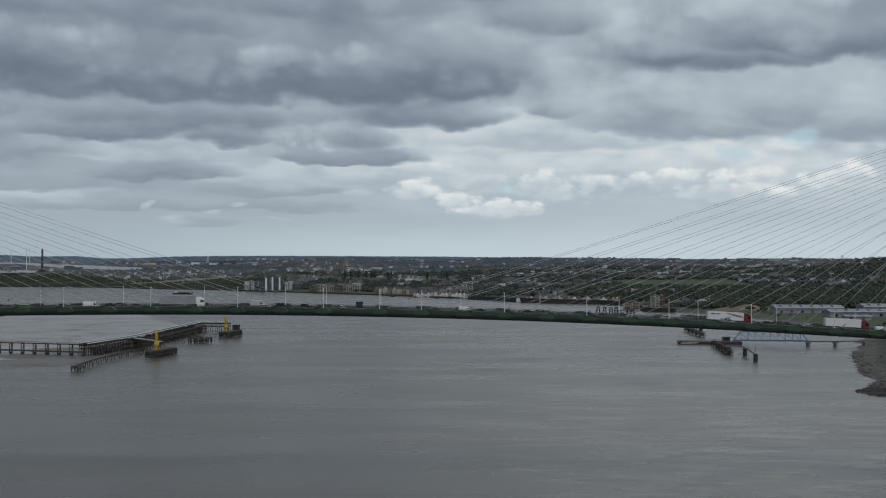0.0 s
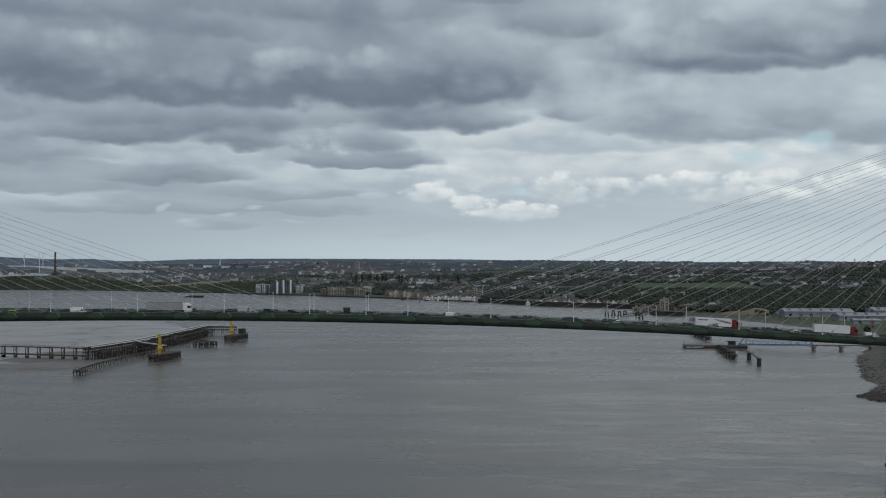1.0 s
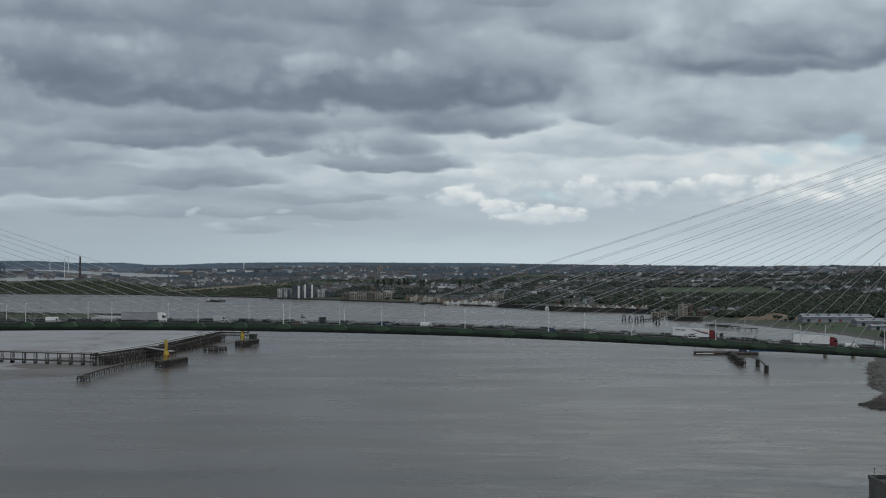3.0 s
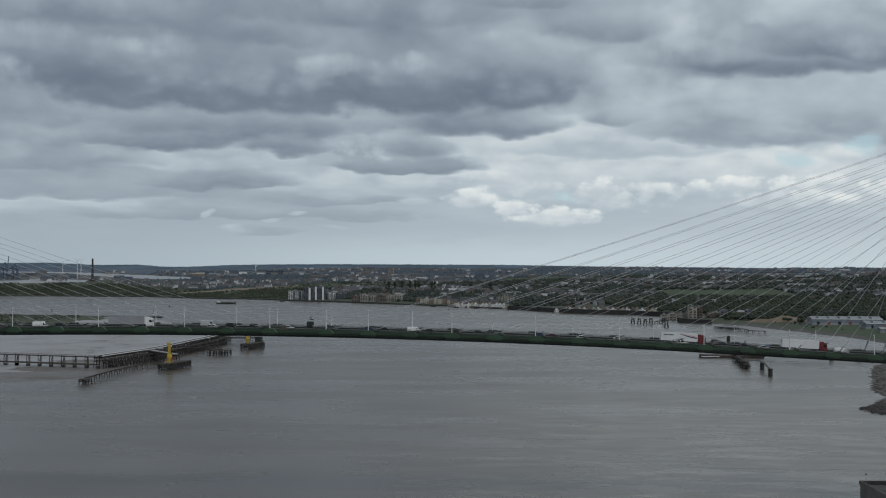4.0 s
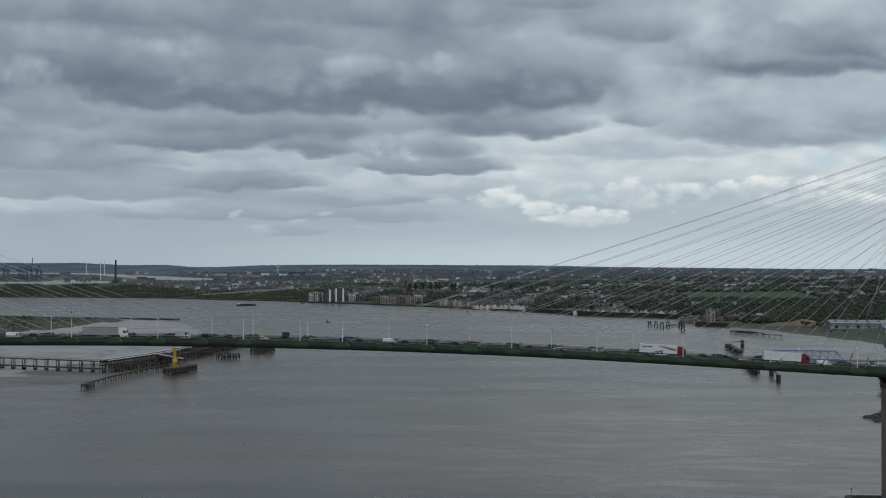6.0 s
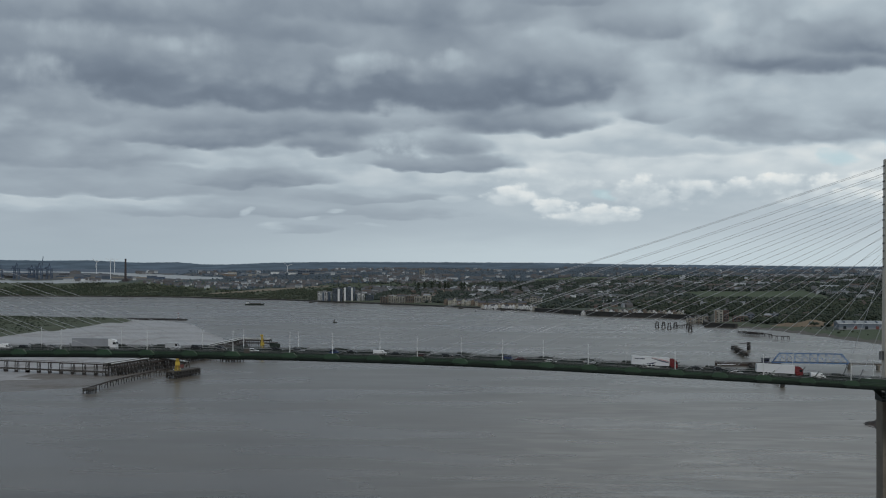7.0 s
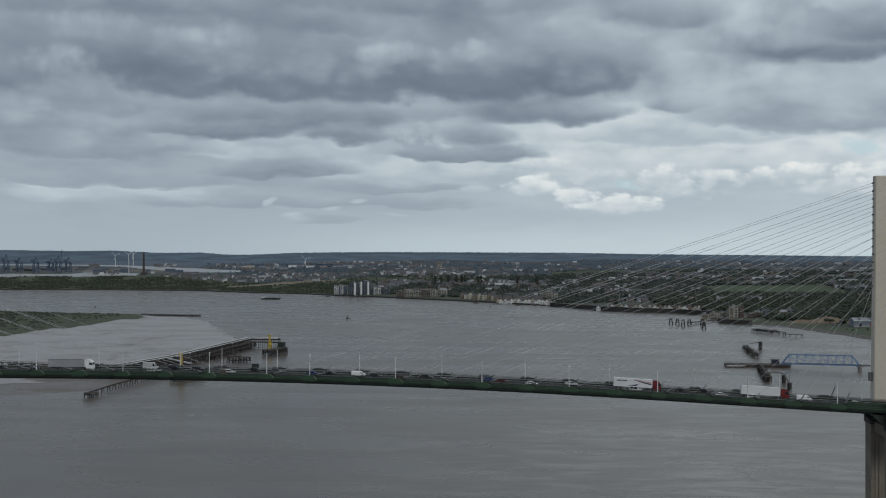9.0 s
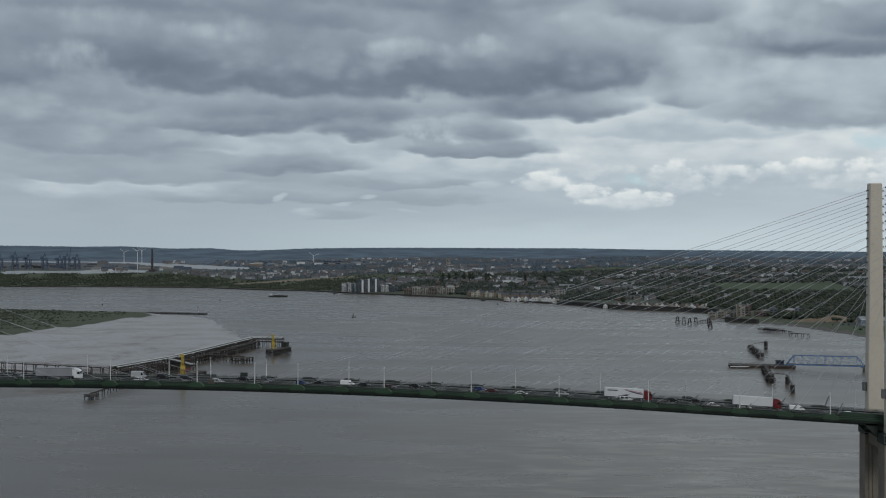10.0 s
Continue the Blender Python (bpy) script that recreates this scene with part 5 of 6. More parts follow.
part("gunwale", Shape().loft([[(-8.5, -2.2, 1.5), (6.5, -2.2, 1.6), (10.1, 0, 1.9), (6.5, 2.2, 1.6), (-8.5, 2.2, 1.5)], [(-8.5, -2.2, 1.75), (6.5, -2.2, 1.85), (10.1, 0, 2.15), (6.5, 2.2, 1.85), (-8.5, 2.2, 1.75)]]), M["white"], tender)
bh = thing("pontoon_hut", "dark blue steel cabin at the foot of the link bridge", "hut", at=pose(352, 842, 2.65))
part("wall", Shape().box(-3.5, -3, 0, 3.5, 3, 4.6), M["navy_mark"], bh)
part("roof", Shape().box(-4.4, -3.4, 4.2, 4.4, 3.4, 4.5), M["girder"], bh)
part("window", Shape().box(-3, -3.05, 1.8, 3, -3.0, 3.2), M["glass"], bh)
for (ax, ay, bx, by, n, top) in ((362, 1072, 353, 955, 5, 5.6), (330, 800, 315, 684, 6, 5.6)):
    for k in range(n):
        f = k / (n - 1)
        dolphin("mooring_dolphin", ax + (bx - ax) * f, ay + (by - ay) * f, 6, 6, top - 0.6 * (k % 2), 10, "cluster of black mooring piles capped in concrete")
    cw = thing("catwalk", "narrow steel catwalk between the mooring dolphins", "walkway")
    part("deck", Shape().beam((ax, ay, top + 0.3), (bx, by, top + 0.3), 1.6, 0.35), M["jetty"], cw)
    for s in (-0.8, 0.8):
        part("handrail", Shape().beam((ax + s, ay, top + 1.5), (bx + s, by, top + 1.5), 0.12, 0.12), M["rust"], cw)
end_w = thing("catwalk", "pale curved catwalk stepping out to the last mooring post", "walkway")
CURVE = [(315, 690, 6.6), (321, 694, 7.4), (327, 690, 7.4), (328, 676, 7.0), (318, 608, 6.0)]
for a, b in zip(CURVE, CURVE[1:]):
    part("deck", Shape().beam(a, b, 1.5, 0.5), M["jetty"], end_w)
    part("handrail", Shape().beam((a[0], a[1], a[2] + 1.2), (b[0], b[1], b[2] + 1.2), 0.14, 0.14), M["rail"], end_w)
for x, y, r in ((327, 674, 2.0), (318, 606, 2.0), (316, 688, 2.2)):
    mp = thing("mooring_post", "thick black mooring post standing in the river", "post")
    part("shaft", Shape().tube((x, y, -3), (x, y, 6.0), r, 10, r * 0.95), M["timber"], mp)
    part("cap", Shape().tube((x, y, 6.0), (x, y, 6.5), r * 1.15, 10), M["jetty"], mp)
    part("light_post", Shape().tube((x, y, 6.4), (x, y, 14.5), 0.11, 5), M["rail"], mp)
mp = thing("mooring_post", "black mooring post at the upstream end of the dolphins", "post")
part("shaft", Shape().tube((381, 1082, -3), (381, 1082, 9.5), 2.2, 10), M["timber"], mp)
part("arm", Shape().beam((366, 1068, 8.0), (381, 1082, 8.6), 1.4, 0.6), M["jetty"], mp)
part("light_post", Shape().tube((381, 1082, 9.4), (381, 1082, 16), 0.12, 5), M["rail"], mp)

link = thing("truss_bridge", "pale blue steel truss footbridge from pontoon to bank", "footbridge")
TA, TB = Vector((356, 829, 4.2)), Vector((423, 796, 5.6))
du = (TB - TA) / 10
for s in (-1, 1):
    q = Vector((0.44, 0.9, 0)).normalized() * (2.2 * s)
    part("bottom_chord", Shape().beam(TA + q, TB + q, 0.6, 1.1), M["truss"], link)
    part("top_chord", Shape().beam(TA + du + q + Vector((0, 0, 9.0)), TB - du + q + Vector((0, 0, 9.0)), 0.55, 0.8), M["truss"], link)
    part("end_post", Shape().beam(TA + q, TA + du + q + Vector((0, 0, 9.0)), 0.5, 0.6), M["truss"], link)
    part("end_post", Shape().beam(TB + q, TB - du + q + Vector((0, 0, 9.0)), 0.5, 0.6), M["truss"], link)
    for k in range(1, 10):
        b = TA + du * k + q
        part("upright", Shape().beam(b, b + Vector((0, 0, 9.0)), 0.35, 0.35), M["truss"], link)
        if k < 9:
            part("diagonal", Shape().beam(b + Vector((0, 0, 9.0)), b + du, 0.25, 0.25), M["truss"], link)
part("floor", Shape().beam(TA + Vector((0, 0, 0.7)), TB + Vector((0, 0, 0.7)), 4.0, 0.3), M["jetty"], link)
road_j = thing("approach_jetty", "piled concrete approach road from the bank to the truss bridge", "jetty")
RJ = [(423, 796, 5.4), (450, 794, 5.4), (484, 806, 5.2), (540, 830, 4.6)]
for a, b in zip(RJ, RJ[1:]):
    part("deck", Shape().beam(a, b, 5.0, 0.9), M["jetty"], road_j)
    for s in (-2.4, 2.4):
        part("handrail", Shape().beam((a[0], a[1] + s, a[2] + 1.5), (b[0], b[1] + s, b[2] + 1.5), 0.12, 0.12), M["rail"], road_j)
for x, y in ((423, 796), (450, 794), (484, 806)):
    for s in (-1.8, 1.8):
        part("pier", Shape().tube((x, y + s, -3), (x, y + s, 5.0), 1.6, 9, 1.4), M["concrete"], road_j)
    part("pier_cap", Shape().box(x - 2.4, y - 3.8, 4.0, x + 2.4, y + 3.8, 4.95), M["concrete"], road_j)

# older piers further down the bank
old = thing("derelict_pier", "dark derelict timber pier standing off the mud bank", "pier")
rack(old, [(437, 1440), (458, 1392)], 4.8, 5.0, 8.0, 3.0, True)
rack(old, [(460, 1388), (465, 1362)], 4.6, 9.0, 3.0, None, False, rail=False)
rack(old, [(456, 1318), (476, 1300)], 5.0, 7.0, 4.0, None, False, rail=False)
for x, y in ((341, 1652), (350, 1640), (355, 1606), (369, 1640), (377, 1530), (388, 1628)):
    t = thing("braced_dolphin", "dark braced timber dolphin standing alone in the river", "dolphin", "old braced dolphins", at=pose(x, y, 0))
    for a, b in ((-3, -3), (3, -3), (3, 3), (-3, 3)):
        part("support_post", Shape().tube((a, b, -3), (a * 0.5, b * 0.5, 9), 0.7, 6), M["timber"], t)
    for z in (3.5, 7.0):
        part("frame", Shape().box(-2.6 + z * 0.1, -2.6 + z * 0.1, z, 2.6 - z * 0.1, 2.6 - z * 0.1, z + 0.5), M["timber"], t)
    part("cap", Shape().box(-2, -2, 8.8, 2, 2, 10.0), M["rust"], t)
low = thing("sunken_walkway", "low broken walkway running back to the bank", "walkway")
rack(low, [(370, 1640), (398, 1700), (438, 1740)], 3.6, 12, 2.5, None, False, rail=False)

# ---- craft and marks on the river ----
ship = thing("coastal_barge", "low dark-hulled coaster with a pale wheelhouse aft", "ship", at=pose(-537, 2765, 0, 0, 0, -8))
part("hull", Shape().loft([[(-23, -4, -1), (19, -4, -1), (24, 0, -1), (19, 4, -1), (-23, 4, -1)], [(-25, -4.6, 3.2), (20, -4.6, 3.4), (27, 0, 4.6), (20, 4.6, 3.4), (-25, 4.6, 3.2)]]), M["girder"], ship)
part("hatch_cover", Shape().prism([(-13, 3.2), (18, 3.2), (17, 4.6), (-12, 4.6)], -3.4, 3.4), M["jetty"], ship)
part("wheelhouse", Shape().box(-23, -3.2, 3.2, -15.5, 3.2, 5.4).box(-21.5, -2.4, 5.4, -17, 2.4, 7.0), M["pipe"], ship)
part("mast", Shape().tube((-18, 0, 7.0), (-18, 0, 11), 0.2, 5), M["rail"], ship)
for x, y, c in ((-798, 2200, "girder"), (30, 2350, "girder"), (-620, 2500, "girder")):
    b = thing("channel_buoy", "small dark channel buoy riding on the river", "buoy", at=pose(x, y, 0))
    part("float", Shape().tube((0, 0, -0.6), (0, 0, 1.0), 1.6, 10, 1.4), M[c], b)
    part("lattice_top", Shape().tube((0, 0, 1.0), (0, 0, 4.4), 0.9, 6, 0.3), M[c], b)
sail = thing("small_boat", "small dark sailing boat with a short mast", "boat", at=pose(-204, 1770, 0))
part("hull", Shape().loft([[(-3, -1, -0.3), (2.5, -1, -0.3), (4, 0, -0.3), (2.5, 1, -0.3), (-3, 1, -0.3)], [(-3.3, -1.4, 1.1), (2.8, -1.4, 1.2), (4.8, 0, 1.5), (2.8, 1.4, 1.2), (-3.3, 1.4, 1.1)]]), M["girder"], sail)
part("mast", Shape().tube((0, 0, 1.1), (0, 0, 7.5), 0.14, 5), M["rail"], sail)
part("furled_sail", Shape().loft([[(-2.6, -0.2, 2.0), (0, -0.25, 2.0), (0, 0.25, 2.0), (-2.6, 0.2, 2.0)], [(-0.5, -0.1, 6.6), (0, -0.1, 6.6), (0, 0.1, 6.6), (-0.5, 0.1, 6.6)]]), M["jetty"], sail)
for x, y in ((-10, 2560), (45, 2500), (90, 2440), (-430, 3010)):
    mb = thing("moored_boat", "small dark moored boat near the waterfront", "boat", "moored boats", at=pose(x, y, 0, 0, 0, 10))
    part("hull", Shape().loft([[(-5, -1.4, -0.4), (4, -1.4, -0.4), (6, 0, -0.4), (4, 1.4, -0.4), (-5, 1.4, -0.4)], [(-5.5, -1.9, 1.4), (4.4, -1.9, 1.5), (7, 0, 1.9), (4.4, 1.9, 1.5), (-5.5, 1.9, 1.4)]]), M["timber"], mb)
    part("cabin", Shape().prism([(-3.5, 1.4), (1.5, 1.4), (1.0, 2.9), (-3.2, 2.9)], -1.2, 1.2), M["jetty"], mb)
cause = thing("stone_causeway", "dark stone training wall running out from the marsh point", "sea wall")
for k in range(26):
    f = k / 25
    x, y = -600 + 115 * f, 1872 - 32 * f
    part("boulder", Shape().loft([[(x + a * 4 * rng.uniform(0.7, 1.2), y + b * 11 * rng.uniform(0.7, 1.1), z) for a, b in ((-1, -0.4), (-0.4, -1), (0.4, -1), (1, -0.4), (1, 0.4), (0.4, 1), (-0.4, 1), (-1, 0.4))] for z in (-1, 1.4)]
                                  + [[(x + a * 2.6, y + b * 6, 2.3 + rng.uniform(-0.3, 0.5)) for a, b in ((-1, -0.4), (-0.4, -1), (0.4, -1), (1, -0.4), (1, 0.4), (0.4, 1), (-0.4, 1), (-1, 0.4))]]), M["timber"], cause)
bc = thing("beacon", "thin red and white beacon on the end of the training wall", "beacon", at=pose(-500, 1848, 1.5))
for k in range(4):
    part("band", Shape().tube((0, 0, 2.4 * k), (0, 0, 2.4 * k + 2.4), 0.7 - 0.05 * k, 8), M["white"] if k % 2 else M["redwall"], bc)
part("platform", Shape().tube((0, 0, 9.4), (0, 0, 9.8), 1.5, 8), M["rust"], bc)
part("lantern", Shape().tube((0, 0, 9.8), (0, 0, 11.5), 0.7, 8, 0.4), M["redwall"], bc)

# ---- the far waterfront ----
def level(x, y):
    return float(ground_height(np.array([float(x)]), np.array([float(y)]))[0])


M["render_white"] = mat("white_render", (0.70, 0.70, 0.69), 0.8, vary=0.1, scale=0.4)
M["render_cream"] = mat("cream_render", (0.42, 0.39, 0.33), 0.8, vary=0.12, scale=0.4)
M["brick_red"] = mat("red_brick", (0.140, 0.088, 0.072), 0.9, vary=0.25, scale=0.4)
M["brick_brown"] = mat("brown_brick", (0.20, 0.155, 0.12), 0.9, vary=0.25, scale=0.4)
M["clad_blue"] = mat("slate_blue_cladding", (0.075, 0.102, 0.138), 0.5, vary=0.2, scale=0.4)
M["clad_grey"] = mat("grey_blue_sheet_cladding", (0.15, 0.175, 0.215), 0.55, vary=0.12, scale=0.3)
M["roof_slate"] = mat("slate_roof", (0.075, 0.078, 0.088), 0.8, vary=0.25, scale=0.4)
M["roof_tile"] = mat("clay_tile_roof", (0.092, 0.074, 0.065), 0.85, vary=0.3, scale=0.4)
M["roof_pale"] = mat("pale_sheet_roof", (0.25, 0.26, 0.27), 0.6, vary=0.12, scale=0.3)
M["pane"] = mat("window_glass", (0.03, 0.036, 0.042), 0.15, vary=0.2)
M["quay"] = mat("dark_quay_wall", (0.045, 0.043, 0.04), 0.85, vary=0.35, scale=0.3)
M["sand_heap"] = mat("sand_heap", (0.165, 0.125, 0.085), 0.95, vary=0.2, scale=0.3)
M["port_blue"] = mat("blue_crane_paint", (0.075, 0.105, 0.155), 0.6, vary=0.2)
M["stack"] = mat("brown_brick_stack", (0.06, 0.05, 0.052), 0.9)


def block(x, y, w, d, h, rz, wall, roof="roof_slate", storeys=5, strips=(), label="", pitched=False, name="apartment_block"):
    """Flats: storey bands of glass set in the walls, balcony slabs, a roof with its parapet."""
    t = thing(name, label, "building", at=pose(x, y, level(x, y) - 1.5, 0, 0, rz))
    part("wall", Shape().box(-w / 2, -d / 2, 0, w / 2, d / 2, h + 1.5), M[wall], t)
    sh = (h - 0.6) / storeys
    bays = max(2, int(w / 5.5))
    for k in range(storeys):
        z = 1.5 + sh * k + sh * 0.30
        row = part("balcony", Shape().box(-w / 2 + 1, -d / 2 - 1.1, z - sh * 0.2, w / 2 - 1, -d / 2, z - sh * 0.12), M["roof_pale"], t)
        for b in range(bays):
            if (b + k) % 7 == 6:
                continue
            c = -w / 2 + w * (b + 0.5) / bays
            part("window", Shape().box(c - w / bays * 0.32, -d / 2 - 0.06, z, c + w / bays * 0.32, -d / 2 + 0.1, z + sh * 0.52), M["pane"], row)
        part("window", Shape().box(w / 2 - 0.1, -d * 0.3, z, w / 2 + 0.06, d * 0.3, z + sh * 0.5), M["pane"], row)
    for a, b, m in strips:
        part("cladding_panel", Shape().box(-w / 2 + w * a, -d / 2 - 1.3, 0.5, -w / 2 + w * b, -d / 2 + 0.2, h + 0.6), M[m], t, "contrasting vertical cladding panel")
    if pitched:
        part("roof", Shape().loft([[(-w / 2 - 0.6, -d / 2 - 0.6, h + 1.5), (w / 2 + 0.6, -d / 2 - 0.6, h + 1.5), (w / 2 + 0.6, d / 2 + 0.6, h + 1.5), (-w / 2 - 0.6, d / 2 + 0.6, h + 1.5)],
                                   [(-w / 2 + 3, -0.2, h + 1.5 + d * 0.28), (w / 2 - 3, -0.2, h + 1.5 + d * 0.28), (w / 2 - 3, 0.2, h + 1.5 + d * 0.28), (-w / 2 + 3, 0.2, h + 1.5 + d * 0.28)]]), M[roof], t)
    else:
        part("roof", Shape().box(-w / 2 - 0.4, -d / 2 - 0.4, h + 1.5, w / 2 + 0.4, d / 2 + 0.4, h + 2.1), M[roof], t)
        part("plant_room", Shape().box(-w * 0.12, -d * 0.2, h + 2.1, w * 0.12, d * 0.25, h + 4.4), M["roof_pale"], t)
    return t


def house(x, y, w, d, h, rz, wall, roof, label, front_gable=False, name="house", category="house"):
    t = thing(name, label, category, at=pose(x, y, level(x, y) - 1.2, 0, 0, rz))
    part("wall", Shape().box(-w / 2, -d / 2, 0, w / 2, d / 2, h + 1.2), M[wall], t)
    z, r = h + 1.2, (w if front_gable else d) * 0.5
    if front_gable:
        part("gable", Shape().prism([(-w / 2, z), (w / 2, z), (0, z + r)], -d / 2, -d / 2 + 0.4), M[wall], t)
        roof_s = Shape().loft([[(-w / 2 - 0.4, q, z - 0.2), (0, q, z + r + 0.3), (w / 2 + 0.4, q, z - 0.2), (w / 2 + 0.1, q, z - 0.3), (0, q, z + r - 0.1), (-w / 2 - 0.1, q, z - 0.3)] for q in (-d / 2 + 0.42, d / 2 + 0.3)])
    else:
        roof_s = Shape().loft([[(q, -d / 2 - 0.4, z - 0.2), (q, 0, z + r * 0.8), (q, d / 2 + 0.4, z - 0.2)] for q in (-w / 2 - 0.3, w / 2 + 0.3)])
    part("roof", roof_s, M[roof], t)
    for k in range(2):
        zz = 1.2 + h * (0.16 + 0.45 * k)
        for c in (-w * 0.25, w * 0.25):
            part("window", Shape().box(c - 0.75, -d / 2 - 0.05, zz, c + 0.75, -d / 2 + 0.1, zz + 1.4), M["pane"], t)
    part("chimney", Shape().box(w * 0.3, 0.2, z + r * 0.4, w * 0.3 + 0.9, 1.1, z + r * 0.9 + 1.0), M["brick_red"], t)
    return t


block(-407, 3112, 36, 18, 26, 0, "render_white", strips=[(0.36, 0.5, "clad_blue"), (0.8, 1.0, "clad_blue")], storeys=8, label="white and slate-blue riverside apartment block")
block(-366, 3080, 26, 20, 34, 0, "clad_blue", strips=[(0.55, 0.75, "render_white")], storeys=11, label="tall slate-blue apartment block with a white stair strip")
block(-334, 3085, 30, 20, 37, 0, "clad_blue", strips=[(0.05, 0.2, "render_white"), (0.7, 0.85, "render_white")], storeys=12, label="tallest slate-blue apartment block with white stair strips")
block(-347, 3140, 24, 18, 32, 0, "render_white", storeys=10, label="white apartment block behind the blue towers")
block(-308, 3075, 10, 14, 20, 0, "render_white", strips=[(0.0, 0.22, "clad_blue")], storeys=6, label="small white cube of flats")
block(-296, 3075, 9, 14, 19, 0, "render_white", storeys=6, label="small white cube of flats beside its twin")
block(-275, 3060, 20, 15, 15, 0, "clad_blue", storeys=5, label="low dark apartment block by the river")
for k in range(6):
    block(-222 + 23 * k, 2925 - 8 * k, 20, 14, 17 + 2 * (k % 2), -8, ("brick_brown", "render_cream", "render_cream")[k % 3], "roof_pale" if k % 2 else "roof_slate", 5, label="brown brick riverside flats with pale balconies", pitched=k % 3 == 2)
for k in range(4):
    block(-210 + 32 * k, 3010 - 10 * k, 26, 13, 14, -6, "brick_brown", "roof_tile", 4, label="long brick terrace of flats behind the waterfront", pitched=True)
for k in range(8):
    house(-52 + 11.6 * k, 2772 - 13 * k, 10.4, 12, 10 + (k % 3), -10, "render_cream" if k % 3 else "brick_brown", "roof_slate", "tall grey-roofed waterfront townhouse", front_gable=k % 2 == 0, name="townhouse")
gr = random.Random(3)
for k in range(16):
    house(44 + 7.9 * k + gr.uniform(-1, 1), 2562 - 8.2 * k + gr.uniform(-5, 5), gr.uniform(6.6, 8.6), 11, gr.uniform(6.2, 9.2), -12 + gr.uniform(-9, 9), "render_white" if k % 5 else "render_cream", "roof_slate", "white gabled waterfront townhouse", front_gable=k % 4 != 3, name="townhouse")
for a, b in zip(FAR_SHORE[1:10], FAR_SHORE[2:11]):
    q = thing("sea_wall", "low dark stone sea wall along the far waterfront", "sea wall")
    part("wall", Shape().beam((a[0], a[1] - 4, 0.7), (b[0], b[1] - 4, 0.7), 9, 4.2), M["quay"], q)
    part("coping", Shape().beam((a[0], a[1] + 2, 2.9), (b[0], b[1] + 2, 2.9), 4, 0.5), M["jetty"], q)
for k in range(5):
    house(40 + 24 * k, 2650 - 14 * k, 20, 11, 9, -10, "brick_brown", "roof_slate", "slate-roofed terrace behind the white gables", name="terrace")
for k in range(3):
    block(150 + 14 * k, 2668 - 6 * k, 12, 14, 15 + 5 * (k == 1), -10, "render_cream", "roof_slate", 4, label="cream mansion wing with steep slate roofs", pitched=True, name="mansion_wing")

for (ax, ay, bx, by, h) in ((163, 2398, 218, 2290, 8), (222, 2285, 270, 2165, 9), (262, 2160, 330, 2095, 9.5), (330, 2100, 400, 2060, 9), (400, 2062, 455, 1990, 8.5), (440, 1790, 430, 1700, 8), (430, 1694, 470, 1655, 7)):
    q = thing("quay_wall", "dark stained river wall of the old wharves", "quay wall")
    part("wall", Shape().beam((ax, ay, h / 2 - 2), (bx, by, h / 2 - 2), 7, h + 3), M["quay"], q)
    part("coping", Shape().beam((ax, ay, h - 0.3), (bx, by, h - 0.3), 8, 0.6), M["jetty"], q)
for k in range(22):
    f = k / 21
    house(256 + 190 * f, 2185 - 110 * f + (k % 2) * 12, 8.5, 10, 6.5, -25, ("render_white", "brick_brown", "render_cream")[k % 3], ("roof_slate", "roof_tile")[k % 2], "small gabled wharf-side terrace house", front_gable=True, name="terrace_house")
for k in range(4):
    block(422 + 15 * k, 1842, 12.5, 12, 11 + (k % 2), 0, "render_cream", "roof_slate", 4, label="cream and grey waterside flats", strips=[(0.4, 0.55, "brick_brown")])
block(468, 1818, 14, 14, 21, 0, "render_cream", storeys=7, strips=[(0.0, 0.18, "brick_brown")], label="cream seven-storey apartment block")
block(481, 1822, 9, 14, 20, 0, "brick_red", storeys=7, label="red brick apartment tower")
for k in range(7):
    block(496 + 14 * k, 1800 + 10 * (k % 3), 13, 12, 8 + 2 * (k % 3), 0, ("brick_red", "brick_brown", "clad_grey")[k % 3], ("roof_tile", "roof_pale", "roof_slate")[k % 3], 3, label="red-brown brick commercial building", pitched=k % 2 == 0, name="brick_building")


def warehouse(x, y, w, d, h, rz, label, door="redwall"):
    t = thing("warehouse", label, "warehouse", at=pose(x, y, level(x, y) - 1.0, 0, 0, rz))
    part("wall", Shape().box(-w / 2, -d / 2, 0, w / 2, d / 2, h + 1), M["clad_grey"], t)
    part("plinth", Shape().box(-w / 2 - 0.1, -d / 2 - 0.1, 0, w / 2 + 0.1, d / 2 + 0.1, 3.2), M["roof_pale"], t)
    part("roof", Shape().loft([[(q, -d / 2 - 0.8, h + 1), (q, 0, h + 1 + d * 0.07), (q, d / 2 + 0.8, h + 1), (q, d / 2 + 0.8, h + 0.6), (q, -d / 2 - 0.8, h + 0.6)] for q in (-w / 2 - 0.8, w / 2 + 0.8)]), M["roof_pale"], t)
    part("gutter", Shape().box(-w / 2 - 0.9, -d / 2 - 1.0, h + 0.4, w / 2 + 0.9, -d / 2 - 0.75, h + 1.0), M["white"], t)
    for k in range(max(2, int(w / 16))):
        c = -w / 2 + 9 + 16 * k
        if c < w / 2 - 4:
            part("loading_door", Shape().box(c - 2.2, -d / 2 - 0.2, 0.9, c + 2.2, -d / 2 + 0.1, 5.4), M[door if k % 2 else "pane"], t)
            part("roof_light", Shape().box(c - 1, -d * 0.42, h + 1.0, c + 1, -d * 0.1, h + 1.25 + d * 0.06), M["clad_grey"], t)
    return t


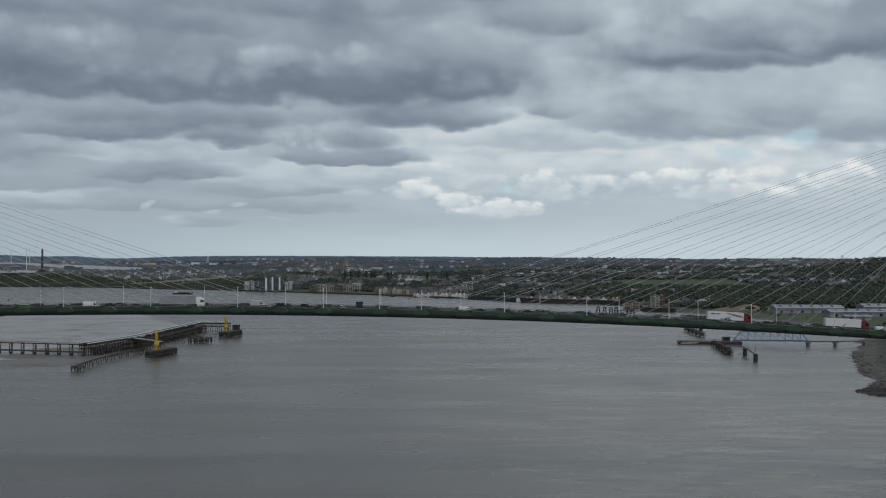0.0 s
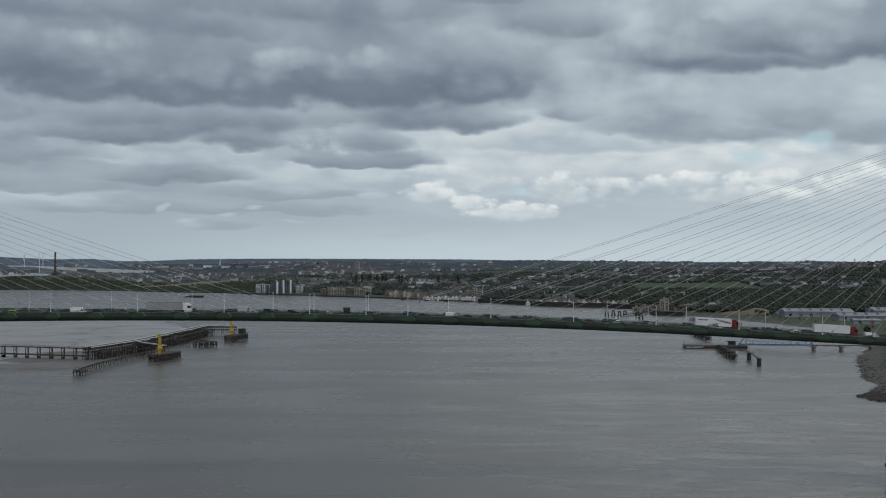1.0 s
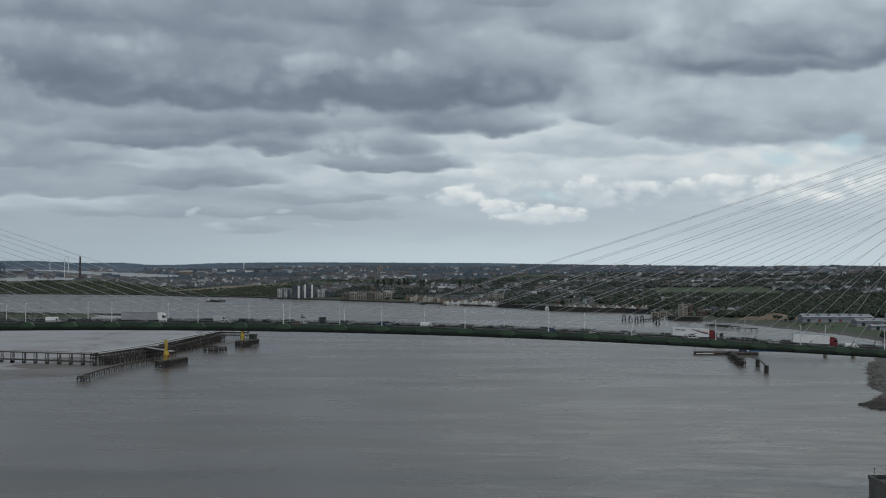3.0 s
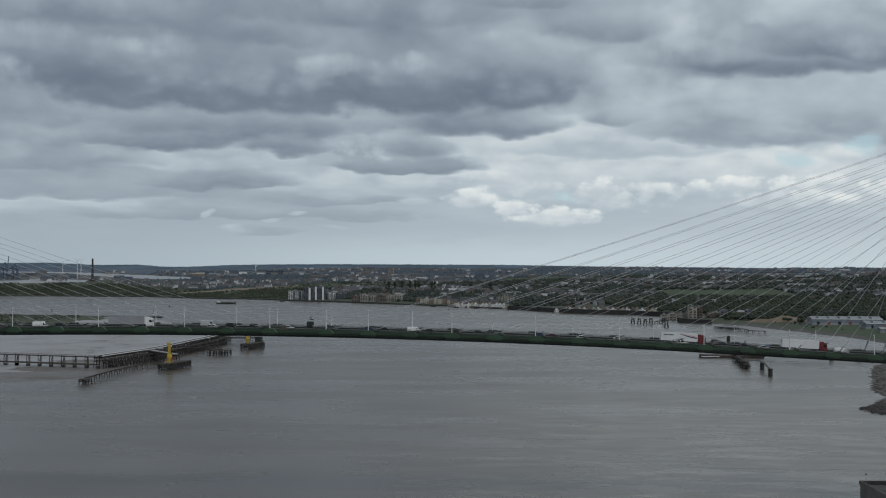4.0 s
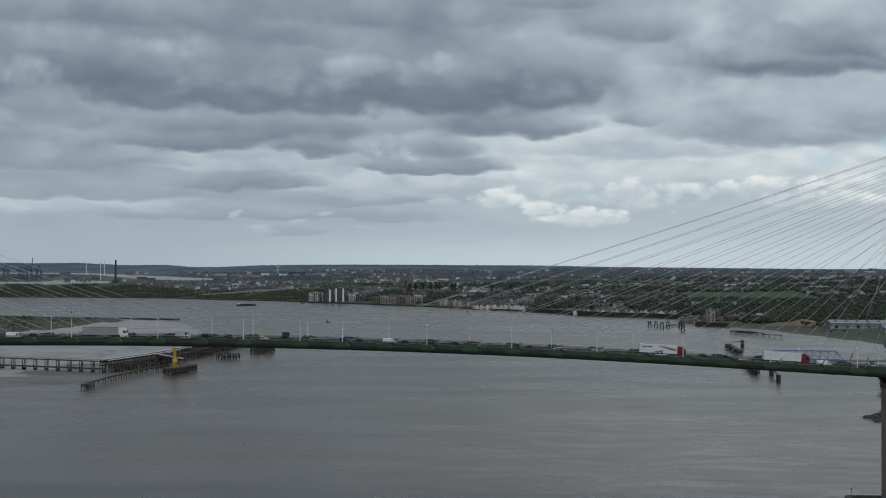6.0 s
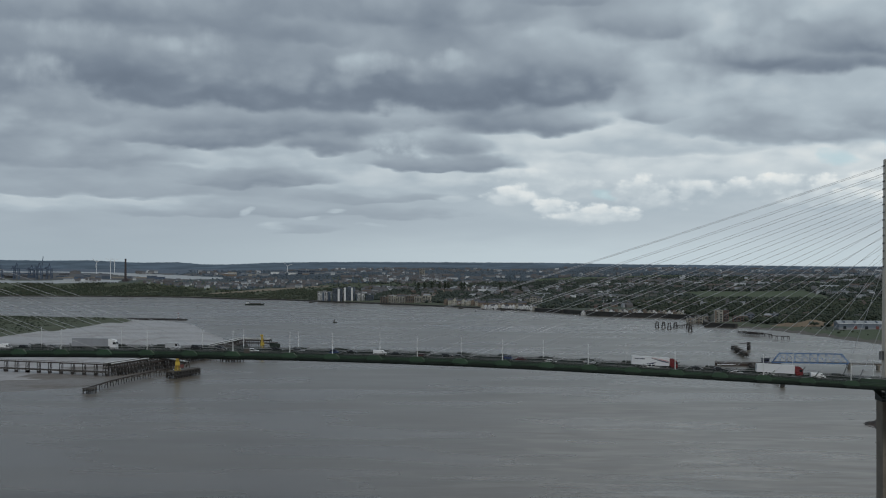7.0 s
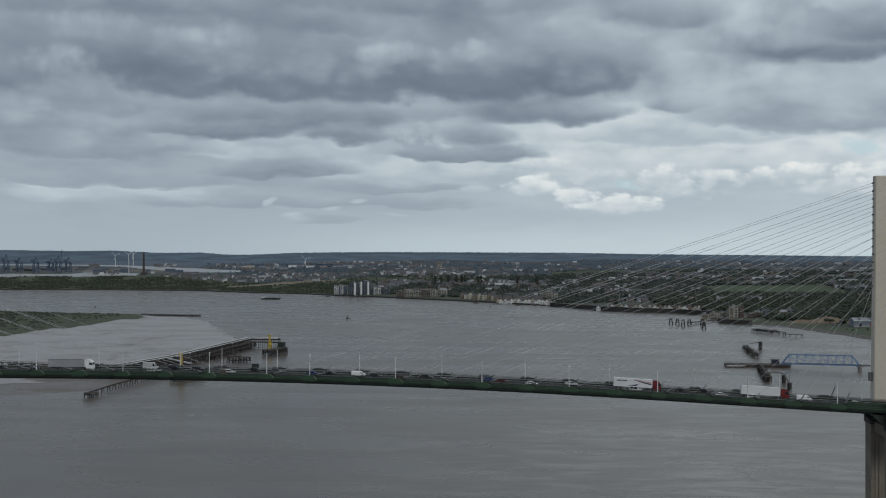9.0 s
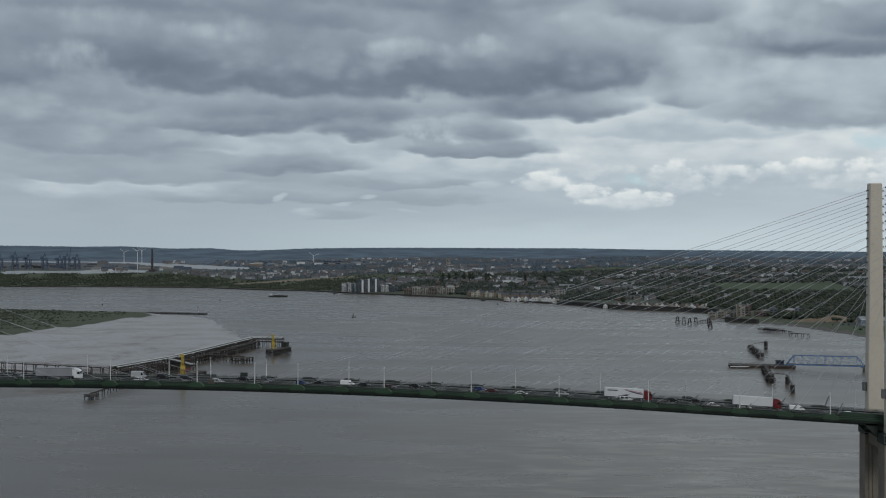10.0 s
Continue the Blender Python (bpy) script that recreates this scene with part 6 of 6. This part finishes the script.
warehouse(655, 1540, 105, 50, 8.5, -6, "large blue-grey sheet-clad warehouse with a pale roof")
warehouse(690, 1400, 95, 44, 7.5, -6, "low grey warehouse with red loading doors")
warehouse(770, 1280, 100, 50, 9, -6, "blue-grey distribution shed with a pale roof")
warehouse(790, 1520, 110, 50, 8, -4, "long pale-roofed distribution shed beside the road")
warehouse(650, 1300, 36, 20, 6, -6, "small grey workshop near the river bank")
heap = thing("sand_heap", "large tan heap of sand and gravel on the wharf", "sand heap")
rh = random.Random(4)
for cx, cy, r, hh in ((590, 1645, 42, 12), (640, 1640, 36, 10), (555, 1655, 30, 7)):
    rings = []
    for f in (1.0, 0.75, 0.5, 0.28, 0.08):
        rings.append([(cx + r * f * math.cos(a) * 1.2 * rh.uniform(0.9, 1.1), cy + r * f * math.sin(a) * 0.7 * rh.uniform(0.9, 1.1), level(cx, cy) - 1.5 + hh * (1 - f) + (0 if f == 1 else rh.uniform(-0.4, 0.4))) for a in [2 * math.pi * q / 18 for q in range(18)]])
    part("mound", Shape().loft(rings), M["sand_heap"], heap)

# ---- landmarks far inland ----
tb = block(-183, 3900, 17, 14, 27, 0, "render_cream", storeys=10, label="lone beige tower block among trees", name="tower_block")
ch = thing("chimney_stack", "tall dark brown industrial chimney", "chimney", at=pose(-1222, 3962, level(-1222, 3962) - 2))
part("shaft", Shape().tube((0, 0, 0), (0, 0, 125 - level(-1222, 3962)), 4.4, 14, 2.9), M["stack"], ch)
part("band", Shape().tube((0, 0, 116 - level(-1222, 3962)), (0, 0, 118 - level(-1222, 3962)), 3.4, 14), M["brick_red"], ch)
part("plinth", Shape().box(-9, -7, 0, 9, 7, 9), M["stack"], ch)
for x, y, z, lab in ((-1290, 4010, 116, "white"), (-1400, 4200, 112, "white"), (-1345, 4240, 118, "white"), (-700, 4240, 100, "white")):
    g = level(x, y)
    wtb = thing("wind_turbine", "slender white wind turbine with three still blades", "wind turbine", "wind turbines", at=pose(x, y, g - 1))
    H = z - g
    part("tower", Shape().tube((0, 0, 0), (0, 0, H), 1.1, 10, 0.6), M["white"], wtb)
    part("nacelle", Shape().box(-1.2, -3, H, 1.2, 2.5, H + 2.2), M["white"], wtb)
    for a in (20, 140, 260):
        a = radians(a + x % 50)
        part("blade", Shape().beam((0, -3.2, H + 1.1), (math.cos(a) * 20, -3.2, H + 1.1 + math.sin(a) * 20), 0.3, 0.8), M["white"], wtb)


def port_crane(x, y, h, up):
    g = level(x, y) - 1
    t = thing("gantry_crane", "dark blue quayside gantry crane", "crane", "port cranes", at=pose(x, y, g))
    for a in (-9, 9):
        for b in (-7, 7):
            part("leg", Shape().beam((a, b, 0), (a * 0.8, b, h * 0.62), 2.9, 2.9), M["port_blue"], t)
        part("sill_beam", Shape().beam((a, -7, h * 0.3), (a, 7, h * 0.3), 2.9, 2.9), M["port_blue"], t)
    for z in (0.3, 0.62):
        part("portal_beam", Shape().beam((-9, -7, h * z), (9, -7, h * z), 2.9, 2.9), M["port_blue"], t)
    part("girder", Shape().beam((-20, 0, h * 0.66), (16, 0, h * 0.66), 4, 2.4), M["port_blue"], t)
    part("apex_frame", Shape().beam((-6, 0, h * 0.66), (0, 0, h), 2.4, 2.4).beam((6, 0, h * 0.66), (0, 0, h), 2.9, 2.9), M["port_blue"], t)
    if up:
        part("boom", Shape().beam((9, 0, h * 0.66), (13, 0, h * 1.35), 2.4, 2.0), M["port_blue"], t)
    else:
        part("boom", Shape().beam((9, 0, h * 0.66), (44, 0, h * 0.66), 3, 2.0), M["port_blue"], t)
    part("machinery_house", Shape().box(-16, -3, h * 0.68, -6, 3, h * 0.8), M["port_blue"], t)


for x, y, h, up in ((-1735, 4012, 66, False), (-1690, 4020, 54, False), (-1625, 4008, 60, False), (-1545, 4012, 61, True), (-1512, 4020, 56, False), (-1790, 4010, 58, False), (-1590, 4060, 46, False)):
    port_crane(x, y, h, up)
pr = random.Random(7)
for k in range(60):
    x = -1850 + 24 * k + pr.uniform(-18, 18)
    y = pr.choice((4040, 4070, 4110)) + pr.uniform(-14, 60) + 60 * (x > -1000)
    if zones(np.array([x]), np.array([y]))["reach"][0] > 0.05:
        continue
    w, d, h = pr.uniform(14, 46), pr.uniform(12, 22), pr.uniform(3, 8)
    inland = x > -1000
    t = thing("industrial_shed", "long low industrial shed in the far docks", "shed", "dock sheds", at=pose(x, y, level(x, y) - 3, 0, 0, pr.uniform(-8, 8)))
    part("wall", Shape().box(-w / 2, -d / 2, 0, w / 2, d / 2, h + 3), M[pr.choice(("render_white", "render_cream", "clad_grey", "roof_pale", "brick_brown") if inland else ("clad_grey", "clad_grey", "quay", "clad_blue", "port_blue", "roof_slate"))], t)
    part("roof", Shape().loft([[(q, -d / 2 - 0.5, h + 3), (q, 0, h + 3 + d * 0.1), (q, d / 2 + 0.5, h + 3)] for q in (-w / 2, w / 2)]), M[pr.choice(("roof_pale", "roof_slate") if inland else ("roof_slate", "roof_slate", "roof_pale"))], t)
big = block(-612, 4130, 62, 28, 14, 0, "port_blue", "clad_blue", 2, label="large dark blue industrial hall", name="industrial_hall")
for x, y in ((1240, 3080), (1390, 3060)):
    g = level(x, y) - 1
    t = thing("lattice_mast", "thin steel lattice mast on the wooded hill", "mast", at=pose(x, y, g))
    for a, b in ((-3, -3), (3, -3), (3, 3), (-3, 3)):
        part("leg", Shape().beam((a, b, 0), (a * 0.1, b * 0.1, 24), 0.4, 0.4), M["rail"], t)
    for z, w in ((15, 6), (19, 5), (22, 4)):
        part("crossarm", Shape().beam((-w, 0, z), (w, 0, z), 0.5, 0.6), M["rail"], t)

# ---- houses and streets behind ----
hr = random.Random(31)
built = []
protos = []
for wall, roof, label in (("brick_red", "roof_tile", "red brick house with a clay tile roof"), ("brick_brown", "roof_slate", "brown brick house with a slate roof"), ("render_white", "roof_slate", "white rendered house with a slate roof"),
                          ("render_cream", "roof_tile", "cream rendered house with a tiled roof"), ("brick_brown", "roof_tile", "brown brick terrace with a tiled roof")):
    x, y = 300 + 40 * len(protos), 2420 + 12 * len(protos)
    protos.append(tagged(house(x, y, 12 if "terrace" not in label else 24, 9, 5.6, hr.uniform(-25, 25), wall, roof, label), group="hillside houses"))
n_house = 0
while n_house < 150:
    x, y = hr.uniform(-450, 1250), hr.uniform(1750, 3500)
    X, Y = np.array([x]), np.array([y])
    if inside_by(FAR_SHORE, X, Y)[0] < 130 or zones(X, Y)["field"][0] > 0.2 or waves(X, Y, 41, 300)[0] < 0.15 or x > 108 + 0.40 * (y + 455):
        continue
    copy_thing(hr.choice(protos), pose(x, y, level(x, y) - 1.2, 0, 0, hr.uniform(-40, 40)))
    n_house += 1


def far_houses(count, seed):
    """Small houses of the distant streets, joined."""
    r = np.random.RandomState(seed)
    v, f, mi = [], [], []
    made = 0
    X, Y = r.uniform(-1500, 1900, 30000), r.uniform(2300, 4440, 30000)
    ok = (inside_by(FAR_SHORE, X, Y) > 160) & (waves(X, Y, 43, 330) + 0.6 * waves(X, Y, 44, 120) > 0.15) & (zones(X, Y)["field"] < 0.2) & (X > 108 - 0.45 * (Y + 455)) & (X < 20 + 0.40 * (Y + 480))
    ok &= ~((X < -420) & (Y < marsh_edge(X) + 20)) & (Y < 4330) & ~((X < -700) & (Y > 4250)) & (r.uniform(0, 1, X.shape) < np.interp(Y, [2500, 3300, 4300], [1, 0.9, 0.6]) * np.where(X > 100, 0.45, 1.0))
    X, Y = X[ok][:count], Y[ok][:count]
    Z = ground_height(X, Y)
    for x, y, z in zip(X, Y, Z):
        w, d, h = (r.uniform(6, 16) if r.rand() < 0.9 else r.uniform(20, 50)), r.uniform(6, 10), r.uniform(3.5, 6)
        a = r.uniform(-0.6, 0.6)
        ca, sa_ = math.cos(a), math.sin(a)
        n = len(v)
        for px, py, pz in ((-w, -d, -2), (w, -d, -2), (w, d, -2), (-w, d, -2), (-w, -d, 2 * h), (w, -d, 2 * h), (w, d, 2 * h), (-w, d, 2 * h), (-w, 0, 2 * h + d), (w, 0, 2 * h + d)):
            v.append((x + (px * ca - py * sa_) / 2, y + (px * sa_ + py * ca) / 2, z + pz / 2))
        f += [(n, n + 1, n + 5, n + 4), (n + 1, n + 2, n + 6, n + 5), (n + 2, n + 3, n + 7, n + 6), (n + 3, n, n + 4, n + 7), (n + 4, n + 8, n + 7), (n + 5, n + 6, n + 9), (n + 4, n + 5, n + 9, n + 8), (n + 6, n + 7, n + 8, n + 9)]
        mi += [0] * 6 + [1] * 2
    me = bpy.data.meshes.new("distant_houses")
    me.from_pydata(v, [], f)

    def tinted(name, stops, rough):
        m = bpy.data.materials.new(name)
        m.use_nodes = True
        nt = m.node_tree
        g = nt.nodes.new("ShaderNodeNewGeometry")
        c = link_ramp(nt, g.outputs["Random Per Island"], stops)
        c = link_mix(nt, 0.25, c, link_ramp(nt, link_noise(nt, g.outputs["Position"], 0.7, 3), [(0.3, 0.4), (0.7, 1.0)]), "MULTIPLY")
        nt.links.new(c, nt.nodes["Principled BSDF"].inputs["Base Color"])
        nt.nodes["Principled BSDF"].inputs["Roughness"].default_value = rough
        return m
    # wall and roof greys are cooled to carry some distance haze in the colour
    me.materials.append(tinted("distant_walls", [(0.0, (0.115, 0.105, 0.105)), (0.35, (0.145, 0.138, 0.138)), (0.7, (0.24, 0.24, 0.24)), (0.85, (0.48, 0.50, 0.51)), (1.0, (0.62, 0.63, 0.63))], 0.9))
    me.materials.append(tinted("distant_roofs", [(0.0, (0.098, 0.086, 0.084)), (0.4, (0.095, 0.095, 0.100)), (0.8, (0.10, 0.108, 0.122)), (0.94, (0.30, 0.32, 0.34)), (1.0, (0.46, 0.47, 0.48))], 0.8))
    me.polygons.foreach_set("material_index", mi)
    tagged(new("distant_houses", me), "scattered brick and rendered houses of the distant streets", "houses", kind="stuff")


far_houses(1900, 5)

# ---- woods, hedges and scrub ----
def leaf_mat(name, stops):
    m = bpy.data.materials.new(name)
    m.use_nodes = True
    nt = m.node_tree
    b = nt.nodes["Principled BSDF"]
    g = nt.nodes.new("ShaderNodeNewGeometry")
    pos = g.outputs["Position"]
    c = link_ramp(nt, g.outputs["Random Per Island"], stops)
    c = link_mix(nt, link_range(nt, link_noise(nt, pos, 0.004, 4, 0.6), 0.4, 0.62, 0.0, 0.55), c, stops[0][1])
    c = link_mix(nt, 0.5, c, link_ramp(nt, link_noise(nt, pos, 0.35, 5, 0.65), [(0.3, 0.45), (0.7, 1.0)]), "MULTIPLY")
    nt.links.new(c, b.inputs["Base Color"])
    b.inputs["Roughness"].default_value = 0.9
    b.inputs["Specular IOR Level"].default_value = 0.15
    return m


M["leaves"] = leaf_mat("mixed_spring_leaves", [(0.0, (0.044, 0.056, 0.045)), (0.3, (0.054, 0.069, 0.051)), (0.6, (0.066, 0.080, 0.056)), (0.85, (0.082, 0.097, 0.060)), (1.0, (0.086, 0.083, 0.066))])
M["scrub"] = leaf_mat("marsh_scrub_leaves", [(0.0, (0.042, 0.055, 0.040)), (0.5, (0.058, 0.072, 0.048)), (1.0, (0.090, 0.092, 0.064))])
M["bark"] = mat("bark", (0.07, 0.055, 0.045), 0.95, vary=0.3)
g_ = (1 + 5 ** 0.5) / 2
ICO_V = np.array([(-1, g_, 0), (1, g_, 0), (-1, -g_, 0), (1, -g_, 0), (0, -1, g_), (0, 1, g_), (0, -1, -g_), (0, 1, -g_), (g_, 0, -1), (g_, 0, 1), (-g_, 0, -1), (-g_, 0, 1)]) / math.hypot(1, g_)
ICO_F = np.array([(0, 11, 5), (0, 5, 1), (0, 1, 7), (0, 7, 10), (0, 10, 11), (1, 5, 9), (5, 11, 4), (11, 10, 2), (10, 7, 6), (7, 1, 8), (3, 9, 4), (3, 4, 2), (3, 2, 6), (3, 6, 8), (3, 8, 9), (4, 9, 5), (2, 4, 11), (6, 2, 10), (8, 6, 7), (9, 8, 1)])


def clumps(name, X, Y, R, H, material, label, seed, sub=1, lift=0.0):
    """Crowns made of several uneven clumps each, all joined."""
    r = np.random.RandomState(seed)
    n = len(X) * sub
    X, Y, R, H = (np.repeat(a, sub) for a in (X, Y, R, H))
    X = X + r.normal(0, 1, n) * R * 0.45 * (sub > 1)
    Y = Y + r.normal(0, 1, n) * R * 0.45 * (sub > 1)
    Z = ground_height(X, Y)
    rad = R * r.uniform(0.55, 1.0, n) * (0.72 if sub > 1 else 1.0)
    v = ICO_V[None] * (1 + r.uniform(-0.3, 0.35, (n, 12, 1)))
    a = r.uniform(0, 6.28, n)
    c, s = np.cos(a)[:, None], np.sin(a)[:, None]
    vx, vy = v[..., 0] * c - v[..., 1] * s, v[..., 0] * s + v[..., 1] * c
    hz = rad * r.uniform(0.65, 1.0, n)
    cz = Z + (H - hz) * r.uniform(0.45, 0.95, n) + lift
    P = np.stack([X[:, None] + vx * rad[:, None], Y[:, None] + vy * rad[:, None], cz[:, None] + v[..., 2] * hz[:, None]], -1).reshape(-1, 3)
    F = (ICO_F[None] + 12 * np.arange(n)[:, None, None]).reshape(-1, 3)
    me = bpy.data.meshes.new(name)
    me.vertices.add(len(P))
    me.vertices.foreach_set("co", P.astype(np.float32).reshape(-1))
    me.loops.add(len(F) * 3)
    me.loops.foreach_set("vertex_index", F.astype(np.int32).reshape(-1))
    me.polygons.add(len(F))
    me.polygons.foreach_set("loop_start", np.arange(0, len(F) * 3, 3, dtype=np.int32))
    me.update(calc_edges=True)
    me.materials.append(material)
    return tagged(new(name, me), label, "trees", kind="stuff")


tr = np.random.RandomState(17)


def scatter(count, x0, x1, y0, y1, keep):
    X, Y = tr.uniform(x0, x1, count), tr.uniform(y0, y1, count)
    k = keep(X, Y) & (X > 108 - 0.45 * (Y + 455)) & (X < 20 + 0.41 * (Y + 480))
    return X[k], Y[k]


def wooded(X, Y):
    z = zones(X, Y)
    d = inside_by(FAR_SHORE, X, Y)
    dens = 0.32 + 0.55 * z["wood"] + 0.25 * waves(X, Y, 51, 160)
    yard = box_mask(X, Y, 530, 1080, 960, 1600, 10)
    return (d > 70) & (z["field"] < 0.35) & (z["sand"] < 0.3) & (z["reach"] < 0.2) & (tr.uniform(0, 1, X.shape) < dens) & (yard < 0.5) & ~((X < -420) & (Y < marsh_edge(X)))


# both leaf colours hold painted haze, bluer for the farther woods
M["mid_leaves"] = leaf_mat("town_haze_woods", [(0.0, (0.050, 0.064, 0.060)), (0.3, (0.060, 0.075, 0.066)), (0.6, (0.070, 0.085, 0.068)), (0.85, (0.082, 0.097, 0.070)), (1.0, (0.086, 0.086, 0.074))])
M["far_leaves"] = leaf_mat("far_blue_haze_woods", [(0.0, (0.098, 0.126, 0.158)), (0.5, (0.110, 0.138, 0.166)), (1.0, (0.124, 0.148, 0.165))])
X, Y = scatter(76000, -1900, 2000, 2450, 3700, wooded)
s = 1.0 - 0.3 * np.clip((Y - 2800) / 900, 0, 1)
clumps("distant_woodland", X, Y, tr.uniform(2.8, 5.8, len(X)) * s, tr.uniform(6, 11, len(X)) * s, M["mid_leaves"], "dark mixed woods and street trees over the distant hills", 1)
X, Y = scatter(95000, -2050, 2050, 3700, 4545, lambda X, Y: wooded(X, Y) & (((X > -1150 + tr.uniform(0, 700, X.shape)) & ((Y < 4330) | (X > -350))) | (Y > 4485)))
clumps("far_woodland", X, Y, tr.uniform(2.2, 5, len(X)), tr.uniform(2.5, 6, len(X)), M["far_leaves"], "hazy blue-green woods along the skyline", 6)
X, Y = scatter(14000, 380, 1400, 1500, 2500, wooded)
clumps("hillside_woodland", X, Y, tr.uniform(3.5, 6.5, len(X)), tr.uniform(7, 14, len(X)), M["leaves"], "leafy woods and gardens on the near hillside", 2, sub=3)
X, Y = scatter(46000, -2000, -400, 3130, 3950, lambda X, Y: (inside_by(FAR_SHORE, X, Y) > 30) & (Y < marsh_edge(X)) & (zones(X, Y)["sand"] < 0.3) & (zones(X, Y)["reach"] < 0.2) & (waves(X, Y, 52, 130) + tr.uniform(-0.8, 0.8, X.shape) > -0.1))
clumps("marsh_scrub", X, Y, tr.uniform(2, 4.6, len(X)), tr.uniform(2.5, 6, len(X)), M["scrub"], "low green scrub over the far marsh", 3)
X, Y = scatter(9000, -1200, -600, 950, 2000, lambda X, Y: (inside_by(SPIT, X, Y) > 25) & (waves(X, Y, 53, 90) + tr.uniform(-0.9, 0.9, X.shape) - (X + 640) / 160 > 0.35))
clumps("spit_scrub", X, Y, tr.uniform(1.0, 2.4, len(X)), tr.uniform(1.0, 2.6, len(X)), M["scrub"], "low scrub and reeds on the marsh point", 4, sub=2)
X, Y = scatter(2600, 330, 1000, 300, 1700, lambda X, Y: (inside_by(FAR_SHORE, X, Y) > 38) & (tr.uniform(0, 1, X.shape) < 0.25 + 0.4 * (waves(X, Y, 54, 60) > 0.2)) & (box_mask(X, Y, 600, 1230, 860, 1570, 5) < 0.5))
clumps("bank_scrub", X, Y, tr.uniform(1.2, 3.2, len(X)), tr.uniform(1.2, 4.0, len(X)), M["scrub"], "bushes and rough grass along the near bank", 5, sub=3)


def tree(x, y, h, r, label, seed, slim=1.0):
    q = random.Random(seed)
    z = level(x, y) - 0.5
    t = thing("tree", label, "tree", at=pose(x, y, z))
    part("trunk", Shape().loft([[(k * math.cos(a), k * math.sin(a), zz) for a in [2 * math.pi * i / 8 for i in range(8)]] for k, zz in ((0.06 * r + 0.25, 0), (0.05 * r + 0.15, h * 0.3), (0.1, h * 0.75))]), M["bark"], t)
    for k in range(5):
        a = q.uniform(0, 6.28)
        part("limb", Shape().tube((0, 0, h * (0.28 + 0.07 * k)), (math.cos(a) * r * 0.6, math.sin(a) * r * 0.6, h * (0.5 + 0.08 * k)), 0.16, 5, 0.05), M["bark"], t)
    cr = Shape()
    for k in range(70):
        a, f = q.uniform(0, 6.28), q.uniform(0.1, 1.0)
        zz = h * (0.3 + 0.66 * q.random())
        ring = math.sin(math.pi * min(1, max(0, (zz / h - 0.22) / 0.82))) ** 0.6
        cx, cy, s = math.cos(a) * r * f * ring * slim, math.sin(a) * r * f * ring * slim, r * q.uniform(0.16, 0.3) * slim ** 0.5
        cr.add([(cx + p[0] * s * q.uniform(0.7, 1.3), cy + p[1] * s * q.uniform(0.7, 1.3), zz + p[2] * s * q.uniform(0.7, 1.2)) for p in ICO_V], [tuple(int(i) for i in f3) for f3 in ICO_F])
    part("crown", cr, M["leaves"], t)


for k, (x, y, h, r) in enumerate(((520, 1745, 13, 6), (545, 1760, 11, 5), (600, 1740, 14, 7), (640, 1760, 12, 6), (700, 1700, 13, 6), (570, 1710, 10, 5), (590, 1120, 9, 5), (612, 1090, 8, 4), (850, 1600, 14, 7),
                                  (745, 1640, 13, 6), (450, 2080, 11, 5), (480, 2110, 12, 6), (300, 2330, 13, 6), (260, 2420, 12, 6), (400, 480, 7, 4), (412, 500, 6, 3.5), (430, 560, 7, 4), (350, 345, 4, 3))):
    tree(x, y, h, r, "broad leafy tree on the river bank", k)
for k, (x, y) in enumerate(((-118, 3330), (-96, 3335), (-80, 3340), (-70, 3338), (-30, 3300), (-22, 3305), (85, 3280), (-140, 3320), (-158, 3325), (140, 3200))):
    tree(x, y, 30, 8, "tall dark poplar standing above the rooftops", 100 + k, 0.7)

# boulders on the point of the bank
rocks = Shape()
rk = random.Random(9)
for k in range(420):
    x, y = 322 + rk.gauss(0, 22), 338 + rk.gauss(0, 26)
    s = rk.uniform(0.4, 1.7)
    z = level(x, y)
    if z < -0.25:
        continue
    rocks.add([(x + p[0] * s * rk.uniform(0.6, 1.4), y + p[1] * s * rk.uniform(0.6, 1.4), z + p[2] * s * 0.7) for p in ICO_V], [tuple(int(i) for i in q) for q in ICO_F])
tagged(new("shore_rocks", rocks.mesh("shore_rocks", M["timber"])), "dark weed-covered rocks on the point of the bank", "rocks", kind="stuff")

# stones and weed strewn along the muddy foreshore of the same bank
strewn = Shape()
SHORE = [(322, 330), (316, 357), (345, 400), (372, 500), (399, 600), (437, 707)]
for k in range(620):
    f = rk.random() ** 1.4 * (len(SHORE) - 1) * 0.999
    a, b = SHORE[int(f)], SHORE[int(f) + 1]
    g = rk.gauss(0, 7)
    x, y = a[0] + (b[0] - a[0]) * (f % 1) + g + 4, a[1] + (b[1] - a[1]) * (f % 1) - 0.4 * g
    s, z = rk.uniform(0.3, 1.3), level(x, y)
    if z < -0.3:
        continue
    strewn.add([(x + p[0] * s * rk.uniform(0.8, 2.2), y + p[1] * s * rk.uniform(0.6, 1.4), z + p[2] * s * 0.45) for p in ICO_V], [tuple(int(i) for i in q) for q in ICO_F])
tagged(new("foreshore_stones", strewn.mesh("foreshore_stones", M["rust"])), "brown stones and weed strewn along the muddy foreshore", "stones", kind="stuff")
